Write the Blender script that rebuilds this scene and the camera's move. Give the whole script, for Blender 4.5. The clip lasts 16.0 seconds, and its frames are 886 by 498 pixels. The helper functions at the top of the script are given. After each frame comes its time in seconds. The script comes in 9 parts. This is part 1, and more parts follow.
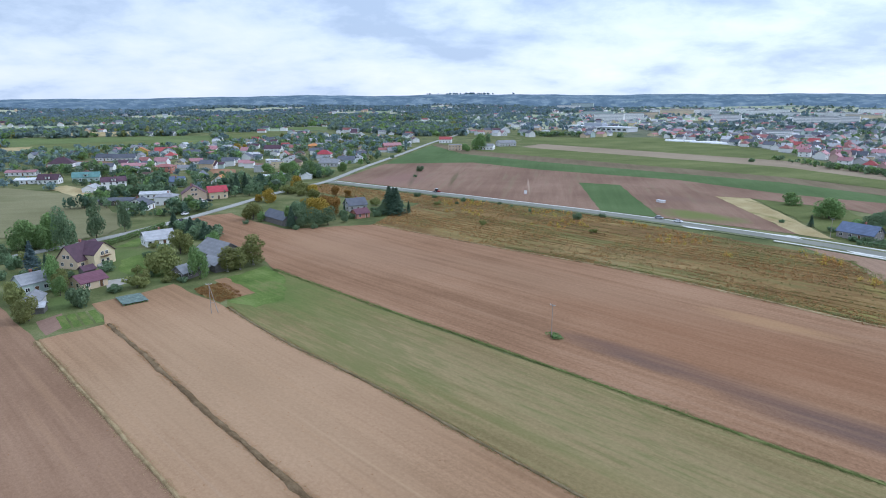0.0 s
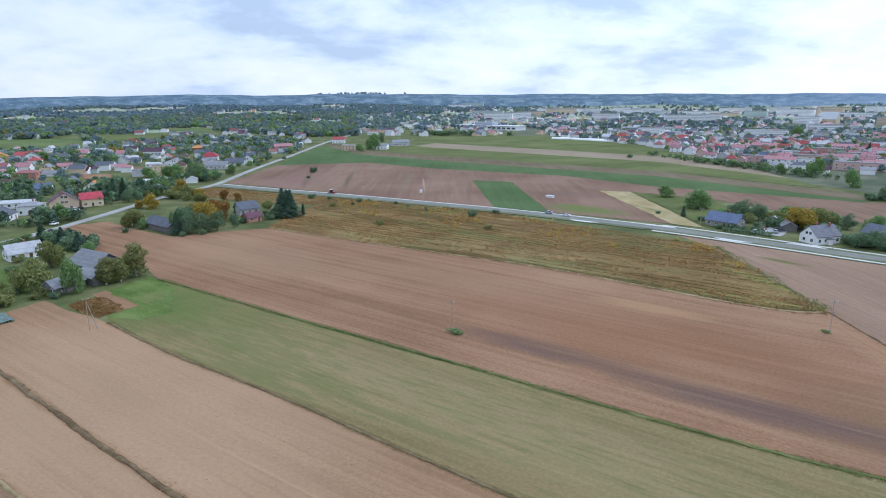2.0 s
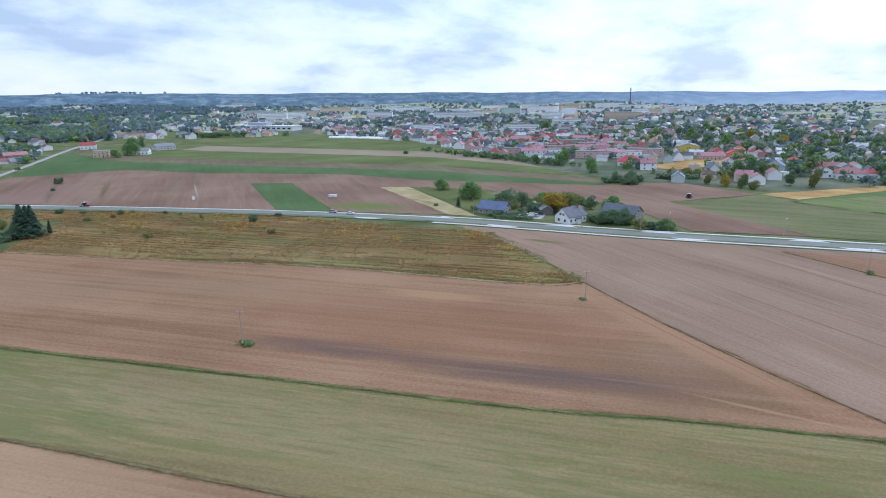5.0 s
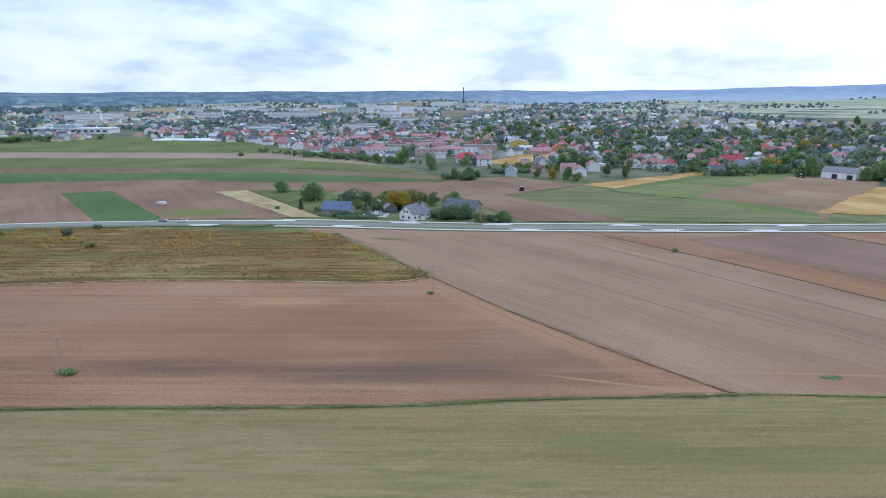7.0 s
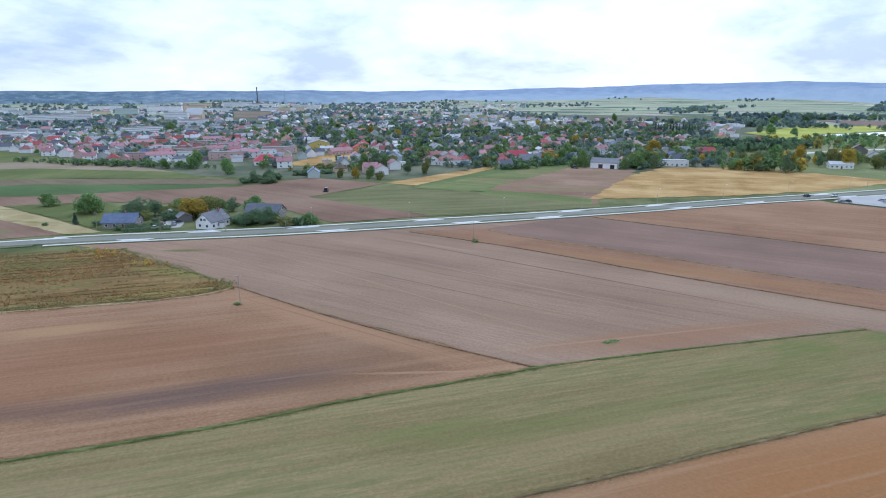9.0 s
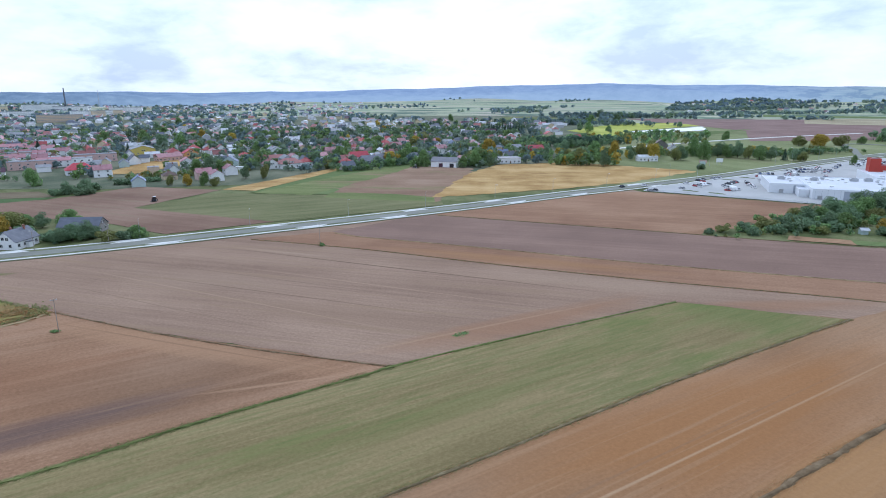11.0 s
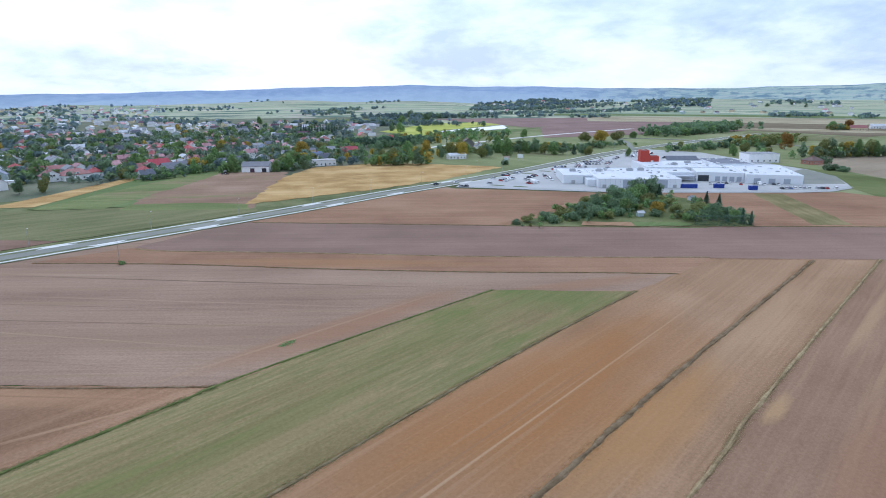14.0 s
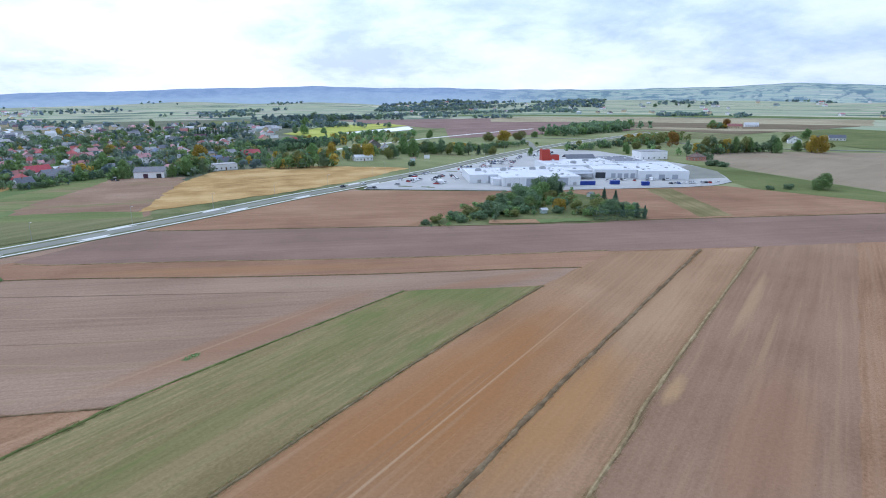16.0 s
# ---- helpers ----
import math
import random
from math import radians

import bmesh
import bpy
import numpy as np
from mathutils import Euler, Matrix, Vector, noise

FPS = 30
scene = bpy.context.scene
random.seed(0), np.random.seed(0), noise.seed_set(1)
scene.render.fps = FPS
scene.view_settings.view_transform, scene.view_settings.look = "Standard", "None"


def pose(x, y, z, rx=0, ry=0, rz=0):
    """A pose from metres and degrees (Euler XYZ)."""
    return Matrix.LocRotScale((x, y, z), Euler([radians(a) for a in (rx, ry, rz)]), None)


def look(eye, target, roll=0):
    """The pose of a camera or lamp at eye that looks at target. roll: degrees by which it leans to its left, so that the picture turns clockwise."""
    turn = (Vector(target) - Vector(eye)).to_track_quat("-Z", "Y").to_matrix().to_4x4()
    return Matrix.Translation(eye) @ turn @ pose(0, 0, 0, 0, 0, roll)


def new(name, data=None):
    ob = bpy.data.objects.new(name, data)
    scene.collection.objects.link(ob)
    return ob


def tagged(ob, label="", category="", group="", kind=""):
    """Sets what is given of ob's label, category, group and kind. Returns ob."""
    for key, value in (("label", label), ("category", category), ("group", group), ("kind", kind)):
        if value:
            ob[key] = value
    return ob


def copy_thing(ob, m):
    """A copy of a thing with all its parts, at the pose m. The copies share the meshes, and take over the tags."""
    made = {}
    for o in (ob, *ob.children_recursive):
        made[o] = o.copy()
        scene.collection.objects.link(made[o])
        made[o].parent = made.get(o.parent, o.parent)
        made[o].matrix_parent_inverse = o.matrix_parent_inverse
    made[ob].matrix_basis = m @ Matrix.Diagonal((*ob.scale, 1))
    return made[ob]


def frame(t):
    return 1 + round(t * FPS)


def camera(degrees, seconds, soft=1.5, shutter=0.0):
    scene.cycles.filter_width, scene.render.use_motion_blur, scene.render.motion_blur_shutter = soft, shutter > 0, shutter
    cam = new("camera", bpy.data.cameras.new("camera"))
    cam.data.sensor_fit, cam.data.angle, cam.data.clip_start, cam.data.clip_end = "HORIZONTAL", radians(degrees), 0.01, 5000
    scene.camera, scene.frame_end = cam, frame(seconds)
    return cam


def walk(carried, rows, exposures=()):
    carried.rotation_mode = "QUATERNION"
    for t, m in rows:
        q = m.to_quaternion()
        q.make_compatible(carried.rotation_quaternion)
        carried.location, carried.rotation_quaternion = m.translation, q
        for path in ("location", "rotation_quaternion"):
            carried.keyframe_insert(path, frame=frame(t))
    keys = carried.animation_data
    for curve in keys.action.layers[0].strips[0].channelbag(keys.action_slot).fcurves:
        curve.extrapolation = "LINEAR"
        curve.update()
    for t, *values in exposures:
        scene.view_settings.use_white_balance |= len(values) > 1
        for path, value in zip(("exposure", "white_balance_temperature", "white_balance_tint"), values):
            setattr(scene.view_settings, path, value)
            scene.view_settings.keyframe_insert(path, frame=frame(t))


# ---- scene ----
# ---- the camera: a drone hovering at sixty metres, turning to its right ----
cam = camera(71.31, 16.0, soft=1.0)
# seconds, yaw, pitch, roll
ROWS = [
    (0.0, 0.00, -13.96, 0.24),
    (0.5, -1.68, -13.97, 0.18),
    (1.0, -4.40, -13.98, 0.15),
    (1.5, -7.42, -14.03, 0.16),
    (2.0, -9.72, -14.03, 0.18),
    (2.5, -12.60, -14.04, 0.20),
    (3.0, -16.44, -14.07, 0.25),
    (3.5, -20.07, -14.10, 0.31),
    (4.0, -23.20, -14.12, 0.32),
    (6.5, -40.79, -14.34, 0.32),
    (7.0, -44.43, -14.36, 0.29),
    (7.5, -48.03, -14.39, 0.29),
    (8.0, -52.46, -14.39, 0.19),
    (8.5, -57.89, -14.43, 0.17),
    (9.0, -62.59, -14.42, 0.17),
    (11.5, -80.23, -14.34, 0.20),
    (12.0, -83.22, -14.34, 0.27),
    (12.5, -85.78, -14.32, 0.28),
    (13.0, -88.50, -14.31, 0.25),
    (13.5, -91.21, -14.29, 0.25),
    (14.0, -94.01, -14.27, 0.27),
    (14.5, -96.65, -14.26, 0.29),
    (15.0, -99.14, -14.26, 0.28),
    (15.5, -101.23, -14.23, 0.28),
    (16.0, -102.60, -14.20, 0.26),
]
walk(cam, [(t, pose(0, 0, 60, 90 + pitch, 0, yaw) @ pose(0, 0, 0, 0, 0, -roll)) for t, yaw, pitch, roll in ROWS], exposures=[(0, 0.24, 5530, 13.5), (4, 0.23, 5460, 13.5), (8.5, 0.18, 5410, 13.5), (16, 0.21, 5410, 14)])

# ---- sky: broken overcast, the sun behind thin cloud ----
SUN_AZ, SUN_EL = -75.0, 38.0  # degrees: turn from +y to the left, height
CLOUD_SEED = 3.7
world = bpy.data.worlds.new("sky")
scene.world = world
world.use_nodes = True


def build_sky(tree):
    n, l = tree.nodes, tree.links
    n.clear()
    out = n.new("ShaderNodeOutputWorld")
    back = n.new("ShaderNodeBackground")
    l.new(back.outputs[0], out.inputs[0])
    sky = n.new("ShaderNodeTexSky")
    sky.sky_type, sky.sun_disc = "NISHITA", False
    sky.sun_elevation, sky.sun_rotation = radians(SUN_EL), radians(-SUN_AZ)
    sky.air_density, sky.dust_density = 1.2, 2.0
    dim = n.new("ShaderNodeVectorMath")
    dim.operation = "SCALE"
    dim.inputs["Scale"].default_value = 0.10
    l.new(sky.outputs[0], dim.inputs[0])
    where = n.new("ShaderNodeTexCoord")
    split = n.new("ShaderNodeSeparateXYZ")
    l.new(where.outputs["Generated"], split.inputs[0])

    def calc(op, a, b):
        m = n.new("ShaderNodeMath")
        m.operation = op
        for k, v in enumerate((a, b)):
            if isinstance(v, (int, float)):
                m.inputs[k].default_value = v
            else:
                l.new(v, m.inputs[k])
        return m.outputs[0]

    def step(value, low, high, to_low, to_high):
        m = n.new("ShaderNodeMapRange")
        m.interpolation_type = "SMOOTHSTEP"
        for k, v in (("From Min", low), ("From Max", high), ("To Min", to_low), ("To Max", to_high)):
            m.inputs[k].default_value = v
        l.new(value, m.inputs[0])
        return m.outputs[0]

    # the cloud deck seen from below: it flattens towards the horizon
    away = calc("ADD", calc("MAXIMUM", split.outputs[2], 0.0), 0.30)
    deck = n.new("ShaderNodeCombineXYZ")
    l.new(calc("DIVIDE", split.outputs[0], away), deck.inputs[0])
    l.new(calc("DIVIDE", split.outputs[1], away), deck.inputs[1])
    deck.inputs[2].default_value = CLOUD_SEED

    def puffs(scale, detail, rough, bend):
        t = n.new("ShaderNodeTexNoise")
        for k, v in (("Scale", scale), ("Detail", detail), ("Roughness", rough), ("Distortion", bend)):
            t.inputs[k].default_value = v
        l.new(deck.outputs[0], t.inputs["Vector"])
        return t.outputs[0]

    banks, tufts = puffs(1.35, 9, 0.53, 0.25), puffs(4.6, 8, 0.6, 0.2)
    cover = calc("ADD", calc("MULTIPLY", banks, 0.72), calc("MULTIPLY", tufts, 0.28))
    # heavier cloud in the north, clearing to bright haze just over the horizon
    north = n.new("ShaderNodeVectorMath")
    north.operation = "DOT_PRODUCT"
    l.new(where.outputs["Generated"], north.inputs[0])
    north.inputs[1].default_value = (math.sin(radians(14)), math.cos(radians(14)), 0)
    cover = calc("ADD", cover, calc("MULTIPLY", step(north.outputs["Value"], 0.55, 0.98, 0.0, -0.05), step(split.outputs[2], 0.035, 0.085, 0.0, 1.0)))
    cover = calc("ADD", cover, step(split.outputs[2], 0.0, 0.06, 0.05, 0.0))
    south = n.new("ShaderNodeVectorMath")
    south.operation = "DOT_PRODUCT"
    l.new(where.outputs["Generated"], south.inputs[0])
    south.inputs[1].default_value = (math.sin(radians(128)), math.cos(radians(128)), 0)
    cover = calc("ADD", cover, step(south.outputs["Value"], 0.72, 0.99, 0.0, -0.035))
    shade = n.new("ShaderNodeValToRGB")
    e = shade.color_ramp.elements
    e[0].position, e[0].color = 0.38, (0.49, 0.58, 0.685, 1)
    e[1].position, e[1].color = 0.66, (0.93, 0.94, 0.96, 1)
    for at, tone in ((0.44, (0.615, 0.70, 0.79, 1)), (0.485, (0.725, 0.795, 0.865, 1)), (0.54, (0.805, 0.855, 0.905, 1))):
        shade.color_ramp.elements.new(at).color = tone
    l.new(cover, shade.inputs[0])
    rise = n.new("ShaderNodeMapRange")
    rise.inputs["From Min"].default_value, rise.inputs["From Max"].default_value = 0.2, 0.9
    rise.inputs["To Min"].default_value, rise.inputs["To Max"].default_value = 1.0, 1.2
    l.new(split.outputs[2], rise.inputs[0])
    bright = n.new("ShaderNodeVectorMath")
    bright.operation = "SCALE"
    l.new(shade.outputs[0], bright.inputs[0])
    # thin cloud is whiter round the hidden sun
    near = n.new("ShaderNodeVectorMath")
    near.operation = "DOT_PRODUCT"
    l.new(where.outputs["Generated"], near.inputs[0])
    near.inputs[1].default_value = (-math.sin(radians(SUN_AZ)) * math.cos(radians(SUN_EL)), math.cos(radians(SUN_AZ)) * math.cos(radians(SUN_EL)), math.sin(radians(SUN_EL)))
    glow = n.new("ShaderNodeMapRange")
    glow.inputs["From Min"].default_value, glow.inputs["From Max"].default_value = 0.0, 0.85
    glow.inputs["To Min"].default_value, glow.inputs["To Max"].default_value = 0.94, 1.16
    l.new(near.outputs["Value"], glow.inputs[0])
    gain = n.new("ShaderNodeMath")
    gain.operation = "MULTIPLY"
    l.new(rise.outputs[0], gain.inputs[0])
    l.new(glow.outputs[0], gain.inputs[1])
    l.new(gain.outputs[0], bright.inputs["Scale"])
    mix = n.new("ShaderNodeMix")
    mix.data_type = "RGBA"
    mix.inputs[0].default_value = 0.88
    l.new(dim.outputs[0], mix.inputs[6])
    l.new(bright.outputs[0], mix.inputs[7])
    l.new(mix.outputs[2], back.inputs[0])
    back.inputs[1].default_value = 1.0


build_sky(world.node_tree)
sun = new("sun", bpy.data.lights.new("sun", "SUN"))
sun.data.energy, sun.data.angle, sun.data.color = 0.9, radians(14), (1.0, 0.97, 0.93)
sun.matrix_world = look((0, 0, 300), (300 * math.sin(radians(SUN_AZ)) * math.cos(radians(SUN_EL)), -300 * math.cos(radians(SUN_AZ)) * math.cos(radians(SUN_EL)), 300 - 300 * math.sin(radians(SUN_EL))))

# ---- materials ----


def material(name, rough=0.8, metal=0.0, spec=0.3):
    m = bpy.data.materials.new(name)
    m.use_nodes = True
    b = m.node_tree.nodes["Principled BSDF"]
    b.inputs["Roughness"].default_value, b.inputs["Metallic"].default_value = rough, metal
    b.inputs["Specular IOR Level"].default_value = spec
    return m, m.node_tree.nodes, m.node_tree.links, b


def noise_at(n, l, vector, scale, detail=4.0, rough=0.55):
    t = n.new("ShaderNodeTexNoise")
    t.inputs["Scale"].default_value, t.inputs["Detail"].default_value, t.inputs["Roughness"].default_value = scale, detail, rough
    l.new(vector, t.inputs["Vector"])
    return t.outputs["Fac"]


def ramp(n, l, value, stops):
    r = n.new("ShaderNodeValToRGB")
    e = r.color_ramp.elements
    e[0].position, e[0].color = stops[0][0], (*stops[0][1], 1)
    e[1].position, e[1].color = stops[-1][0], (*stops[-1][1], 1)
    for p, c in stops[1:-1]:
        r.color_ramp.elements.new(p).color = (*c, 1)
    l.new(value, r.inputs[0])
    return r.outputs[0]


def maths(n, l, op, a, b, c=None):
    m = n.new("ShaderNodeMath")
    m.operation = op
    for i, v in enumerate((a, b, c)):
        if v is None:
            continue
        if isinstance(v, (int, float)):
            m.inputs[i].default_value = v
        else:
            l.new(v, m.inputs[i])
    return m.outputs[0]


def blend(n, l, fac, a, b):
    m = n.new("ShaderNodeMix")
    m.data_type = "RGBA"
    for i, v in ((0, fac), (6, a), (7, b)):
        if isinstance(v, (int, float)):
            m.inputs[i].default_value = v
        elif isinstance(v, tuple):
            m.inputs[i].default_value = (*v, 1)
        else:
            l.new(v, m.inputs[i])
    return m.outputs[2]


def turned(n, l, angle, sx=1.0, sy=1.0):
    """Ground coordinates with x along the rows of a field."""
    t, m = n.new("ShaderNodeTexCoord"), n.new("ShaderNodeMapping")
    m.vector_type = "POINT"
    m.inputs["Rotation"].default_value = (0, 0, -radians(angle))
    l.new(t.outputs["Object"], m.inputs[0])
    s = n.new("ShaderNodeMapping")
    s.inputs["Scale"].default_value = (sx, sy, 1)
    l.new(m.outputs[0], s.inputs[0])
    return s.outputs[0]


def land(name, dark, mid, light, angle=-45.0, rows=0.5, streak=0.35, patch=0.02, weeds=None, weed_amount=0.0, weed_scale=0.03, bump=0.25, contrast=1.0, beds=0.0, stains=(), warm=(1.0, 1.0, 1.0), fleck=None):
    """Tilled soil, stubble or sown ground: broad patches, long streaks along the rows, fine clods, and weeds breaking through."""
    m, n, l, b = material(name, 0.95, 0, 0.1)
    dark, mid, light = (tuple(c * k for c, k in zip(q, warm)) for q in (dark, mid, light))
    base = turned(n, l, angle)
    along = turned(n, l, angle, 0.012, rows)
    wide = turned(n, l, angle, 0.004, rows * 0.16)
    broad = noise_at(n, l, base, patch, 5)
    lines = noise_at(n, l, along, 1.0, 4, 0.6)
    bands = noise_at(n, l, wide, 1.0, 3, 0.5)
    comb = noise_at(n, l, turned(n, l, angle, 0.03, rows * 3.2), 1.0, 3, 0.6)
    clods = noise_at(n, l, base, 1.3, 6, 0.7)
    v = maths(n, l, "MULTIPLY", broad, 1.0 - streak)
    v = maths(n, l, "MULTIPLY_ADD", lines, streak * 0.55, v)
    v = maths(n, l, "MULTIPLY_ADD", bands, streak * 0.45, v)
    v = maths(n, l, "MULTIPLY_ADD", maths(n, l, "SUBTRACT", clods, 0.5), 0.40, v)
    crumbs = noise_at(n, l, turned(n, l, angle, 1.6, 4.0), 1.0, 3, 0.7)
    v = maths(n, l, "MULTIPLY_ADD", maths(n, l, "SUBTRACT", crumbs, 0.5), 0.22, v)
    v = maths(n, l, "MULTIPLY_ADD", maths(n, l, "SUBTRACT", comb, 0.5), streak * 0.28, v)
    w = 0.16 / contrast
    col = ramp(n, l, v, [(0.5 - w, dark), (0.5, mid), (0.5 + w, light)])
    if weeds:
        g = noise_at(n, l, turned(n, l, angle, 0.35, 1.0), weed_scale, 7, 0.65)
        g = maths(n, l, "MULTIPLY_ADD", maths(n, l, "SUBTRACT", lines, 0.5), 0.35, g)
        fac = ramp(n, l, g, [(0.62 - weed_amount, (0, 0, 0)), (0.72 - weed_amount, (1, 1, 1))])
        col = blend(n, l, maths(n, l, "MULTIPLY", fac, 0.85), col, blend(n, l, clods, weeds[0], weeds[1]))
    if beds:
        tram = n.new("ShaderNodeTexWave")
        tram.wave_type, tram.bands_direction = "BANDS", "Y"
        tram.inputs["Scale"].default_value, tram.inputs["Distortion"].default_value, tram.inputs["Detail"].default_value = beds, 1.5, 2
        l.new(base, tram.inputs["Vector"])
        col = blend(n, l, maths(n, l, "MULTIPLY", tram.outputs["Fac"], 0.35), col, dark)
    for i, (sx, sy, way, long, wide_m, tint, strength) in enumerate(stains):
        tint = tuple(c * k for c, k in zip(tint, warm))
        place = n.new("ShaderNodeMapping")
        place.vector_type = "TEXTURE"
        place.inputs["Location"].default_value, place.inputs["Rotation"].default_value, place.inputs["Scale"].default_value = (sx, sy, 0), (0, 0, radians(way)), (long, wide_m, 1)
        where = n.new("ShaderNodeTexCoord")
        l.new(where.outputs["Object"], place.inputs[0])
        bend = n.new("ShaderNodeTexNoise")
        bend.inputs["Scale"].default_value, bend.inputs["Detail"].default_value = 1.6, 5
        l.new(place.outputs[0], bend.inputs["Vector"])
        shift = n.new("ShaderNodeVectorMath")
        shift.operation = "MULTIPLY_ADD"
        l.new(bend.outputs["Color"], shift.inputs[0])
        shift.inputs[1].default_value = (0.9, 0.9, 0)
        l.new(place.outputs[0], shift.inputs[2])
        back = n.new("ShaderNodeVectorMath")
        back.operation = "SUBTRACT"
        l.new(shift.outputs[0], back.inputs[0])
        back.inputs[1].default_value = (0.45, 0.45, 0)
        ball = n.new("ShaderNodeTexGradient")
        ball.gradient_type = "SPHERICAL"
        l.new(back.outputs[0], ball.inputs[0])
        fac = maths(n, l, "MULTIPLY", ramp(n, l, maths(n, l, "MULTIPLY_ADD", maths(n, l, "SUBTRACT", lines, 0.5), 0.5, ball.outputs["Fac"]), [(0.02, (0, 0, 0)), (0.6, (1, 1, 1))]), strength)
        col = blend(n, l, fac, col, blend(n, l, clods, tuple(c * 0.8 for c in tint), tuple(c * 1.2 for c in tint)))
    if fleck:
        # small tufts drawn out along the rows
        tuft = noise_at(n, l, turned(n, l, angle, 0.10, 0.9), 1.0, 6, 0.68)
        tuft = maths(n, l, "MULTIPLY_ADD", maths(n, l, "SUBTRACT", broad, 0.5), 0.7, tuft)
        col = blend(n, l, maths(n, l, "MULTIPLY", ramp(n, l, tuft, [(0.47, (0, 0, 0)), (0.62, (1, 1, 1))]), fleck[1]), col, blend(n, l, crumbs, tuple(c * 0.75 for c in fleck[0]), tuple(c * 1.25 for c in fleck[0])))
    l.new(col, b.inputs["Base Color"])
    bp = n.new("ShaderNodeBump")
    bp.inputs["Strength"].default_value, bp.inputs["Distance"].default_value = bump, 0.25
    l.new(maths(n, l, "MULTIPLY_ADD", lines, 0.8, clods), bp.inputs["Height"])
    l.new(bp.outputs[0], b.inputs["Normal"])
    return m


def plain(name, colour, rough=0.7, metal=0.0, vary=0.25, scale=0.8, fine=9.0, spec=0.3, per_object=0.0):
    """Paint, render, metal, tile: one colour with stains at two scales."""
    m, n, l, b = material(name, rough, metal, spec)
    t = n.new("ShaderNodeTexCoord")
    a = noise_at(n, l, t.outputs["Object"], scale, 5)
    c = noise_at(n, l, t.outputs["Object"], fine, 3)
    v = maths(n, l, "MULTIPLY_ADD", c, 0.4, maths(n, l, "MULTIPLY", a, 0.6))
    lo = tuple(x * (1 - vary) for x in colour)
    hi = tuple(min(1, x * (1 + vary)) for x in colour)
    col = ramp(n, l, v, [(0.32, lo), (0.68, hi)])
    if per_object:
        info = n.new("ShaderNodeObjectInfo")
        hsv = n.new("ShaderNodeHueSaturation")
        l.new(maths(n, l, "MULTIPLY_ADD", info.outputs["Random"], 2 * per_object, 1 - per_object), hsv.inputs["Value"])
        l.new(maths(n, l, "MULTIPLY_ADD", info.outputs["Random"], 0.03, 0.485), hsv.inputs["Hue"])
        l.new(col, hsv.inputs["Color"])
        col = hsv.outputs[0]
    l.new(col, b.inputs["Base Color"])
    return m


def roofing(name, colour, pitch=0.33, metal=0.0, rough=0.6):
    """Roof covering with courses and weathering."""
    m, n, l, b = material(name, rough, metal, 0.35)
    t = n.new("ShaderNodeTexCoord")
    wave = n.new("ShaderNodeTexWave")
    wave.bands_direction = "Z" if not metal else "X"
    wave.inputs["Scale"].default_value, wave.inputs["Distortion"].default_value = 1.0 / pitch / 3.2, 0.4
    l.new(t.outputs["Object"], wave.inputs["Vector"])
    moss = noise_at(n, l, t.outputs["Object"], 0.5, 6, 0.6)
    grain = noise_at(n, l, t.outputs["Object"], 6.0, 3)
    v = maths(n, l, "MULTIPLY_ADD", grain, 0.35, maths(n, l, "MULTIPLY", moss, 0.65))
    col = ramp(n, l, v, [(0.3, tuple(x * 0.68 for x in colour)), (0.5, colour), (0.7, tuple(min(1, x * 1.28 + 0.01) for x in colour))])
    col = blend(n, l, maths(n, l, "MULTIPLY", wave.outputs["Fac"], 0.22), col, tuple(x * 0.6 for x in colour))
    info = n.new("ShaderNodeObjectInfo")
    hsv = n.new("ShaderNodeHueSaturation")
    l.new(maths(n, l, "MULTIPLY_ADD", info.outputs["Random"], 0.4, 0.8), hsv.inputs["Value"])
    l.new(col, hsv.inputs["Color"])
    l.new(hsv.outputs[0], b.inputs["Base Color"])
    bp = n.new("ShaderNodeBump")
    bp.inputs["Strength"].default_value, bp.inputs["Distance"].default_value = 0.4, 0.05
    l.new(wave.outputs["Fac"], bp.inputs["Height"])
    l.new(bp.outputs[0], b.inputs["Normal"])
    return m


def foliage(name, dark, light, hue=0.015):
    """Leaves: every clump its own shade."""
    m, n, l, b = material(name, 0.75, 0, 0.15)
    geo, info = n.new("ShaderNodeNewGeometry"), n.new("ShaderNodeObjectInfo")
    t = n.new("ShaderNodeTexCoord")
    big = noise_at(n, l, t.outputs["Object"], 0.35, 3)
    v = maths(n, l, "MULTIPLY_ADD", geo.outputs["Random Per Island"], 0.45, maths(n, l, "MULTIPLY", big, 0.7))
    col = ramp(n, l, v, [(0.15, dark), (0.85, light)])
    hsv = n.new("ShaderNodeHueSaturation")
    l.new(maths(n, l, "MULTIPLY_ADD", info.outputs["Random"], hue, 0.5 - hue * 0.6), hsv.inputs["Hue"])
    l.new(maths(n, l, "MULTIPLY_ADD", info.outputs["Random"], 0.3, 0.85), hsv.inputs["Value"])
    l.new(col, hsv.inputs["Color"])
    l.new(hsv.outputs[0], b.inputs["Base Color"])
    thin, mix = n.new("ShaderNodeBsdfTranslucent"), n.new("ShaderNodeMixShader")
    l.new(hsv.outputs[0], thin.inputs[0])
    mix.inputs[0].default_value = 0.35
    l.new(b.outputs[0], mix.inputs[1])
    l.new(thin.outputs[0], mix.inputs[2])
    l.new(mix.outputs[0], n["Material Output"].inputs[0])
    return m


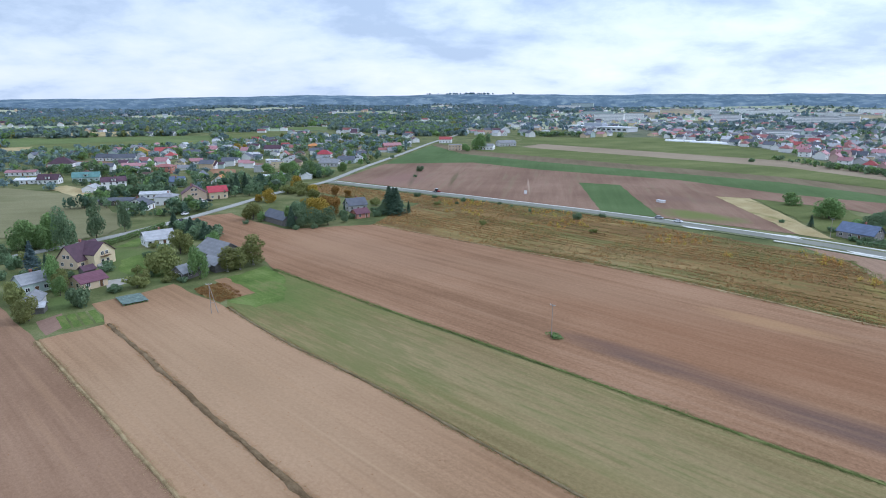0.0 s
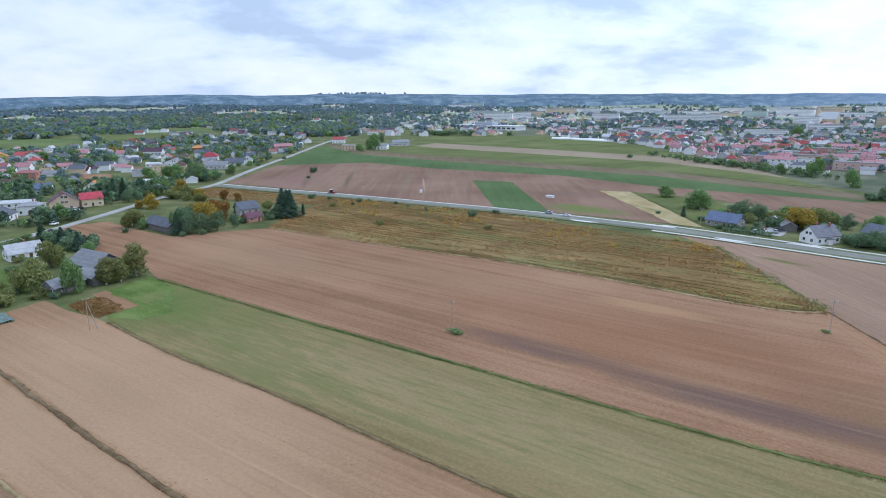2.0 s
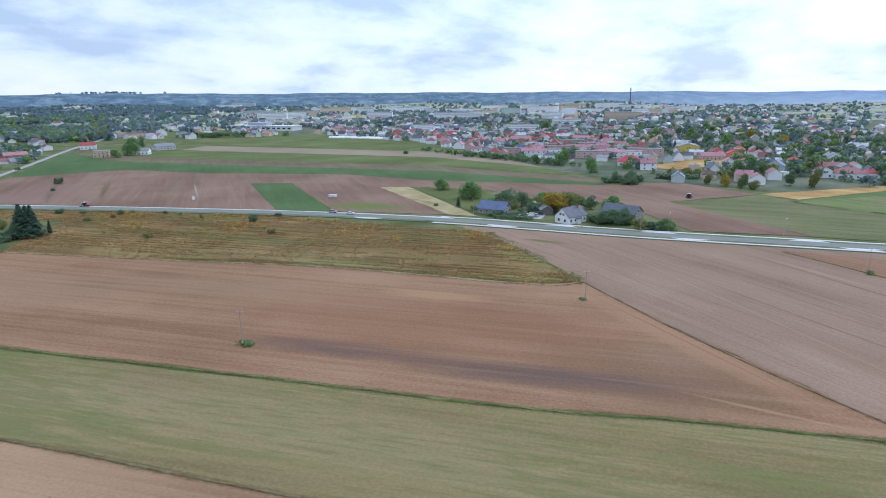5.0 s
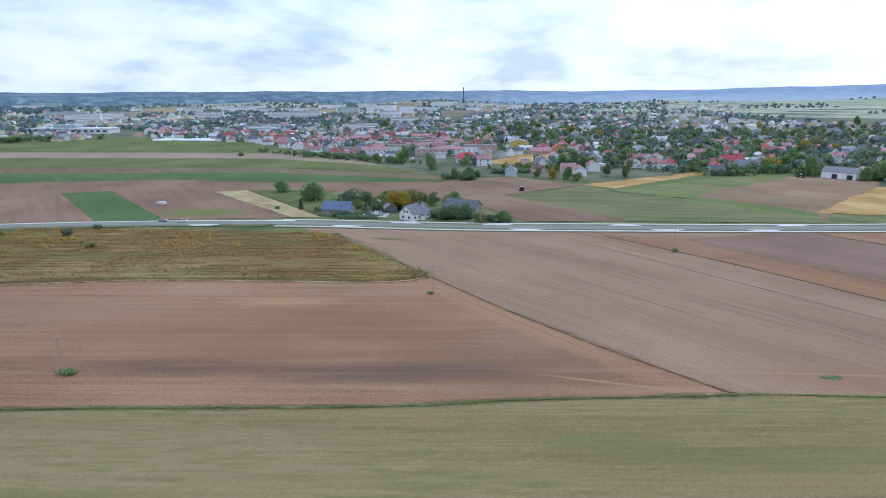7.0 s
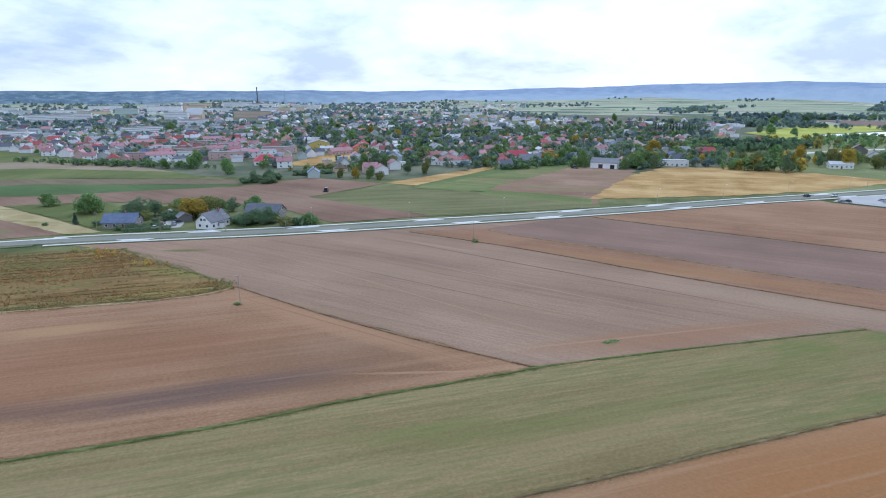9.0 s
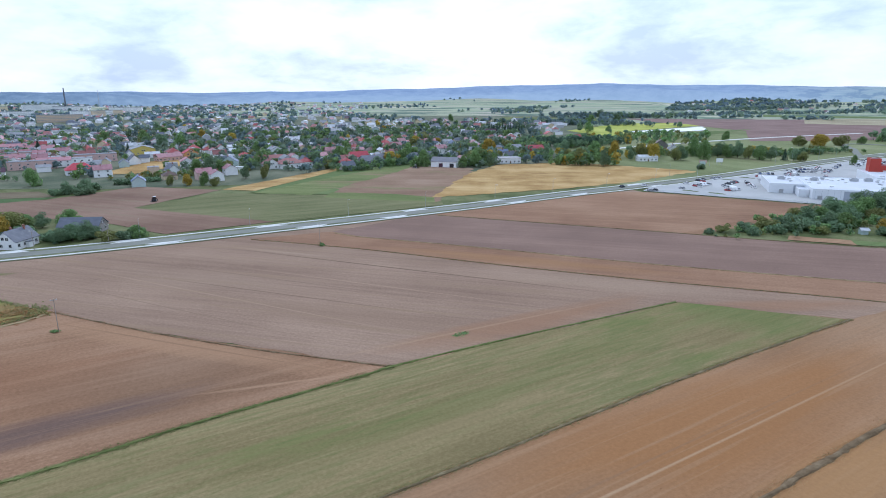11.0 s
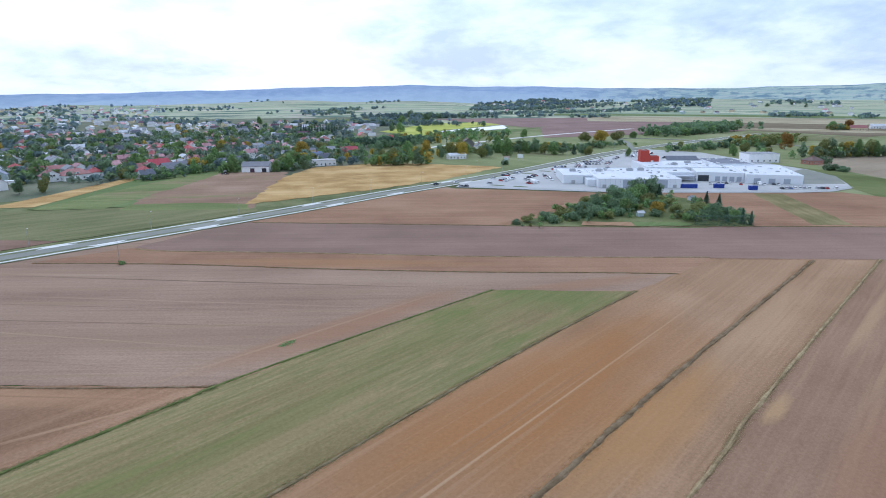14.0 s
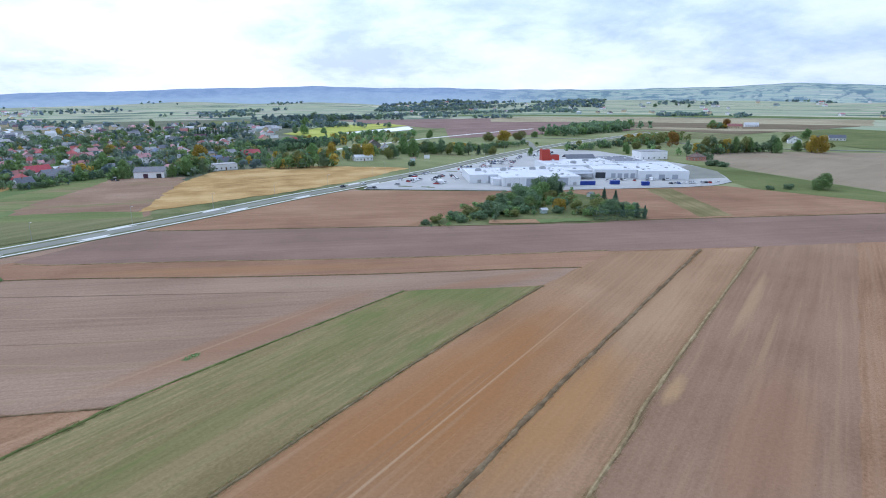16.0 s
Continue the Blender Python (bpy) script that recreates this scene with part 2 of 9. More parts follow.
SOIL_TAN = land("pale_tilled_soil", (0.25, 0.168, 0.102), (0.335, 0.232, 0.148), (0.42, 0.3, 0.2), -45, 0.6, 0.45, contrast=1.15, beds=0.02, warm=(0.95, 0.85, 0.76),
                stains=[(116, -32, -46, 78, 22, (0.31, 0.165, 0.068), 0.85), (60, 20, -45, 50, 20, (0.29, 0.19, 0.11), 0.4), (190, -120, -45, 45, 20, (0.36, 0.25, 0.16), 0.4), (62.5, 17, -45, 190, 0.45, (0.46, 0.35, 0.23), 0.6), (64.5, 19, -45, 190, 0.4, (0.25, 0.165, 0.10), 0.5), (-45, 115, -46, 80, 44, (0.47, 0.365, 0.25), 0.5), (110, -60, -45.3, 120, 0.35, (0.24, 0.165, 0.11), 0.5), (20, 29, -45, 150, 0.4, (0.42, 0.33, 0.24), 0.5), (102, -48, -45, 46, 9, (0.37, 0.225, 0.10), 0.75), (150, -98, -45, 50, 8, (0.42, 0.31, 0.20), 0.6), (-50, 92, -45, 70, 0.5, (0.26, 0.18, 0.115), 0.4)])
SOIL_BROWN = land("brown_tilled_soil", (0.205, 0.13, 0.078), (0.29, 0.19, 0.118), (0.375, 0.263, 0.175), -45, 0.42, 0.62, contrast=1.25, warm=(0.965, 0.85, 0.775),
                  stains=[(104, 84, -45, 36, 24, (0.175, 0.118, 0.075), 0.5), (50, 131, -44, 34, 6, (0.12, 0.097, 0.092), 0.75), (80, 97, -44, 42, 7, (0.13, 0.10, 0.092), 0.75), (74, 137, -45, 72, 28, (0.25, 0.14, 0.078), 0.55), (88, 156, -45, 24, 5, (0.38, 0.265, 0.15), 0.8), (-30, 235, -45, 60, 25, (0.33, 0.24, 0.165), 0.4), (40, 190, -45, 70, 14, (0.31, 0.22, 0.145), 0.4), (122, 92, -97, 62, 6, (0.355, 0.24, 0.148), 0.75), (122.5, 92, -97.3, 60, 0.5, (0.23, 0.15, 0.09), 0.6), (108, 62, -60, 20, 0.8, (0.40, 0.29, 0.19), 0.6), (-48, 247, -45, 42, 9, (0.36, 0.255, 0.165), 0.5)])
SOIL_ROAD = land("pinkish_tilled_soil", (0.212, 0.149, 0.116), (0.288, 0.211, 0.166), (0.37, 0.279, 0.22), -93, 0.3, 0.6, contrast=1.1, warm=(0.97, 0.89, 0.775),
                 stains=[(172, 120, -93, 45, 12, (0.34, 0.26, 0.205), 0.5), (150, 60, -93, 60, 10, (0.25, 0.18, 0.135), 0.5), (198, 59, -99.9, 92, 0.6, (0.14, 0.10, 0.075), 0.9), (163, 83, -98.2, 70, 0.4, (0.17, 0.12, 0.09), 0.75), (178, 100, -99, 100, 0.35, (0.18, 0.13, 0.10), 0.55), (158, 106, -104, 110, 0.5, (0.38, 0.29, 0.22), 0.5), (147, 120, -104, 90, 0.3, (0.19, 0.14, 0.10), 0.5), (178, 60, -100, 80, 0.6, (0.38, 0.29, 0.22), 0.5), (160, 195, -60, 12, 2.6, (0.14, 0.155, 0.06), 0.9), (210, 110, -98, 30, 2, (0.36, 0.28, 0.22), 0.6),
                         (157, 12, -49, 52, 8, (0.285, 0.175, 0.115), 0.8), (186, -60, -75, 34, 6, (0.29, 0.18, 0.12), 0.7), (150, 24, -49, 60, 0.7, (0.37, 0.27, 0.19), 0.5), (196, -10, -97, 60, 9, (0.33, 0.255, 0.20), 0.5)])
SOIL_GREY = land("greyish_tilled_soil", (0.208, 0.147, 0.1), (0.272, 0.2, 0.142), (0.34, 0.26, 0.19), -45, 0.4, 0.5, contrast=1.0, warm=(0.95, 0.80, 0.70),
                 stains=[(104, -72.5, -46, 10, 2.2, (0.42, 0.32, 0.18), 0.7), (150, -128, -46, 42, 2.2, (0.42, 0.33, 0.21), 0.6), (122, -110, -46, 34, 1.0, (0.40, 0.31, 0.20), 0.45), (150, -150, -46, 60, 1.2, (0.24, 0.165, 0.115), 0.5), (85, -80, -46, 40, 9, (0.30, 0.195, 0.13), 0.5)])
SOIL_RED = land("reddish_ploughed_soil", (0.191, 0.111, 0.074), (0.258, 0.159, 0.107), (0.330, 0.219, 0.153), -93, 0.4, 0.45, contrast=1.1, warm=(1.06, 0.99, 0.87), stains=[(218, 20, -97, 70, 7, (0.285, 0.165, 0.085), 0.6)])
SOIL_DARK = land("dark_ploughed_soil", (0.178, 0.115, 0.086), (0.222, 0.143, 0.108), (0.275, 0.183, 0.138), -93, 0.4, 0.45, contrast=1.1)
SOIL_FAR = land("far_reddish_soil", (0.172, 0.104, 0.072), (0.222, 0.140, 0.097), (0.285, 0.19, 0.136), 80, 0.2, 0.5, contrast=1.3,
                stains=[(-22, 460, -91.9, 54, 3.0, (0.10, 0.10, 0.045), 0.95), (8, 454, -95.6, 56, 2.4, (0.12, 0.095, 0.05), 0.85), (59, 423, -96.9, 48, 0.9, (0.38, 0.29, 0.22), 0.8), (-30, 460, 75, 60, 26, (0.25, 0.15, 0.125), 0.6), (140, 360, -40, 30, 14, (0.2, 0.13, 0.10), 0.5), (130, 308, -50, 32, 15, (0.15, 0.175, 0.055), 0.95)])
SOIL_DULL = land("dull_brown_far_soil", (0.125, 0.095, 0.058), (0.165, 0.130, 0.080), (0.21, 0.168, 0.108), 80, 0.2, 0.5, contrast=1.2)
PASTURE = land("olive_pasture", (0.150, 0.145, 0.072), (0.195, 0.187, 0.098), (0.255, 0.24, 0.135), 10, 0.15, 0.4, patch=0.015, weeds=((0.13, 0.135, 0.06), (0.17, 0.165, 0.08)), weed_amount=0.06, weed_scale=0.02)
MEADOW_PALE = land("pale_green_meadow", (0.150, 0.172, 0.072), (0.205, 0.228, 0.10), (0.275, 0.285, 0.15), 40, 0.06, 0.5, patch=0.012, contrast=1.3, weeds=((0.22, 0.19, 0.10), (0.29, 0.25, 0.15)), weed_amount=0.05, weed_scale=0.01)
SOIL_SMOOTH = land("smooth_tan_field", (0.225, 0.178, 0.12), (0.28, 0.225, 0.155), (0.335, 0.275, 0.195), -60, 0.08, 0.5, contrast=0.9)
WEEDY = land("weedy_fallow", (0.13, 0.115, 0.045), (0.19, 0.16, 0.07), (0.27, 0.22, 0.11), -10, 0.3, 0.5, patch=0.06, contrast=1.3)
SOWN = land("sown_strip", (0.180, 0.148, 0.074), (0.250, 0.205, 0.108), (0.325, 0.268, 0.155), -45, 0.35, 0.7, contrast=1.2, warm=(0.95, 0.905, 0.80), weeds=((0.125, 0.142, 0.042), (0.18, 0.188, 0.064)), weed_amount=0.07, weed_scale=0.03, fleck=((0.122, 0.142, 0.046), 0.5),
            stains=[(-58, 185, -50, 30, 26, (0.10, 0.165, 0.045), 0.8), (-35, 168, -45, 26, 14, (0.12, 0.17, 0.05), 0.5), (178, -48, -45, 24, 22, (0.12, 0.165, 0.05), 0.6), (150, -12, -45, 40, 9, (0.13, 0.16, 0.05), 0.35), (-3, 124, -45, 12, 3, (0.10, 0.15, 0.04), 0.6), (10, 106, -45, 40, 1.6, (0.13, 0.15, 0.05), 0.5), (60, 62, -45, 60, 3, (0.145, 0.16, 0.06), 0.4), (105, 25, -45, 50, 5, (0.135, 0.16, 0.055), 0.4), (45, 66, -45, 60, 6, (0.28, 0.225, 0.125), 0.45), (112, 10, -45, 70, 2.0, (0.27, 0.22, 0.12), 0.5), (-20, 132, -45, 40, 7, (0.28, 0.225, 0.125), 0.4), (22, 112, -45, 85, 13, (0.30, 0.245, 0.145), 0.5), (-12, 140, -45, 40, 9, (0.30, 0.245, 0.145), 0.35), (48, 74, -45, 60, 5, (0.30, 0.245, 0.145), 0.4)])
GREEN_CROP = land("young_green_crop", (0.09, 0.125, 0.042), (0.125, 0.168, 0.058), (0.165, 0.205, 0.08), -45, 0.35, 0.5)
GREEN_DEEP = land("deep_green_crop", (0.062, 0.102, 0.035), (0.085, 0.135, 0.048), (0.115, 0.165, 0.068), 80, 0.3, 0.4)
GREEN_OLIVE = land("olive_meadow", (0.085, 0.103, 0.033), (0.124, 0.148, 0.048), (0.175, 0.19, 0.074), 30, 0.15, 0.4)
GREEN_STRIPED = land("striped_green_field", (0.105, 0.112, 0.045), (0.155, 0.158, 0.068), (0.215, 0.20, 0.10), -52, 0.12, 0.75, contrast=1.3)
FALLOW = land("greening_fallow", (0.190, 0.116, 0.074), (0.255, 0.165, 0.107), (0.325, 0.225, 0.153), -85, 0.4, 0.45, contrast=1.2, weeds=((0.15, 0.15, 0.055), (0.20, 0.195, 0.08)), weed_amount=0.05, weed_scale=0.035)
THIN_CROP = land("thin_young_crop", (0.115, 0.145, 0.046), (0.165, 0.190, 0.068), (0.215, 0.230, 0.094), -85, 0.25, 0.6, contrast=1.4, weeds=((0.23, 0.165, 0.095), (0.27, 0.195, 0.12)), weed_amount=0.06, weed_scale=0.03)
STUBBLE = land("golden_stubble", (0.275, 0.18, 0.075), (0.385, 0.275, 0.125), (0.49, 0.375, 0.20), -80, 0.2, 0.4, patch=0.04, contrast=1.5, warm=(1.08, 0.98, 0.82), stains=[(470, 22, -62, 50, 1.5, (0.2, 0.13, 0.06), 0.7), (440, 40, -62, 60, 1.2, (0.2, 0.13, 0.06), 0.6)])
STRAW = land("pale_dry_grass", (0.28, 0.22, 0.10), (0.38, 0.31, 0.16), (0.46, 0.39, 0.22), -70, 0.2, 0.3, patch=0.06, weeds=((0.16, 0.16, 0.05), (0.22, 0.21, 0.08)), weed_amount=0.05, weed_scale=0.06)
LAWN = land("garden_grass", (0.080, 0.098, 0.036), (0.125, 0.142, 0.054), (0.190, 0.195, 0.092), 20, 0.3, 0.15, patch=0.05, contrast=1.3, stains=[(-120, 228, -50, 26, 14, (0.10, 0.15, 0.04), 0.7), (-105, 205, -40, 24, 12, (0.11, 0.15, 0.05), 0.6), (-115, 175, -50, 14, 8, (0.09, 0.14, 0.04), 0.6)], weeds=((0.20, 0.18, 0.08), (0.15, 0.14, 0.06)), weed_amount=0.02, weed_scale=0.02)
BRIGHT_LAWN = land("bright_lawn", (0.075, 0.118, 0.028), (0.115, 0.168, 0.040), (0.165, 0.215, 0.066), -45, 0.3, 0.35, patch=0.08, contrast=1.4, weeds=((0.15, 0.16, 0.055), (0.20, 0.19, 0.08)), weed_amount=0.06, weed_scale=0.1)
ROUGH_GRASS = land("autumn_rough_grass", (0.13, 0.078, 0.03), (0.205, 0.13, 0.05), (0.31, 0.22, 0.095), -45, 0.28, 0.6, patch=0.03, contrast=1.4, weeds=((0.10, 0.108, 0.034), (0.165, 0.145, 0.052)), weed_amount=0.12, weed_scale=0.05,
                   stains=[(122, 158, -45, 26, 5, (0.24, 0.215, 0.07), 0.9), (70, 210, -45, 60, 5, (0.30, 0.24, 0.11), 0.7), (18, 260, -45, 40, 14, (0.30, 0.25, 0.10), 0.6), (138, 170, -80, 30, 4, (0.22, 0.20, 0.06), 0.8)])
TOWN_GROUND = land("town_ground", (0.075, 0.098, 0.06), (0.125, 0.14, 0.088), (0.18, 0.185, 0.125), 20, 0.1, 0.2, patch=0.03, contrast=1.3)
ASPHALT = plain("asphalt", (0.205, 0.21, 0.175), 0.85, 0, 0.18, 0.05, 1.5)
ASPHALT_PALE = plain("worn_pale_asphalt", (0.34, 0.34, 0.315), 0.85, 0, 0.18, 0.05, 1.5)
PAVING = plain("pale_paving", (0.64, 0.64, 0.60), 0.85, 0, 0.15, 0.2, 3)
VERGE = land("verge_grass", (0.105, 0.125, 0.065), (0.155, 0.172, 0.092), (0.21, 0.215, 0.125), -45, 0.4, 0.3, patch=0.1)
LOT = plain("car_park_surface", (0.40, 0.40, 0.385), 0.85, 0, 0.15, 0.05, 1.0)
GRAVEL = plain("worn_gravel", (0.36, 0.34, 0.30), 0.95, 0, 0.2, 0.3, 4)
WOOD_GREY = plain("weathered_boards", (0.17, 0.16, 0.15), 0.9, 0, 0.35, 1.5, 14)
POLE_WOOD = plain("grey_pole_timber", (0.34, 0.30, 0.26), 0.9, 0, 0.3, 2, 12)
CONCRETE = plain("concrete", (0.42, 0.41, 0.39), 0.85, 0, 0.18, 1, 8)
GLASS = plain("dark_window_glass", (0.03, 0.035, 0.045), 0.12, 0, 0.2, 1, 3, spec=0.6)
FRAME = plain("white_window_frame", (0.75, 0.75, 0.74), 0.5, 0, 0.06)
BARK = plain("bark", (0.10, 0.085, 0.07), 0.95, 0, 0.35, 1.2, 10)
RUBBER = plain("tyre_rubber", (0.02, 0.02, 0.02), 0.85, 0, 0.2)
STEEL = plain("galvanised_steel", (0.45, 0.46, 0.47), 0.45, 0.7, 0.12)
WHITE_SHEET = plain("white_crop_cover", (0.82, 0.83, 0.84), 0.5, 0, 0.08, 0.05, 0.4)

# ---- mesh helpers ----


def mesh_object(name, verts, faces, mat, mats=None, which=None, smooth=False):
    me = bpy.data.meshes.new(name)
    me.from_pydata([tuple(map(float, v)) for v in verts], [], [tuple(map(int, f)) for f in faces])
    for m in mats or [mat]:
        me.materials.append(m)
    if which is not None:
        me.polygons.foreach_set("material_index", np.asarray(which, dtype=np.int32))
    if smooth:
        me.polygons.foreach_set("use_smooth", np.ones(len(me.polygons), dtype=bool))
    me.update()
    return new(name, me)


def part(name, bm, mat, parent, label=""):
    """Links a bmesh as one mesh object under a thing or a part."""
    me = bpy.data.meshes.new(name)
    bm.to_mesh(me)
    bm.free()
    for m in mat if isinstance(mat, (list, tuple)) else [mat]:
        me.materials.append(m)
    ob = new(name, me)
    ob.parent = parent
    return tagged(ob, label)


def share(name, me, parent, m=None):
    """Another part on a mesh that exists."""
    ob = new(name, me)
    ob.parent = parent
    if m is not None:
        ob.matrix_basis = m
    return ob


def thing(name, label, category, group=""):
    return tagged(new(name), label, category, group)


def box(bm, x0, x1, y0, y1, z0, z1, mat=0):
    v = [bm.verts.new((x, y, z)) for z in (z0, z1) for x, y in ((x0, y0), (x1, y0), (x1, y1), (x0, y1))]
    for f in ((3, 2, 1, 0), (4, 5, 6, 7), (0, 1, 5, 4), (1, 2, 6, 5), (2, 3, 7, 6), (3, 0, 4, 7)):
        bm.faces.new([v[i] for i in f]).material_index = mat
    return v


def rod(bm, a, b, r0, r1=None, sides=8, mat=0):
    """A tapered round bar from a to b."""
    a, b = Vector(a), Vector(b)
    r1 = r0 if r1 is None else r1
    q = (b - a).to_track_quat("Z", "Y")
    rings = []
    for p, r in ((a, r0), (b, r1)):
        rings.append([bm.verts.new(p + q @ Vector((r * math.cos(6.28319 * i / sides), r * math.sin(6.28319 * i / sides), 0))) for i in range(sides)])
    for i in range(sides):
        bm.faces.new((rings[0][i], rings[0][(i + 1) % sides], rings[1][(i + 1) % sides], rings[1][i])).material_index = mat
    bm.faces.new(rings[0][::-1]).material_index = mat
    bm.faces.new(rings[1]).material_index = mat


def polar(az, r):
    """A place by its turn from +y to the left, in degrees, and its distance."""
    return -r * math.sin(radians(az)), r * math.cos(radians(az))


def inside(poly, x, y):
    p = np.asarray(poly, dtype=float)
    q = np.roll(p, -1, axis=0)
    x, y = np.atleast_1d(np.asarray(x, dtype=float)), np.atleast_1d(np.asarray(y, dtype=float))
    hit = np.zeros(len(x), dtype=bool)
    for (x0, y0), (x1, y1) in zip(p, q):
        if y0 != y1:
            hit ^= ((y0 > y) != (y1 > y)) & (x < (x1 - x0) * (y - y0) / (y1 - y0) + x0)
    return hit


# ---- terrain: flat near by, rising to low wooded hills at the horizon ----
HILL_AZ = [-180, -150, -137, -131, -125, -118, -112, -103, -97, -91, -86, -78, -68, -58, -48, -35, -25, -11, -3, 4, 14, 23, 35, 60, 180]
HILL_EL = [0.2, 0.3, 0.42, 0.6, 0.32, 0.22, 0.2, 0.38, 0.45, 0.56, 0.5, 0.3, 0.05, -0.08, 0.02, 0.0, 0.03, 0.0, 0.12, 0.0, 0.05, -0.12, -0.18, 0.0, 0.2]


def height(x, y):
    """Height of the land: flat to 1.6 km, then rising."""
    x, y = np.asarray(x, dtype=float), np.asarray(y, dtype=float)
    r = np.hypot(x, y)
    az = np.degrees(np.arctan2(-x, y))
    top = 60 + 4850 * np.tan(np.radians(np.interp(az, HILL_AZ, HILL_EL) + 0.02 * np.sin(az * 1.7) + 0.03 * np.sin(az * 0.61 + 1)))
    u = np.clip((r - 1600) / 3100, 0, 1)
    s = u * u * (3 - 2 * u)
    wave = 5.0 * np.sin(x / 310 + 1) * np.sin(y / 270) * np.clip((r - 1600) / 800, 0, 1) * (1 - s)
    # low ridges one behind another in the distance
    swell = 10.0 * np.clip((r - 1700) / 900, 0, 1) * (1 - np.clip((r - 3300) / 900, 0, 1))
    roll = swell * np.sin(r / 190 + 2.2 * np.sin(np.radians(az) * 5.1) + 1.4 * np.sin(np.radians(az) * 13 + 1)) * (0.6 + 0.4 * np.sin(np.radians(az) * 21))
    return top * s + wave + roll


def ring_land(name, radii, mat):
    az = np.radians(np.arange(0, 360, 1.0))
    verts, faces = [], []
    for r in radii:
        x, y = -r * np.sin(az), r * np.cos(az)
        verts.append(np.stack([x, y, height(x, y)], 1))
    verts = np.concatenate(verts)
    k = len(az)
    for i in range(len(radii) - 1):
        for j in range(k):
            a, b = i * k + j, i * k + (j + 1) % k
            faces.append((a, a + k, b + k, b))
    return mesh_object(name, verts, [f[::-1] for f in faces], mat, smooth=True)


def patchwork(name, woods=0.5, cool=0.0):
    """Distant farmland: a patchwork of long fields, hedges and woods, its colours paled to include haze."""
    m, n, l, b = material(name, 0.95, 0, 0.05)
    base = turned(n, l, 35)
    cell = n.new("ShaderNodeTexVoronoi")
    cell.inputs["Scale"].default_value = 1.0
    l.new(turned(n, l, 35, 1 / 420, 1 / 90), cell.inputs["Vector"])
    tone = n.new("ShaderNodeSeparateColor")
    l.new(cell.outputs["Color"], tone.inputs[0])
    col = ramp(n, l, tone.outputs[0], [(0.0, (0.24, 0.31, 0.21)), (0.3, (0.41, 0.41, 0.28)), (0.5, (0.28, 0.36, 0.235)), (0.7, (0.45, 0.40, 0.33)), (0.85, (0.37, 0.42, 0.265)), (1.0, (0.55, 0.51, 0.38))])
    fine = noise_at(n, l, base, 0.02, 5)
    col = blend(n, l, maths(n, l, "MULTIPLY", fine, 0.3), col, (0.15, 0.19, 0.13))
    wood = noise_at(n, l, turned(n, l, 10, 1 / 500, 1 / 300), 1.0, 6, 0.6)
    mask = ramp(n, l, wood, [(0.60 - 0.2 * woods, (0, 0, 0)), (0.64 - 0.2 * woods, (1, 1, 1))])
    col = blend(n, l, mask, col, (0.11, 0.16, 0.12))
    l.new(col, b.inputs["Base Color"])
    return m


FAR_LAND = patchwork("hazed_farmland", 0.2)
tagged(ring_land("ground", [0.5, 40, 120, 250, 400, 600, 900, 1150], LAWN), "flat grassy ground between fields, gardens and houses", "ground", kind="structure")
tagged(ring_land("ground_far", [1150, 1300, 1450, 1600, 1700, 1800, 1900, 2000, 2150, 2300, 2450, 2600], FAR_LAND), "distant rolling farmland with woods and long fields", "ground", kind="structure")


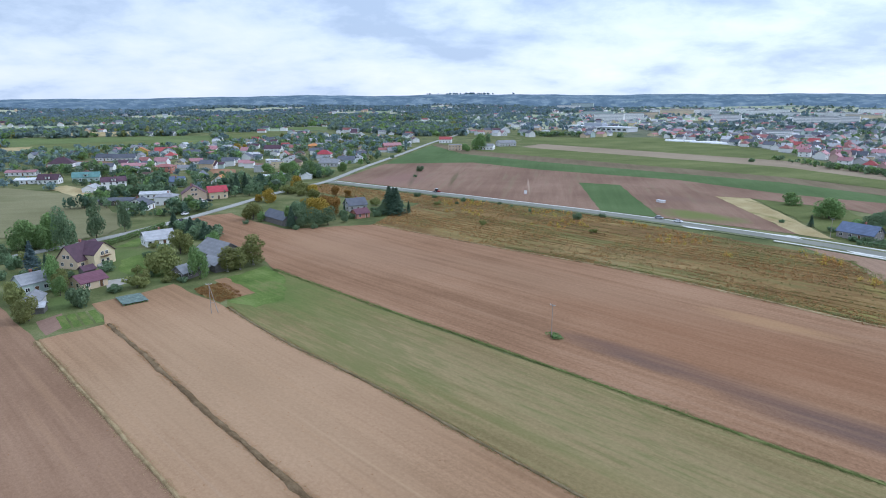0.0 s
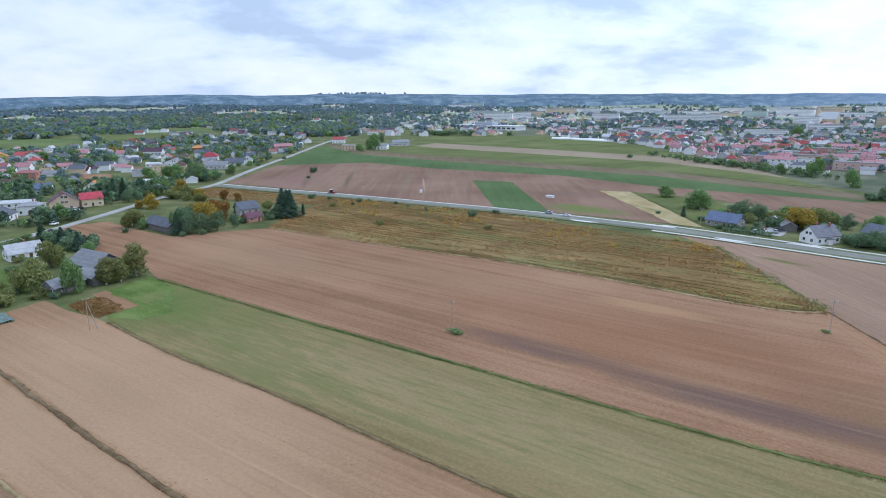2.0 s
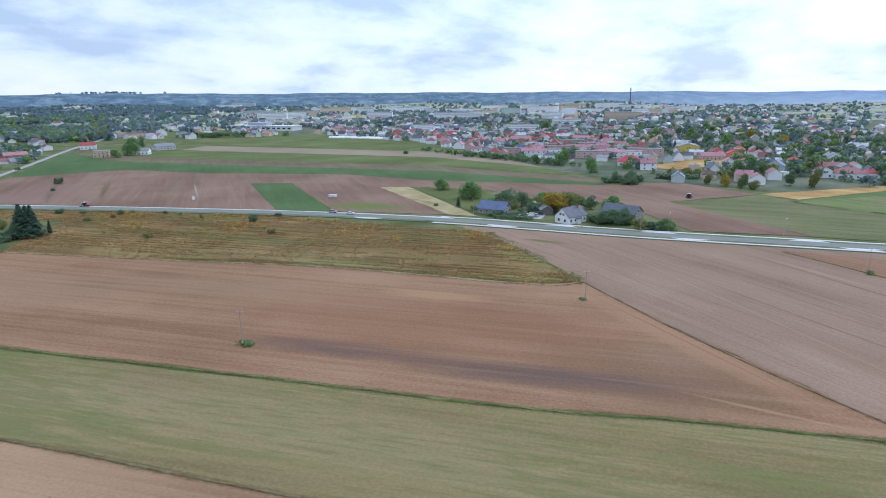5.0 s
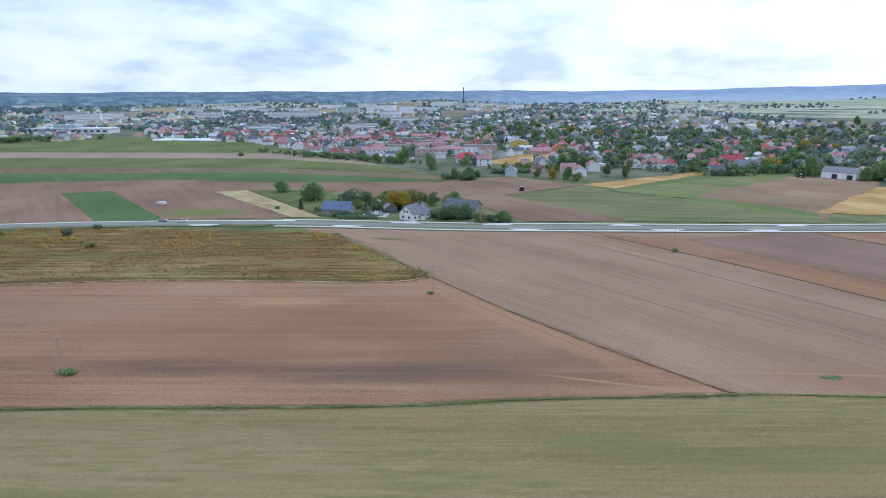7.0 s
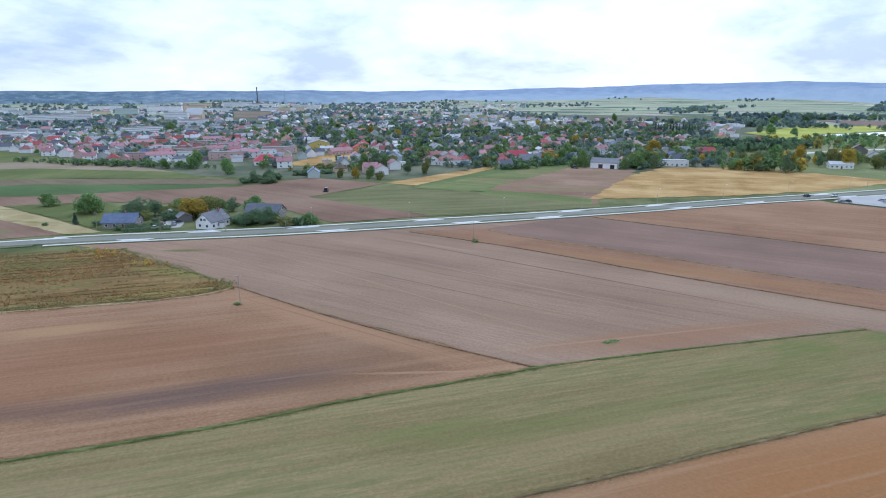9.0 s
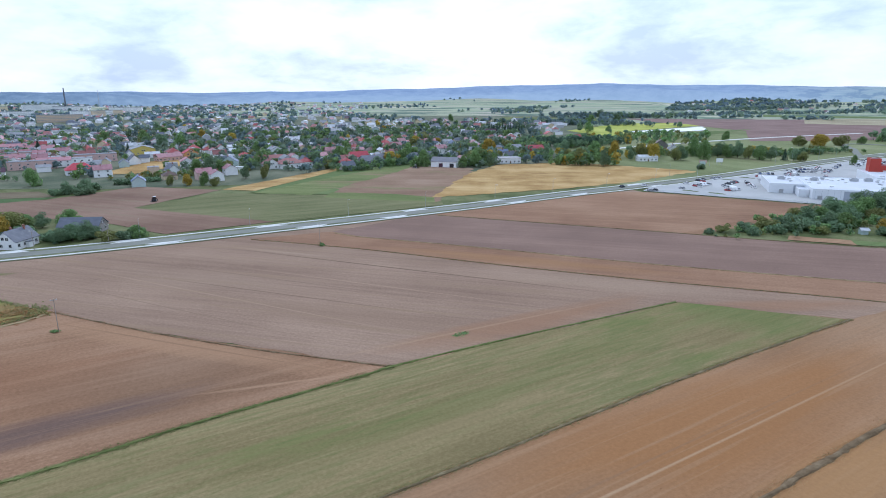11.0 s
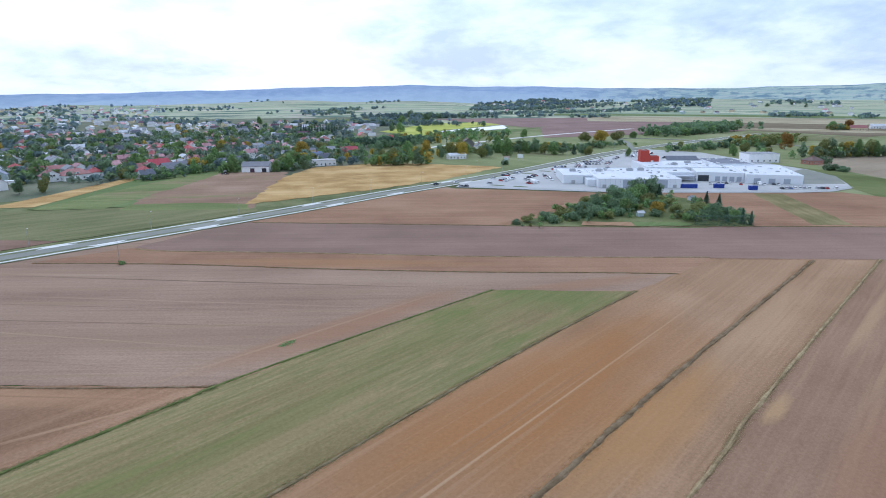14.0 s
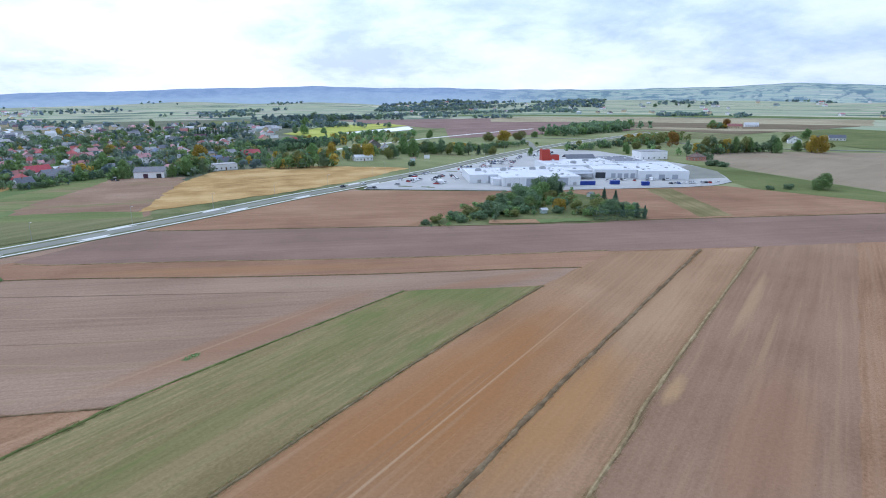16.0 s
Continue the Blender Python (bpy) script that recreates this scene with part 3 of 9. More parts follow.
def haze_hills():
    """The last low ridges before the sky: dark woods in the north, violet hills and open fields to the south, with blue
    distance haze painted into all colours.
    """
    m, n, l, b = material("hazed_distant_hills", 1.0, 0, 0.0)
    t, spin, far, both = n.new("ShaderNodeTexCoord"), n.new("ShaderNodeTexGradient"), n.new("ShaderNodeVectorMath"), n.new("ShaderNodeCombineXYZ")
    spin.gradient_type, far.operation = "RADIAL", "LENGTH"
    l.new(t.outputs["Object"], spin.inputs[0])
    l.new(t.outputs["Object"], far.inputs[0])
    turn, reach = spin.outputs["Fac"], far.outputs["Value"]
    l.new(maths(n, l, "MULTIPLY", turn, 260.0), both.inputs[0])
    l.new(maths(n, l, "MULTIPLY", reach, 1 / 420), both.inputs[1])
    wood = noise_at(n, l, both.outputs[0], 1.0, 9, 0.68)
    plots = noise_at(n, l, both.outputs[0], 2.3, 3, 0.5)
    grain = noise_at(n, l, both.outputs[0], 14.0, 4, 0.7)
    wood = maths(n, l, "MULTIPLY_ADD", maths(n, l, "SUBTRACT", grain, 0.5), 0.30, wood)
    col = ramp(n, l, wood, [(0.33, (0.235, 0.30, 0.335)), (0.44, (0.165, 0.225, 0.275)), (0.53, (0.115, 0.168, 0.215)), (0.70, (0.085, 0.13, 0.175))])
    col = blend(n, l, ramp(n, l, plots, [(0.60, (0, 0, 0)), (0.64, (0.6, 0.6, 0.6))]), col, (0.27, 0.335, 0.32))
    # hills made violet-blue by painted haze, over a paler valley
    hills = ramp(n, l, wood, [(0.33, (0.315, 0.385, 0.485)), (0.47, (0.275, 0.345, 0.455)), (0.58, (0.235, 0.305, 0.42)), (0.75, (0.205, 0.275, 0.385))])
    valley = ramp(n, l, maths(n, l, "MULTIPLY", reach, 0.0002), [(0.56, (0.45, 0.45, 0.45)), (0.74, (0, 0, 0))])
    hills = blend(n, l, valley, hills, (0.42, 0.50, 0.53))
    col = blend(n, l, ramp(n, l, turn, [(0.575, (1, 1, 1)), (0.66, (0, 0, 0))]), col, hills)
    # open fields with hedges, paled and blued by painted haze
    cell = n.new("ShaderNodeTexVoronoi")
    stretch = n.new("ShaderNodeMapping")
    stretch.inputs["Scale"].default_value = (0.10, 3.4, 1)
    l.new(both.outputs[0], stretch.inputs[0])
    l.new(stretch.outputs[0], cell.inputs["Vector"])
    tone = n.new("ShaderNodeSeparateColor")
    l.new(cell.outputs["Color"], tone.inputs[0])
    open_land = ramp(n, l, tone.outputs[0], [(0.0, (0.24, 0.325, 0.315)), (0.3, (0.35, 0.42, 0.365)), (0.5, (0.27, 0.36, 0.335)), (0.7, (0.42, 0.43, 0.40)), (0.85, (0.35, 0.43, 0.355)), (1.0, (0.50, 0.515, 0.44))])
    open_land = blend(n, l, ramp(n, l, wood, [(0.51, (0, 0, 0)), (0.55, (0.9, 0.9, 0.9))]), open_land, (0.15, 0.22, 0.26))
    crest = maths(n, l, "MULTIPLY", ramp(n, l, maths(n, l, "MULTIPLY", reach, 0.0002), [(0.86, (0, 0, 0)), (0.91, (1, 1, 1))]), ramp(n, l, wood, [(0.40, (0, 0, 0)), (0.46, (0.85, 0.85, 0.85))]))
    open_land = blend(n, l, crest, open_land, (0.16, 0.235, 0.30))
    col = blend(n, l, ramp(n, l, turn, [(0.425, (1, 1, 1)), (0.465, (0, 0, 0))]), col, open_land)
    l.new(col, b.inputs["Base Color"])
    return m


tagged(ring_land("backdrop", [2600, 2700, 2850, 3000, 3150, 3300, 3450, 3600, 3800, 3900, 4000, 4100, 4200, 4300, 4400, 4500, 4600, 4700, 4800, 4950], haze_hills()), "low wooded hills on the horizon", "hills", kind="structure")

# ---- fields ----
FIELDS = []
LEVEL = [0.05]


def jagged(points, step, amount, seed, closed=True):
    """The outline with a little unevenness between its corners."""
    rnd = random.Random(seed)
    pts, out = list(points), []
    ends = list(zip(pts, pts[1:] + pts[:1])) if closed else list(zip(pts, pts[1:]))
    for (x0, y0), (x1, y1) in ends:
        d = math.hypot(x1 - x0, y1 - y0)
        k = max(1, round(d / step))
        nx, ny = (y1 - y0) / max(d, 1e-6), -(x1 - x0) / max(d, 1e-6)
        for i in range(k):
            o = 0 if i == 0 and amount < 1.5 else rnd.uniform(-amount, amount)
            out.append((x0 + (x1 - x0) * i / k + nx * o, y0 + (y1 - y0) * i / k + ny * o))
    if not closed:
        out.append(pts[-1])
    return out


def field(points, mat, label, rough=0.5, step=6.0, solid=True, level=None):
    i = len(FIELDS) + 1
    LEVEL[0] += 0.004
    out = jagged(points, step, rough, i)
    z = LEVEL[0] if level is None else level
    ob = mesh_object("field_%d" % i, [(x, y, z) for x, y in out], [tuple(range(len(out)))], mat)
    nrm = ob.data.polygons[0].normal
    if nrm.z < 0:
        ob.data.flip_normals()
    FIELDS.append(points if solid else [])
    return tagged(ob, label, "field", kind="structure")


field([polar(a, 1590) for a in range(-90, -14, 4)] + [polar(-16, 950), polar(-20, 640), polar(-36, 520), polar(-50, 440), polar(-75, 440), polar(-88, 560)], TOWN_GROUND, "gardens, yards and lanes under the town", 0.0, 4000, solid=False)
field([polar(a, 425) for a in range(-91, -143, -4)] + [polar(a, 1149) for a in range(-139, -90, 4)], MEADOW_PALE, "pale green meadows beyond the shopping centre", 0.0, 4000, solid=False)
# strips on the slope nearest the camera; first the tilled land that shows between them
field([(146, 226), (227, 132), (246, 103), (294, 72), (391, -38), (366, -118), (352, -267), (275, -312), (200, -235), (66, -80), (-90, 70), (-103, 146), (-93, 157), (-60, 173), (122, 41), (135, 143)], SOIL_BROWN, "tilled land under the strips", 0.0, 500, solid=False)
field([(145, 243), (169.4, 212.7), (191.5, 184.5), (213.7, 159.3), (242, 129), (269, 100), (315, 53), (367, 3), (398, -30), (385, -40), (300, 60), (240, 100), (150, 200)], SOIL_ROAD, "tilled soil up to the roadside path", 0.0, 500, solid=False)
field([(-60, 212), (-17, 169), (24, 130), (67, 88), (91, 68), (117, 44), (122, 41), (128, 106), (135, 143), (117, 153), (69, 205), (24, 242), (-33, 290), (-50, 287), (-72, 280), (-92, 298), (-112, 322), (-128, 312), (-122, 290), (-105, 262), (-85, 242), (-68, 226)],
      SOIL_BROWN, "wide brown tilled field with faint tractor lines")
field([(-75, 200), (-63, 171), (-42, 147), (-13, 119), (24, 80), (81, 24), (131, -24), (177, -72), (182, -28), (144, 16), (122, 39), (91, 67), (24, 129), (-17, 168), (-56, 209)],
      SOWN, "long strip of patchy green and straw-coloured young crop")
field([(-92, 158), (-96, 165), (-105, 175), (-96, 184), (-89, 195), (-78, 184), (-66, 174), (-42, 147), (-13, 119), (24, 80), (81, 24), (131, -24), (177, -72), (196, -95), (212, -113), (206, -149), (118, -57), (82, -21), (-22, 84), (-75, 141)],
      SOIL_TAN, "pale tan tilled strip with wheel tracks")
field([(-103, 147), (-92, 158), (-75, 141), (-22, 84), (82, -21), (118, -57), (206, -149), (205, -174), (107, -71), (77, -41), (-41, 83)],
      SOIL_TAN, "narrow pale tilled strip beside a weedy ridge")
field([(-260, 275), (-180, 210), (-130, 172), (-103, 146), (-41, 83), (77, -41), (107, -71), (205, -174), (202, -219), (118, -133), (66, -80), (-90, 70), (-330, 290)],
      SOIL_GREY, "greyish brown tilled field with paler streaks")
field([(66, -80), (118, -133), (202, -219), (200, -235), (190, -330), (60, -260), (-90, 70)], SOIL_BROWN, "brown field beyond a straight edge")
field([(149, 230), (229, 136), (221, 81), (211, 30.5), (202.6, -20.6), (197.7, -64.7), (194, -93), (177, -72), (182, -28), (158, -1), (144, 16), (122, 41), (128, 106), (135, 143), (148, 218)],
      SOIL_ROAD, "broad pinkish tilled field beside the main road")
field([(229, 134), (248, 107), (241, 90), (234, 40), (223.3, -22.7), (217.6, -71), (213.8, -114), (210, -113), (194, -93), (197.7, -64.7), (202.6, -20.6), (211, 30.5), (221, 81)], SOIL_RED, "reddish brown tilled strip")
field([(248, 107), (296, 76), (279, -28), (269.5, -87), (264, -158), (252, -262), (250, -286), (200, -232), (205, -175), (213, -112), (217.6, -71), (223.3, -22.7), (234, 40), (241, 90)], SOIL_DARK, "dark freshly ploughed strip")
field([(296, 76), (310, 63), (388, -20), (391, -38), (366, -118), (355, -115), (277, -42), (279, -28)], SOIL_RED, "reddish ploughed field before the shopping centre")
field([(276, -49), (311, -84), (355, -115), (356, -157), (331, -168), (290, -176), (264, -160), (265, -115)], LAWN, "overgrown garden plot among ploughed land", 1.5, solid=False)
field([(356, -157), (359, -190), (354, -211), (264, -189), (264, -160), (290, -176), (331, -168)], SOIL_RED, "small ploughed field behind the shopping centre")
field([(354, -211), (350, -228), (263, -207), (264, -189)], WEEDY, "strip of yellowing weeds")
field([(350, -228), (352, -267), (337, -276), (275, -312), (251, -286), (263, -207)], SOIL_RED, "ploughed field beyond the weedy strip")
field([(421, -287), (365, -283), (337, -276), (275, -312), (255, -345), (330, -342), (420, -335), (489, -318)], GREEN_OLIVE, "green meadow beside the shopping centre", solid=False)
field([(330, -344), (420, -338), (500, -345), (550, -380), (545, -470), (480, -620), (300, -520), (255, -348)], SOIL_SMOOTH, "wide pale field beyond the meadow")
# weedy former orchard between field and road
ORCHARD = [(-33, 291), (-24, 329), (-12, 350), (-45, 362), (-92, 402), (-84, 432), (1, 370), (66, 322), (138, 238), (149, 222), (135, 143), (117, 153), (69, 205), (24, 242)]
field(ORCHARD, ROUGH_GRASS, "abandoned orchard overgrown with autumn weeds", 0.8)
# beyond the main road
field([(-78, 452), (-52, 562), (28, 570), (96, 433), (84, 324), (1, 390)], SOIL_FAR, "pinkish tilled fields beyond the road")
field([(96, 433), (121, 421), (109, 305), (84, 324)], GREEN_DEEP, "rectangular plot of deep green crop")
field([(121, 421), (165, 370), (156, 265), (109, 305)], SOIL_FAR, "small brown plot with green weeds")
field([(165, 370), (182, 362), (166, 254), (156, 265)], STRAW, "strip of pale dry grass")
field([(28, 570), (96, 433), (121, 421), (165, 370), (182, 362), (215, 326), (240, 255), (279, 233), (294, 290), (287, 306), (209, 380), (170, 444), (78, 513)], SOIL_FAR, "long reddish tilled band")
field([(-52, 562), (28, 570), (78, 513), (170, 444), (209, 380), (290, 303), (300, 301), (237, 429), (89, 575), (20, 660), (-13, 776), (-40, 640)], GREEN_DEEP, "long band of green crop")
field([(89, 575), (237, 429), (300, 303), (315, 330), (253, 458), (97, 624), (40, 690), (-5, 800), (-13, 776), (20, 660)], SOIL_DULL, "long dull brown band between green crops")
field([(97, 624), (253, 458), (312, 350), (325, 400), (289, 521), (113, 718), (60, 760), (-5, 800), (40, 690)], GREEN_OLIVE, "upper band of green crop")
field([(113, 718), (289, 521), (325, 400), (340, 480), (317, 571), (125, 788), (94, 745)], SOIL_SMOOTH, "pale tan band")
field([(125, 788), (317, 571), (340, 500), (362, 700), (307, 904), (119, 906), (95, 800)], GREEN_OLIVE, "olive meadow before the town")
field([(228, 176), (250, 240), (290, 300), (345, 283), (345, 222), (280, 233), (262, 142)], SOIL_FAR, "brown wedge of tilled land")
field([(279, 233), (333, 216), (341, 132), (338, 78), (322, 74), (262, 142)], GREEN_STRIPED, "green field with darker stripes")
field([(346, 222), (355, 221), (466, 196), (455, 187), (346, 199)], STUBBLE, "narrow strip of golden stubble")
field([(340, 199), (455, 187), (511, 140), (489, 134), (343, 147)], GREEN_CROP, "light green crop")
field([(336, 150), (400, 152), (494, 139), (488, 86), (440, 84), (330, 80)], FALLOW, "reddish fallow plot greening towards the crop", 2.2, 5)
field([(337, 196), (400, 181), (470, 160), (494, 137), (440, 141), (400, 148), (338, 158)], THIN_CROP, "thin young crop fading into bare soil", 1.2, 6)
field([(332, 148), (350, 150), (352, 112), (345, 84), (329, 80)], THIN_CROP, "weedy headland of the fallow plot", 1.0, 6)
field([(345, 85), (445, 85), (514, 73), (545, 10), (512, -69), (502, -84), (437, -34), (396, 10)], STUBBLE, "golden stubble field beside the road", 1.8, 5)
field([(183, 360), (215, 326), (205, 292), (178, 266), (168, 254)], GREEN_OLIVE, "rough meadow beside the farm", 1.0, solid=False)
# left of the side road
field([(-150, 270), (-160, 258), (-260, 275), (-330, 300), (-420, 420), (-300, 420), (-215, 378), (-180, 330), (-155, 300)], PASTURE, "pale olive pasture behind the trees")

field([(-470, 690), (-380, 745), (-290, 800), (-360, 990), (-520, 960), (-640, 900)], GREEN_CROP, "light green meadow behind the village", 3, 30)
field([(-300, 860), (-230, 880), (-270, 1060), (-350, 1020)], GREEN_OLIVE, "olive meadow behind the village", 3, 30)
field([(-267, 415), (-263, 430), (-226, 397), (-224, 376)], STRAW, "small dry plot at the pasture's edge", 0.6)
field([(-203, 530), (-175, 522), (-156, 463), (-180, 488)], SOIL_RED, "brown garden plot in the village", 0.6)
field([(-360, 565), (-322, 590), (-312, 560), (-345, 535)], SOIL_DARK, "dark dug plot behind a house", 0.6)
field([(-190, 690), (-150, 690), (-150, 660), (-185, 655)], GREEN_OLIVE, "garden meadow in the village", 0.6)
for a0, a1, r0, r1, mat in ((33, 38, 1000, 1130, GREEN_CROP), (24, 31, 1130, 1250, STRAW), (14, 20, 1010, 1100, GREEN_OLIVE), (29, 38, 1330, 1480, GREEN_OLIVE), (8, 14, 1180, 1290, GREEN_CROP), (18, 23, 1330, 1420, SOIL_FAR), (25, 33, 900, 970, GREEN_OLIVE), (3, 8, 1400, 1560, GREEN_OLIVE), (34, 38, 820, 930, STRAW), (12, 17, 1450, 1570, STRAW)):
    field([polar(a0, r0), polar((a0 + a1) / 2, r0 - 25), polar(a1, r0), polar(a1 + 0.5, r1), polar(a0 - 0.6, r1)], mat, "long meadow among the distant woods", 4, 40)
for p in ([(-259, 500), (-230, 480), (-207, 452), (-200, 470), (-225, 500)], [(-360, 590), (-296, 546), (-285, 560), (-330, 600)], [(-190, 560), (-150, 540), (-140, 555), (-185, 580)]):
    field(p, SOIL_DARK, "dark dug garden plot between houses", 0.6)
field([(388, 356), (480, 376), (528, 353), (500, 330), (402, 330)], STUBBLE, "golden stubble plot among houses", 0.8)

# ---- roads ----
MAIN_ROAD = [(-81, 441), (-40, 410), (1, 380), (42, 348), (83, 315), (120, 281), (152, 248), (176, 218), (198, 190), (220, 165), (248, 135), (275, 106), (321, 59), (373, 9), (404, -24), (442, -63), (480, -100), (522, -137), (560, -170), (600, -206), (640, -246), (690, -300), (760, -390), (860, -520)]
SIDE_ROAD = [(60, 1120), (14, 940), (-17, 802), (-45, 650), (-68, 535), (-83, 446), (-96, 418), (-110, 375), (-120, 338), (-133, 296), (-146, 265), (-170, 225)]


def smooth_line(points, step=4.0):
    p = np.asarray(points, dtype=float)
    out = []
    for i in range(len(p) - 1):
        p0, p1, p2, p3 = p[max(i - 1, 0)], p[i], p[i + 1], p[min(i + 2, len(p) - 1)]
        k = max(2, int(np.hypot(*(p2 - p1)) / step))
        for t in np.arange(k) / k:
            out.append(0.5 * ((2 * p1) + (p2 - p0) * t + (2 * p0 - 5 * p1 + 4 * p2 - p3) * t * t + (3 * p1 - p0 - 3 * p2 + p3) * t ** 3))
    out.append(p[-1])
    return np.array(out)


def beside(line, d):
    """The line moved d metres to its left."""
    t = np.gradient(line, axis=0)
    t /= np.linalg.norm(t, axis=1)[:, None]
    return line + np.stack([-t[:, 1], t[:, 0]], 1) * d


def ribbon(name, line, left, right, z, mat, label, category, thick=0.12, kind="structure"):
    """A slab along a line, from right to left of it (metres to its left), with real edges."""
    a, b = beside(line, left), beside(line, right)
    k = len(line)
    v = [(x, y, z) for x, y in a] + [(x, y, z) for x, y in b] + [(x, y, z - thick) for x, y in a] + [(x, y, z - thick) for x, y in b]
    f = []
    for i in range(k - 1):
        f += [(i, k + i, k + i + 1, i + 1), (i, i + 1, 2 * k + i + 1, 2 * k + i), (k + i + 1, k + i, 3 * k + i, 3 * k + i + 1)]
    return tagged(mesh_object(name, v, f, mat), label, category, kind=kind)


main_line, side_line = smooth_line(MAIN_ROAD), smooth_line(SIDE_ROAD)
wide_part = main_line[(main_line[:, 0] > 142)]
narrow_part = main_line[(main_line[:, 0] <= 143)]
ribbon("road", main_line, 3.6, -3.6, 0.42, ASPHALT, "grey asphalt main road with white edge lines", "road", 0.4)
ribbon("verge", wide_part, 8.6, -8.6, 0.34, VERGE, "mown grass verge along the main road", "verge", 0.3)
ribbon("pavement", wide_part, 8.0, 6.6, 0.46, PAVING, "pale paved path along the main road", "pavement", 0.2)
ribbon("pavement", wide_part, -6.6, -8.0, 0.46, PAVING, "pale paved path along the main road", "pavement", 0.2)
ribbon("verge", narrow_part, 6.0, -6.5, 0.34, VERGE, "grass verge along the main road", "verge", 0.3)
ribbon("pavement", narrow_part, 5.8, 4.4, 0.46, PAVING, "pale paved path along the main road", "pavement", 0.2)
ribbon("road_side", side_line, 2.4, -2.4, 0.38, ASPHALT_PALE, "narrow pale asphalt side road", "road", 0.36)

# ---- trees ----
LEAF_GREEN = foliage("green_leaves", (0.106, 0.181, 0.067), (0.280, 0.414, 0.157))
LEAF_DARK = foliage("dark_leaves", (0.098, 0.158, 0.091), (0.241, 0.337, 0.184))
LEAF_OLIVE = foliage("olive_leaves", (0.13, 0.148, 0.05), (0.315, 0.335, 0.125))
LEAF_GOLD = foliage("golden_leaves", (0.25, 0.185, 0.03), (0.54, 0.41, 0.085))
LEAF_ORANGE = foliage("orange_leaves", (0.36, 0.17, 0.04), (0.60, 0.34, 0.09))
LEAF_RUST = foliage("russet_leaves", (0.17, 0.095, 0.03), (0.36, 0.21, 0.065))
LEAF_BLUE = foliage("blue_spruce_needles", (0.078, 0.124, 0.130), (0.195, 0.267, 0.273))
NEEDLES = foliage("dark_needles", (0.055, 0.098, 0.068), (0.138, 0.21, 0.135))
# far crowns: blue distance haze is mixed into these four leaf colours
HAZED_DARK = foliage("hazed_dark_canopy", (0.136, 0.198, 0.198), (0.228, 0.308, 0.301))
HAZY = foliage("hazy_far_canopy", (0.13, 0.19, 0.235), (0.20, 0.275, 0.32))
HAZED_VIOLET = foliage("hazed_violet_canopy", (0.20, 0.28, 0.37), (0.29, 0.37, 0.46))
HAZED_GREEN = foliage("hazed_green_canopy", (0.162, 0.230, 0.174), (0.282, 0.364, 0.252))
BIRCH = plain("birch_bark", (0.45, 0.43, 0.40), 0.9, 0, 0.4, 2, 8)


def quads_at(centres, normals, sizes, rnd):
    """A leaf clump at every centre: a bent four-cornered blade facing roughly along its normal."""
    n = len(centres)
    a = rnd.normal(size=(n, 3))
    t = np.cross(normals, a)
    t /= np.linalg.norm(t, axis=1)[:, None] + 1e-9
    s = np.cross(normals, t)
    w, h = sizes[:, None] * rnd.uniform(0.7, 1.2, (n, 1)), sizes[:, None] * rnd.uniform(0.5, 0.9, (n, 1))
    lift = normals * sizes[:, None] * 0.25
    v = np.stack([centres - t * w, centres - s * h + lift, centres + t * w, centres + s * h + lift], 1).reshape(-1, 3)
    i = np.arange(n)[:, None] * 4
    return v, np.concatenate([i, i + 1, i + 2, i + 3], 1)


def crown_points(rnd, lobes, count):
    """Points in the shells of overlapping lobes (x, y, z, rx, rz), with normals outward."""
    lobes = np.asarray(lobes, dtype=float)
    weight = lobes[:, 3] * lobes[:, 4]
    pick = rnd.choice(len(lobes), count, p=weight / weight.sum())
    d = rnd.normal(size=(count, 3))
    d /= np.linalg.norm(d, axis=1)[:, None]
    k = rnd.uniform(0.55, 1.06, count) ** 0.6
    L = lobes[pick]
    p = L[:, :3] + d * np.stack([L[:, 3], L[:, 3], L[:, 4]], 1) * k[:, None]
    nrm = d + rnd.normal(size=(count, 3)) * 0.45
    return p, nrm / np.linalg.norm(nrm, axis=1)[:, None]


def broad_lobes(rnd, h, spread, low=0.22, count=13):
    out = []
    for i in range(count):
        a, u = rnd.uniform(0, 6.283), rnd.uniform(0, 1)
        z = h * (low + 0.09 + (0.77 - low) * u)
        reach = spread * (0.72 - 0.45 * abs(u - 0.3)) * rnd.uniform(0.6, 1.0)
        r = spread * rnd.uniform(0.32, 0.5)
        out.append((reach * math.cos(a), reach * math.sin(a), z, r, r * rnd.uniform(0.75, 1.1)))
    out.append((0, 0, h * 0.80, spread * 0.36, h * 0.17))
    out.append((0, 0, h * 0.5, spread * 0.5, h * 0.2))
    return out


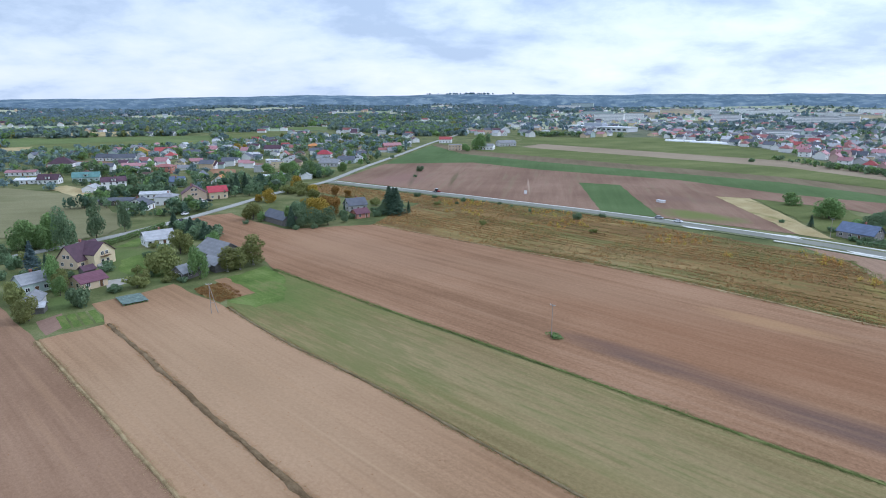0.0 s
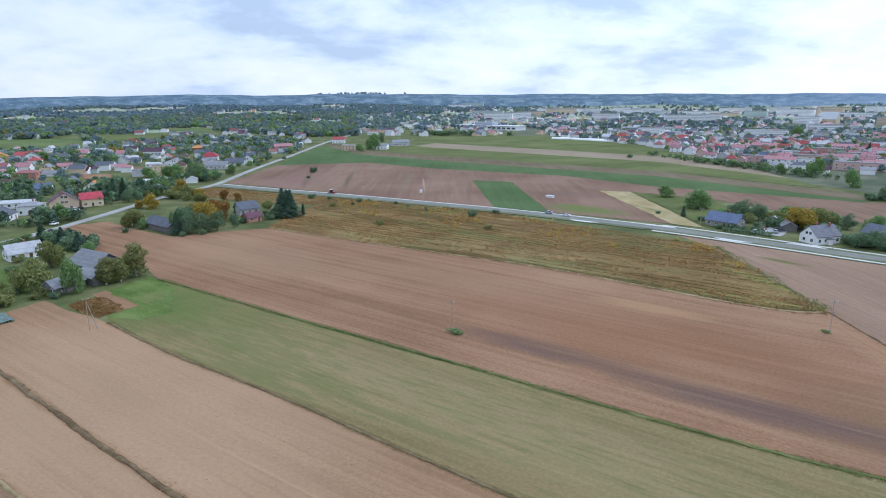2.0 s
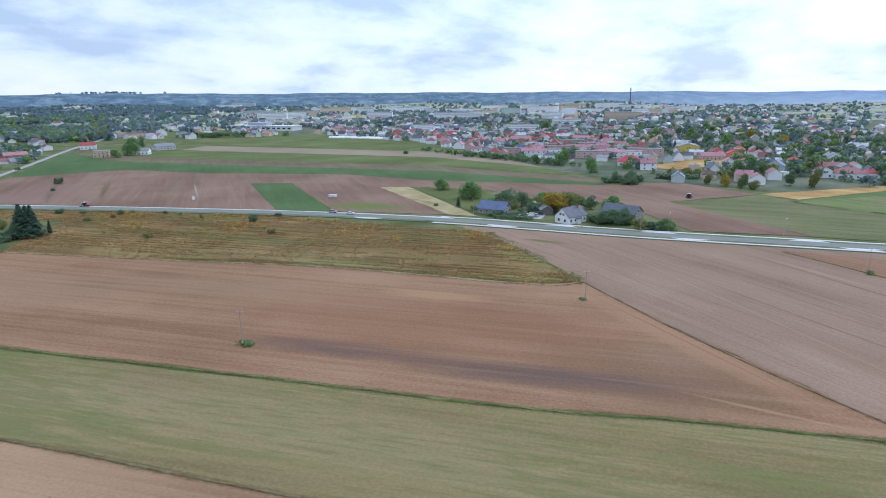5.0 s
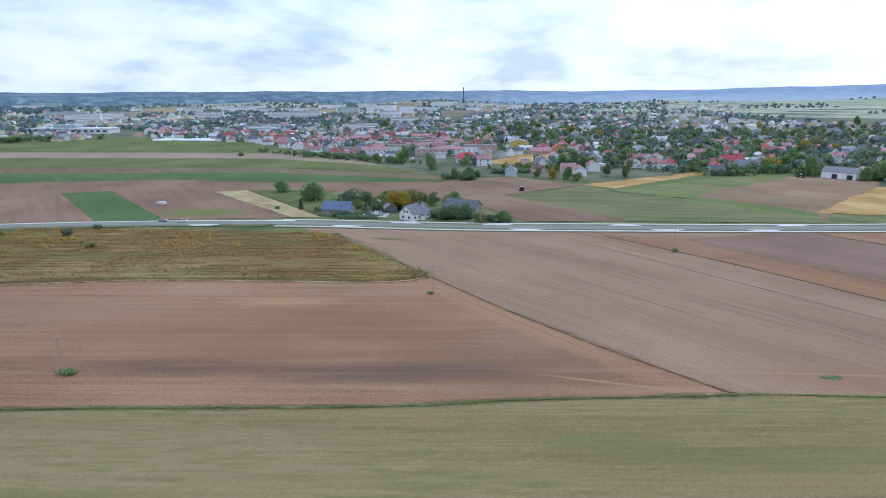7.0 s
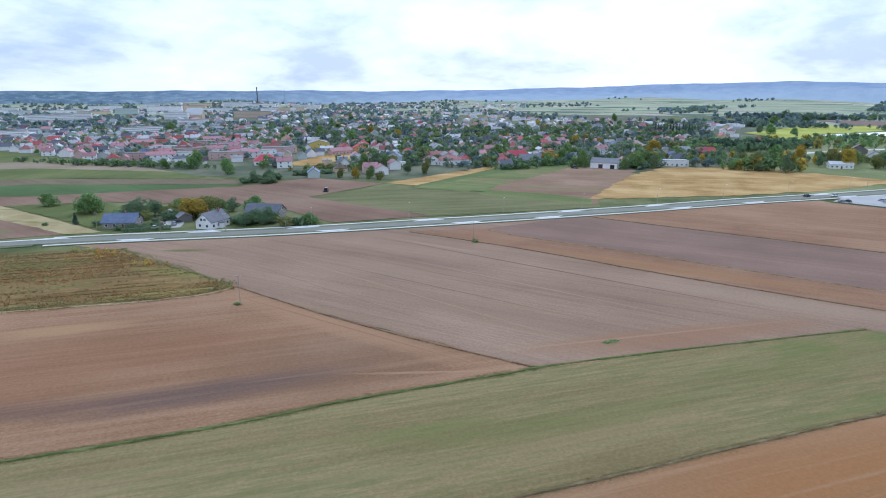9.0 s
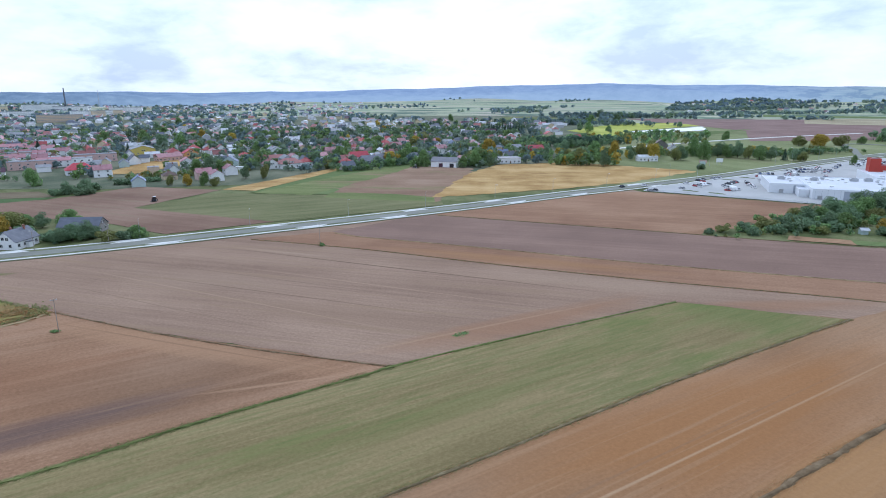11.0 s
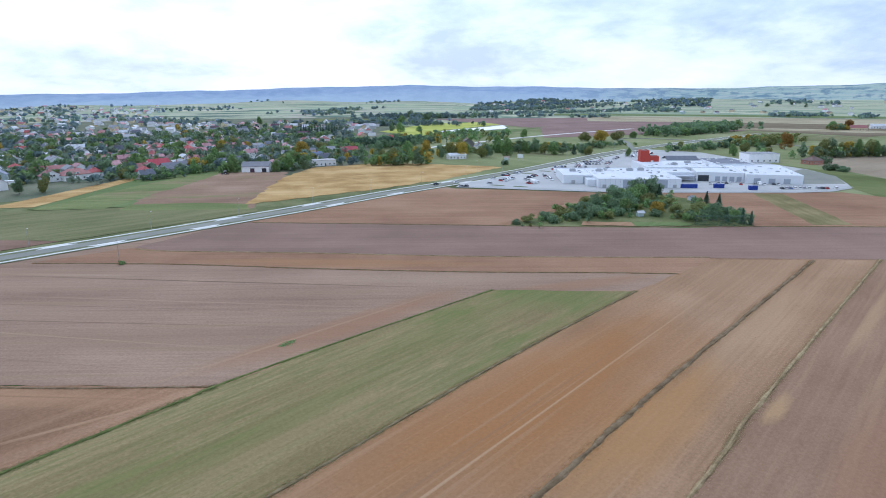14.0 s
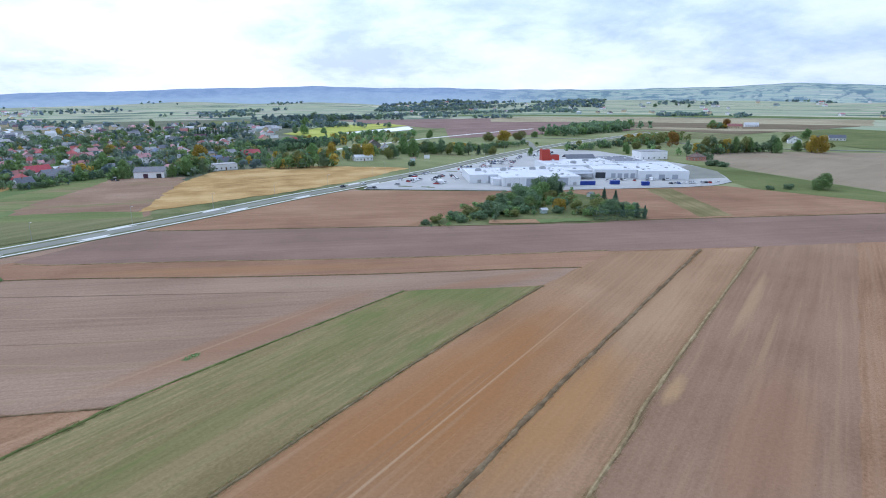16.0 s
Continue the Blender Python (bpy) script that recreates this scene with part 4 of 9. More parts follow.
def tree_template(name, label, kind, h, spread, leaf, leaves, bark=None, seed=0, size=0.40, low=0.10):
    """A tree with a tapered trunk, limbs, and a crown of leaf clumps."""
    rnd = np.random.RandomState(seed)
    t = thing(name, label, "tree")
    bm = bmesh.new()
    if kind == "conifer":
        rod(bm, (0, 0, -0.3), (0, 0, h * 0.96), 0.028 * h, 0.02, 7)
        k = leaves
        u = rnd.uniform(0.02, 1, k) ** 0.75
        tier = np.round(u * 13) / 13 + rnd.normal(size=k) * 0.012
        a = rnd.uniform(0, 6.283, k)
        edge = spread * (1.02 - u) * (0.86 + 0.16 * np.sin(a * 5 + np.round(u * 13) * 2.1)) * rnd.uniform(0.45, 1.05, k)
        z = h * (0.08 + 0.92 * tier) - edge * 0.32
        c = np.stack([edge * np.cos(a), edge * np.sin(a), np.clip(z, 0.1, h)], 1)
        nrm = np.stack([np.cos(a) * 0.5, np.sin(a) * 0.5, np.full(k, 0.9)], 1) + rnd.normal(size=(k, 3)) * 0.3
        v, f = quads_at(c, nrm / np.linalg.norm(nrm, axis=1)[:, None], np.full(k, size) * rnd.uniform(0.6, 1.2, k), rnd)
    else:
        r0 = 0.022 * h + 0.04
        top = h * (0.8 if kind == "poplar" else 0.55)
        lean = rnd.normal(size=2) * 0.02 * h
        rod(bm, (0, 0, -0.3), (lean[0] * 0.3, lean[1] * 0.3, h * low * 1.2), r0 * 1.2, r0 * 0.85, 8)
        rod(bm, (lean[0] * 0.3, lean[1] * 0.3, h * low * 1.15), (lean[0], lean[1], top), r0 * 0.85, r0 * 0.25, 7)
        if kind == "poplar":
            lobes = [(rnd.uniform(-0.12, 0.12) * spread, rnd.uniform(-0.12, 0.12) * spread, h * z, spread * (0.5 if z < 0.75 else 0.34) * rnd.uniform(0.75, 1.1), h * 0.14) for z in np.linspace(low + 0.1, 0.9, 8)]
        elif kind == "shrub":
            lobes = [(rnd.uniform(-0.55, 0.55) * spread, rnd.uniform(-0.55, 0.55) * spread, h * rnd.uniform(0.25, 0.68), spread * rnd.uniform(0.25, 0.5), h * rnd.uniform(0.2, 0.34)) for _ in range(8)]
        else:
            lobes = broad_lobes(rnd, h, spread, low)
        for x, y, z, r, _ in lobes[:6]:
            rod(bm, (lean[0] * 0.5, lean[1] * 0.5, h * (low + 0.05) + 0.3 * max(0, z - h * 0.4)), (x, y, z), r0 * 0.42, r0 * 0.1, 5)
        c, nrm = crown_points(rnd, lobes, leaves)
        c[:, 2] = np.maximum(c[:, 2], 0.12)
        v, f = quads_at(c, nrm, size * rnd.uniform(0.55, 1.25, leaves), rnd)
    part("trunk", bm, bark or BARK, t)
    crown = mesh_object("crown", v, f, leaf)
    crown.parent = t
    return t


def template_away(ob):
    """Takes a finished template out of the scene's sight: its copies stay."""
    for o in (*ob.children_recursive, ob):
        bpy.data.objects.remove(o)


TREES = {
    "oak": tree_template("deciduous_tree", "spreading broad-leaved tree with a full green crown", "broad", 10, 6.0, LEAF_GREEN, 3200, seed=1),
    "ash": tree_template("deciduous_tree", "tall dark green broad-leaved tree", "broad", 13, 6.4, LEAF_DARK, 3600, seed=2, size=0.38),
    "maple": tree_template("deciduous_tree", "rounded tree turning olive in autumn", "broad", 8.5, 5.4, LEAF_OLIVE, 2800, seed=3),
    "golden": tree_template("deciduous_tree", "broad tree with golden autumn leaves", "broad", 8.5, 5.2, LEAF_GOLD, 2600, seed=4),
    "russet": tree_template("deciduous_tree", "broad tree with russet autumn leaves", "broad", 9.5, 5.6, LEAF_RUST, 2800, seed=5),
    "willow": tree_template("deciduous_tree", "loose grey-green leafy garden tree", "broad", 8, 4.2, LEAF_GREEN, 2000, seed=6, size=0.34, low=0.08),
    "poplar": tree_template("poplar_tree", "slender upright tree with dense leaves", "poplar", 13, 4.4, LEAF_GREEN, 2600, seed=7),
    "birch": tree_template("birch_tree", "thin birch with drooping light leaves", "poplar", 9.5, 4.2, LEAF_OLIVE, 1700, bark=BIRCH, seed=8, size=0.3),
    "spruce": tree_template("conifer_tree", "dark green conifer with a pointed top", "conifer", 12, 4.0, NEEDLES, 3400, seed=9, size=0.42),
    "thuja": tree_template("conifer_tree", "narrow dark evergreen garden conifer", "conifer", 6.5, 1.6, NEEDLES, 1200, seed=10, size=0.3),
    "blue": tree_template("blue_spruce", "blue-green spruce with drooping branches", "conifer", 10, 3.2, LEAF_BLUE, 2400, seed=11, size=0.4),
    "bush": tree_template("garden_shrub", "low rounded dark green shrub", "shrub", 3.2, 2.2, LEAF_DARK, 700, seed=12, size=0.3, low=0.05),
    "olive_bush": tree_template("garden_shrub", "low loose olive-green garden shrub", "shrub", 3.0, 2.3, LEAF_OLIVE, 650, seed=13, size=0.28, low=0.05),
    "gold_bush": tree_template("garden_shrub", "shrub with yellow autumn leaves", "shrub", 2.8, 2.0, LEAF_GOLD, 550, seed=14, size=0.26, low=0.05),
    "weeds": tree_template("weed_clump", "clump of tall green weeds", "shrub", 1.5, 1.8, LEAF_GREEN, 380, seed=15, size=0.2, low=0.05),
}
TREE_NUMBER = [0]


def plant(kind, x, y, scale=1.0, wide=None, label="", group=""):
    """One tree of a kind, turned and sized for its place."""
    TREE_NUMBER[0] += 1
    a = (TREE_NUMBER[0] * 137.5) % 360
    w = scale if wide is None else wide
    m = pose(x, y, float(height(x, y)), 0, 0, a) @ Matrix.Diagonal((w, w, scale, 1))
    t = copy_thing(TREES[kind], m)
    return tagged(t, label, "", group)


# ---- houses ----
WALLS = {
    "white": plain("white_render", (0.82, 0.82, 0.82), 0.85, 0, 0.08, 0.5, 6, per_object=0.06),
    "cream": plain("cream_render", (0.66, 0.53, 0.37), 0.85, 0, 0.1, 0.5, 6, per_object=0.06),
    "grey": plain("grey_render", (0.52, 0.52, 0.53), 0.88, 0, 0.14, 0.5, 6, per_object=0.1),
    "bluegrey": plain("pale_blue_render", (0.48, 0.57, 0.55), 0.85, 0, 0.1, 0.5, 6),
    "yellow": plain("yellow_render", (0.62, 0.48, 0.13), 0.85, 0, 0.1, 0.5, 6),
    "red": plain("red_render", (0.50, 0.10, 0.085), 0.85, 0, 0.1, 0.5, 6),
    "brick": plain("salmon_brick", (0.46, 0.22, 0.16), 0.9, 0, 0.16, 0.7, 9),
    "orange": plain("ochre_render", (0.55, 0.32, 0.14), 0.85, 0, 0.1, 0.5, 6),
    "boards": WOOD_GREY,
    "block": plain("bare_block_wall", (0.30, 0.28, 0.265), 0.9, 0, 0.2, 0.7, 5),
    "pink": plain("pink_render", (0.58, 0.40, 0.36), 0.85, 0, 0.1, 0.5, 6, per_object=0.08),
}
ROOFS = {
    "red": roofing("red_tiles", (0.37, 0.075, 0.075)),
    "crimson": roofing("crimson_sheet", (0.42, 0.055, 0.075)),
    "brick": roofing("brick_red_tiles", (0.29, 0.115, 0.105)),
    "pink": roofing("faded_red_tiles", (0.40, 0.20, 0.215)),
    "orange": roofing("orange_tiles", (0.48, 0.20, 0.06)),
    "plum": roofing("plum_tiles", (0.085, 0.042, 0.062)),
    "purple": roofing("purple_red_tiles", (0.135, 0.055, 0.078)),
    "brown": roofing("brown_tiles", (0.12, 0.075, 0.06)),
    "grey": roofing("grey_fibre_cement", (0.25, 0.255, 0.27), 0.9),
    "pale": roofing("pale_grey_fibre_cement", (0.48, 0.49, 0.51), 0.9),
    "slate": roofing("slate_grey_sheet", (0.105, 0.115, 0.142), 0.5, 0.0),
    "bluegrey": roofing("blue_grey_sheet", (0.13, 0.17, 0.27), 0.5, 0.0, 0.5),
    "teal": roofing("teal_sheet", (0.12, 0.24, 0.23), 0.5, 0.2),
    "tar": roofing("tar_felt", (0.16, 0.16, 0.175), 1.0),
    "white": roofing("light_sheet", (0.62, 0.64, 0.66), 0.9, 0.1),
}
DOOR_WOOD = plain("brown_door", (0.14, 0.075, 0.04), 0.6, 0, 0.2, 2, 9)
CHIMNEY_BRICK = plain("chimney_brick", (0.33, 0.16, 0.12), 0.9, 0, 0.2, 2, 10)


def window_mesh():
    """A window: one shell with a raised white frame, a mullion and two recessed dark panes."""
    bm = bmesh.new()
    xs, zs = (-0.66, -0.56, -0.04, 0.04, 0.56, 0.66), (0.0, 0.1, 1.25, 1.35)
    v = [[bm.verts.new((x, -0.07, z)) for z in zs] for x in xs]
    panes = []
    for i in range(5):
        for j in range(3):
            f = bm.faces.new((v[i][j], v[i + 1][j], v[i + 1][j + 1], v[i][j + 1]))
            if j == 1 and i in (1, 3):
                panes.append(f)
    rim = [v[i][0] for i in range(6)] + [v[5][j] for j in (1, 2, 3)] + [v[i][3] for i in (4, 3, 2, 1, 0)] + [v[0][j] for j in (2, 1)]
    back = [bm.verts.new((p.co.x, 0.05, p.co.z)) for p in rim]
    for i in range(len(rim)):
        k = (i + 1) % len(rim)
        bm.faces.new((rim[k], rim[i], back[i], back[k]))
    deep = bmesh.ops.inset_individual(bm, faces=panes, thickness=0.02, depth=-0.05)
    for f in panes:
        f.material_index = 1
    me = bpy.data.meshes.new("window")
    bm.to_mesh(me)
    bm.free()
    me.materials.append(FRAME)
    me.materials.append(GLASS)
    return me


def door_mesh():
    bm = bmesh.new()
    box(bm, -0.55, 0.55, -0.05, 0.05, 0, 2.1, 1)
    for x0, x1, z0, z1 in ((-0.65, -0.55, 0, 2.2), (0.55, 0.65, 0, 2.2), (-0.55, 0.55, 2.1, 2.2)):
        box(bm, x0, x1, -0.08, 0.05, z0, z1, 0)
    box(bm, 0.38, 0.46, -0.1, -0.05, 1.0, 1.15, 0)
    me = bpy.data.meshes.new("door")
    bm.to_mesh(me)
    bm.free()
    me.materials.append(FRAME)
    me.materials.append(DOOR_WOOD)
    return me


WINDOW, DOOR = window_mesh(), door_mesh()


def gable_walls(bm, w, l, eave, ridge):
    """Walls of a house w across (x) and l long (y), the ridge along y."""
    a, b = w / 2, l / 2
    v = [bm.verts.new(p) for p in ((-a, -b, -0.3), (a, -b, -0.3), (a, b, -0.3), (-a, b, -0.3), (-a, -b, eave), (a, -b, eave), (a, b, eave), (-a, b, eave), (0, -b, ridge), (0, b, ridge))]
    for f in ((0, 1, 5, 8, 4), (2, 3, 7, 9, 6), (1, 2, 6, 5), (3, 0, 4, 7), (4, 8, 9, 7), (8, 5, 6, 9)):
        bm.faces.new([v[i] for i in f])


def gable_roof(bm, w, l, eave, ridge, over=0.45, thick=0.18):
    """Two sloping slabs that meet at the ridge and stand out over the walls."""
    a, b = w / 2, l / 2 + over
    k = (ridge - eave) / a
    for s in (1, -1):
        x1, z1 = s * (a + over), eave - k * over
        pts = [(0, ridge + 0.02), (x1, z1 + 0.02), (x1, z1 + thick + 0.02), (0, ridge + thick + 0.02)]
        v = [bm.verts.new((x, y, z)) for y in (-b, b) for x, z in pts]
        for f in ((0, 1, 2, 3), (7, 6, 5, 4), (0, 4, 5, 1), (1, 5, 6, 2), (2, 6, 7, 3), (3, 7, 4, 0)):
            bm.faces.new([v[i] for i in f])
    bmesh.ops.recalc_face_normals(bm, faces=bm.faces[:])


def hip_roof(bm, w, l, eave, ridge, over=0.5, thick=0.16):
    a, b = w / 2 + over, l / 2 + over
    c = max(0.0, b - a * 0.95)
    lo = [bm.verts.new((x, y, eave - 0.02)) for x, y in ((-a, -b), (a, -b), (a, b), (-a, b))]
    hi = [bm.verts.new((x, y, eave + thick)) for x, y in ((-a, -b), (a, -b), (a, b), (-a, b))]
    r0, r1 = bm.verts.new((0, -c - 0.01, ridge)), bm.verts.new((0, c + 0.01, ridge))
    bm.faces.new(lo[::-1])
    for i in range(4):
        bm.faces.new((lo[i], lo[(i + 1) % 4], hi[(i + 1) % 4], hi[i]))
    bm.faces.new((hi[0], hi[1], r0))
    bm.faces.new((hi[2], hi[3], r1))
    bm.faces.new((hi[1], hi[2], r1, r0))
    bm.faces.new((hi[3], hi[0], r0, r1))


def facade(t, w, l, eave, ridge, storeys, gable, per_side, door=True, ends=True):
    """Windows and a door on the four walls, each its own part."""
    for s in (1, -1):
        for k in range(storeys):
            z = 0.95 + 2.75 * k
            if z + 1.4 > eave:
                break
            for i in range(per_side):
                y = (i + 0.5) / per_side * l - l / 2
                if door and s == 1 and k == 0 and i == per_side // 2:
                    share("door", DOOR, t, pose(s * (w / 2 + 0.02), y, 0.1, 0, 0, 90 * s))
                else:
                    share("window", WINDOW, t, pose(s * (w / 2 + 0.02), y, z, 0, 0, 90 * s))
        levels = 0 if not ends else storeys + (1 if gable and ridge - eave > 2.6 else 0)
        for k in range(levels):
            z = 0.95 + 2.75 * k
            for x in ((-w * 0.22, w * 0.22) if k < storeys and z + 1.4 < eave else ((-0.9, 0.9) if gable and z + 1.6 < ridge else ())):
                share("window", WINDOW, t, pose(x, s * (l / 2 + 0.02), z, 0, 0, 180 if s > 0 else 0))


def house(name, label, w, l, eave, ridge, wall, roof, style="gable", storeys=1, per_side=3, chimneys=1, windows=True, group="", category="house", dormer=False, ends=True):
    """A house with walls, roof, chimney, windows and door. Its ridge runs along y."""
    t = thing(name, label, category, group)
    bm = bmesh.new()
    if style == "gable":
        gable_walls(bm, w, l, eave, ridge)
    else:
        box(bm, -w / 2, w / 2, -l / 2, l / 2, -0.3, eave + (0.4 if style == "flat" else 0))
    part("wall", bm, WALLS[wall], t)
    bm = bmesh.new()
    if style == "gable":
        gable_roof(bm, w, l, eave, ridge)
    elif style == "hip":
        hip_roof(bm, w, l, eave, ridge)
    else:
        box(bm, -w / 2 - 0.2, w / 2 + 0.2, -l / 2 - 0.2, l / 2 + 0.2, eave + 0.4, eave + 0.62)
    roof_part = part("roof", bm, ROOFS[roof], t)
    top = ridge if style != "flat" else eave + 0.6
    for i in range(chimneys):
        bm = bmesh.new()
        x, y = w * 0.09 * (1 if i else -1), (i - (chimneys - 1) / 2) * l * 0.4 + l * 0.08
        base = top - 0.9 if style != "flat" else top - 0.1
        box(bm, x - 0.35, x + 0.35, y - 0.3, y + 0.3, base, top + 0.9)
        box(bm, x - 0.43, x + 0.43, y - 0.38, y + 0.38, top + 0.9, top + 1.02)
        part("chimney", bm, CHIMNEY_BRICK, roof_part)
    if dormer:
        bm = bmesh.new()
        d = w * 0.30
        box(bm, d - 0.2, w * 0.46, -1.5, 1.5, eave - 0.2, eave + 1.9)
        part("dormer", bm, WALLS[wall], t)
        bm = bmesh.new()
        box(bm, 0.6, w * 0.46 + 0.4, -1.8, 1.8, eave + 1.9, eave + 2.06)
        part("dormer_roof", bm, ROOFS[roof], t)
        share("window", WINDOW, t, pose(w * 0.46 + 0.02, 0, eave + 0.35, 0, 0, 90))
    if windows:
        facade(t, w, l, eave, ridge, storeys, style == "gable", per_side, ends=ends)
    return t


def put(t, x, y, turn, group=""):
    """Sets a finished thing on the land."""
    t.matrix_basis = pose(x, y, float(height(x, y)), 0, 0, turn)
    return tagged(t, "", "", group)


# ---- vehicles ----
CAR_PAINT = {
    "white": plain("white_car_paint", (0.75, 0.75, 0.75), 0.3, 0, 0.03, spec=0.5),
    "silver": plain("silver_car_paint", (0.42, 0.43, 0.45), 0.3, 0.4, 0.03, spec=0.5),
    "dark": plain("dark_car_paint", (0.03, 0.035, 0.045), 0.25, 0, 0.05, spec=0.5),
    "blue": plain("blue_car_paint", (0.05, 0.09, 0.22), 0.3, 0.1, 0.04, spec=0.5),
    "red": plain("red_car_paint", (0.38, 0.03, 0.03), 0.3, 0, 0.04, spec=0.5),
}


def wheel_mesh(r, w):
    bm = bmesh.new()
    rod(bm, (0, -w / 2, 0), (0, w / 2, 0), r, r, 14, 0)
    rod(bm, (0, -w / 2 - 0.012, 0), (0, w / 2 + 0.012, 0), r * 0.6, r * 0.6, 10, 1)
    me = bpy.data.meshes.new("wheel")
    bm.to_mesh(me)
    bm.free()
    me.materials.append(RUBBER)
    me.materials.append(STEEL)
    return me


CAR_WHEEL, BIG_WHEEL, SMALL_WHEEL = wheel_mesh(0.32, 0.22), wheel_mesh(0.85, 0.5), wheel_mesh(0.5, 0.35)


def shell(bm, sections, mat=0):
    """Skins rectangular sections (x, half width, z low, z high, inset of the top) set one after another."""
    rings = []
    for x, hw, z0, z1, inset in sections:
        rings.append([bm.verts.new(p) for p in ((x, -hw, z0), (x, hw, z0), (x, hw, z0 + 0.7 * (z1 - z0)), (x, hw - inset, z1), (x, -hw + inset, z1), (x, -hw, z0 + 0.7 * (z1 - z0)))])
    for a, b in zip(rings, rings[1:]):
        for i in range(6):
            bm.faces.new((a[i], a[(i + 1) % 6], b[(i + 1) % 6], b[i])).material_index = mat
    bm.faces.new(rings[0][::-1]).material_index = mat
    bm.faces.new(rings[-1]).material_index = mat


def car(paint, label):
    t = thing("car", label, "car")
    bm = bmesh.new()
    shell(bm, [(-2.1, 0.72, 0.4, 0.85, 0.08), (-1.95, 0.84, 0.28, 0.98, 0.1), (-0.9, 0.87, 0.25, 1.0, 0.08), (0.9, 0.87, 0.25, 0.98, 0.08), (1.9, 0.82, 0.28, 0.82, 0.12), (2.1, 0.68, 0.38, 0.68, 0.12)])
    part("body", bm, CAR_PAINT[paint], t)
    bm = bmesh.new()
    shell(bm, [(-1.85, 0.72, 0.96, 1.02, 0.05), (-1.35, 0.76, 0.97, 1.42, 0.14), (0.35, 0.76, 0.97, 1.44, 0.14), (1.1, 0.74, 0.95, 1.0, 0.06)])
    part("window_band", bm, GLASS, t)
    bm = bmesh.new()
    box(bm, -1.3, 0.3, -0.6, 0.6, 1.43, 1.47)
    part("car_roof", bm, CAR_PAINT[paint], t)
    for x in (-1.3, 1.3):
        for y in (-0.78, 0.78):
            share("wheel", CAR_WHEEL, t, pose(x, y, 0.32))
    return t


def van(paint, label):
    t = thing("van", label, "van")
    bm = bmesh.new()
    shell(bm, [(-2.6, 0.95, 0.35, 2.2, 0.1), (-2.5, 0.98, 0.3, 2.3, 0.12), (1.2, 0.98, 0.3, 2.3, 0.12), (1.9, 0.96, 0.3, 1.3, 0.1), (2.6, 0.88, 0.35, 1.0, 0.1)])
    part("body", bm, CAR_PAINT[paint], t)
    bm = bmesh.new()
    shell(bm, [(0.3, 0.99, 1.35, 1.9, 0.04), (1.2, 0.985, 1.35, 1.95, 0.06), (1.75, 0.965, 1.3, 1.42, 0.04)])
    part("windscreen", bm, GLASS, t)
    for x in (-1.7, 1.7):
        for y in (-0.88, 0.88):
            share("wheel", CAR_WHEEL, t, pose(x, y, 0.32))
    return t


def tractor(paint, label):
    t = thing("tractor", label, "tractor")
    bm = bmesh.new()
    shell(bm, [(0.2, 0.45, 0.7, 1.55, 0.1), (1.6, 0.42, 0.7, 1.5, 0.14), (2.3, 0.38, 0.7, 1.35, 0.14)])
    part("bonnet", bm, CAR_PAINT[paint], t)
    bm = bmesh.new()
    box(bm, -1.2, 0.3, -0.5, 0.5, 0.5, 1.1)
    part("chassis", bm, CAR_PAINT["dark"], t)
    bm = bmesh.new()
    shell(bm, [(-1.2, 0.75, 1.1, 2.55, 0.1), (0.3, 0.75, 1.1, 2.6, 0.1)])
    part("cab", bm, GLASS, t)
    bm = bmesh.new()
    box(bm, -1.35, 0.45, -0.82, 0.82, 2.6, 2.72)
    part("cab_roof", bm, CAR_PAINT["white"], t)
    for y in (-0.95, 0.95):
        share("wheel", BIG_WHEEL, t, pose(-0.75, y, 0.85))
        share("wheel", SMALL_WHEEL, t, pose(1.7, y * 0.9, 0.5))
    bm = bmesh.new()
    box(bm, -2.9, -1.5, -1.5, 1.5, 0.35, 0.55)
    for i in range(9):
        rod(bm, (-2.8 + 0.15 * (i % 2), -1.4 + 0.35 * i, 0.0), (-2.6, -1.4 + 0.35 * i, 0.4), 0.05)
    rod(bm, (-1.6, 0, 0.5), (-1.1, 0, 0.7), 0.08)
    part("harrow", bm, CAR_PAINT["dark"], t)
    return t


# ---- poles ----


def power_pole(label="slender grey power pole with a crossarm", h=9.0, arm=1.6, strut=False):
    t = thing("power_pole", label, "power pole")
    bm = bmesh.new()
    rod(bm, (0, 0, -0.4), (0, 0, h), 0.11, 0.07, 8)
    part("post", bm, POLE_WOOD, t)
    if strut:
        bm = bmesh.new()
        rod(bm, (1.9, 0, -0.4), (0.05, 0, h - 0.6), 0.11, 0.08, 8)
        part("strut", bm, POLE_WOOD, t)
        bm = bmesh.new()
        rod(bm, (0.05, 0, 3.2), (1.2, 0, 3.2), 0.07)
        part("brace", bm, POLE_WOOD, t)
    bm = bmesh.new()
    box(bm, -arm / 2, arm / 2, -0.06, 0.06, h - 0.35, h - 0.22)
    part("crossarm", bm, STEEL, t)
    for x in (-arm / 2 + 0.1, 0, arm / 2 - 0.1):
        bm = bmesh.new()
        rod(bm, (x, 0, h - 0.22), (x, 0, h + 0.05), 0.06, 0.04)
        part("insulator", bm, FRAME, t)
    return t


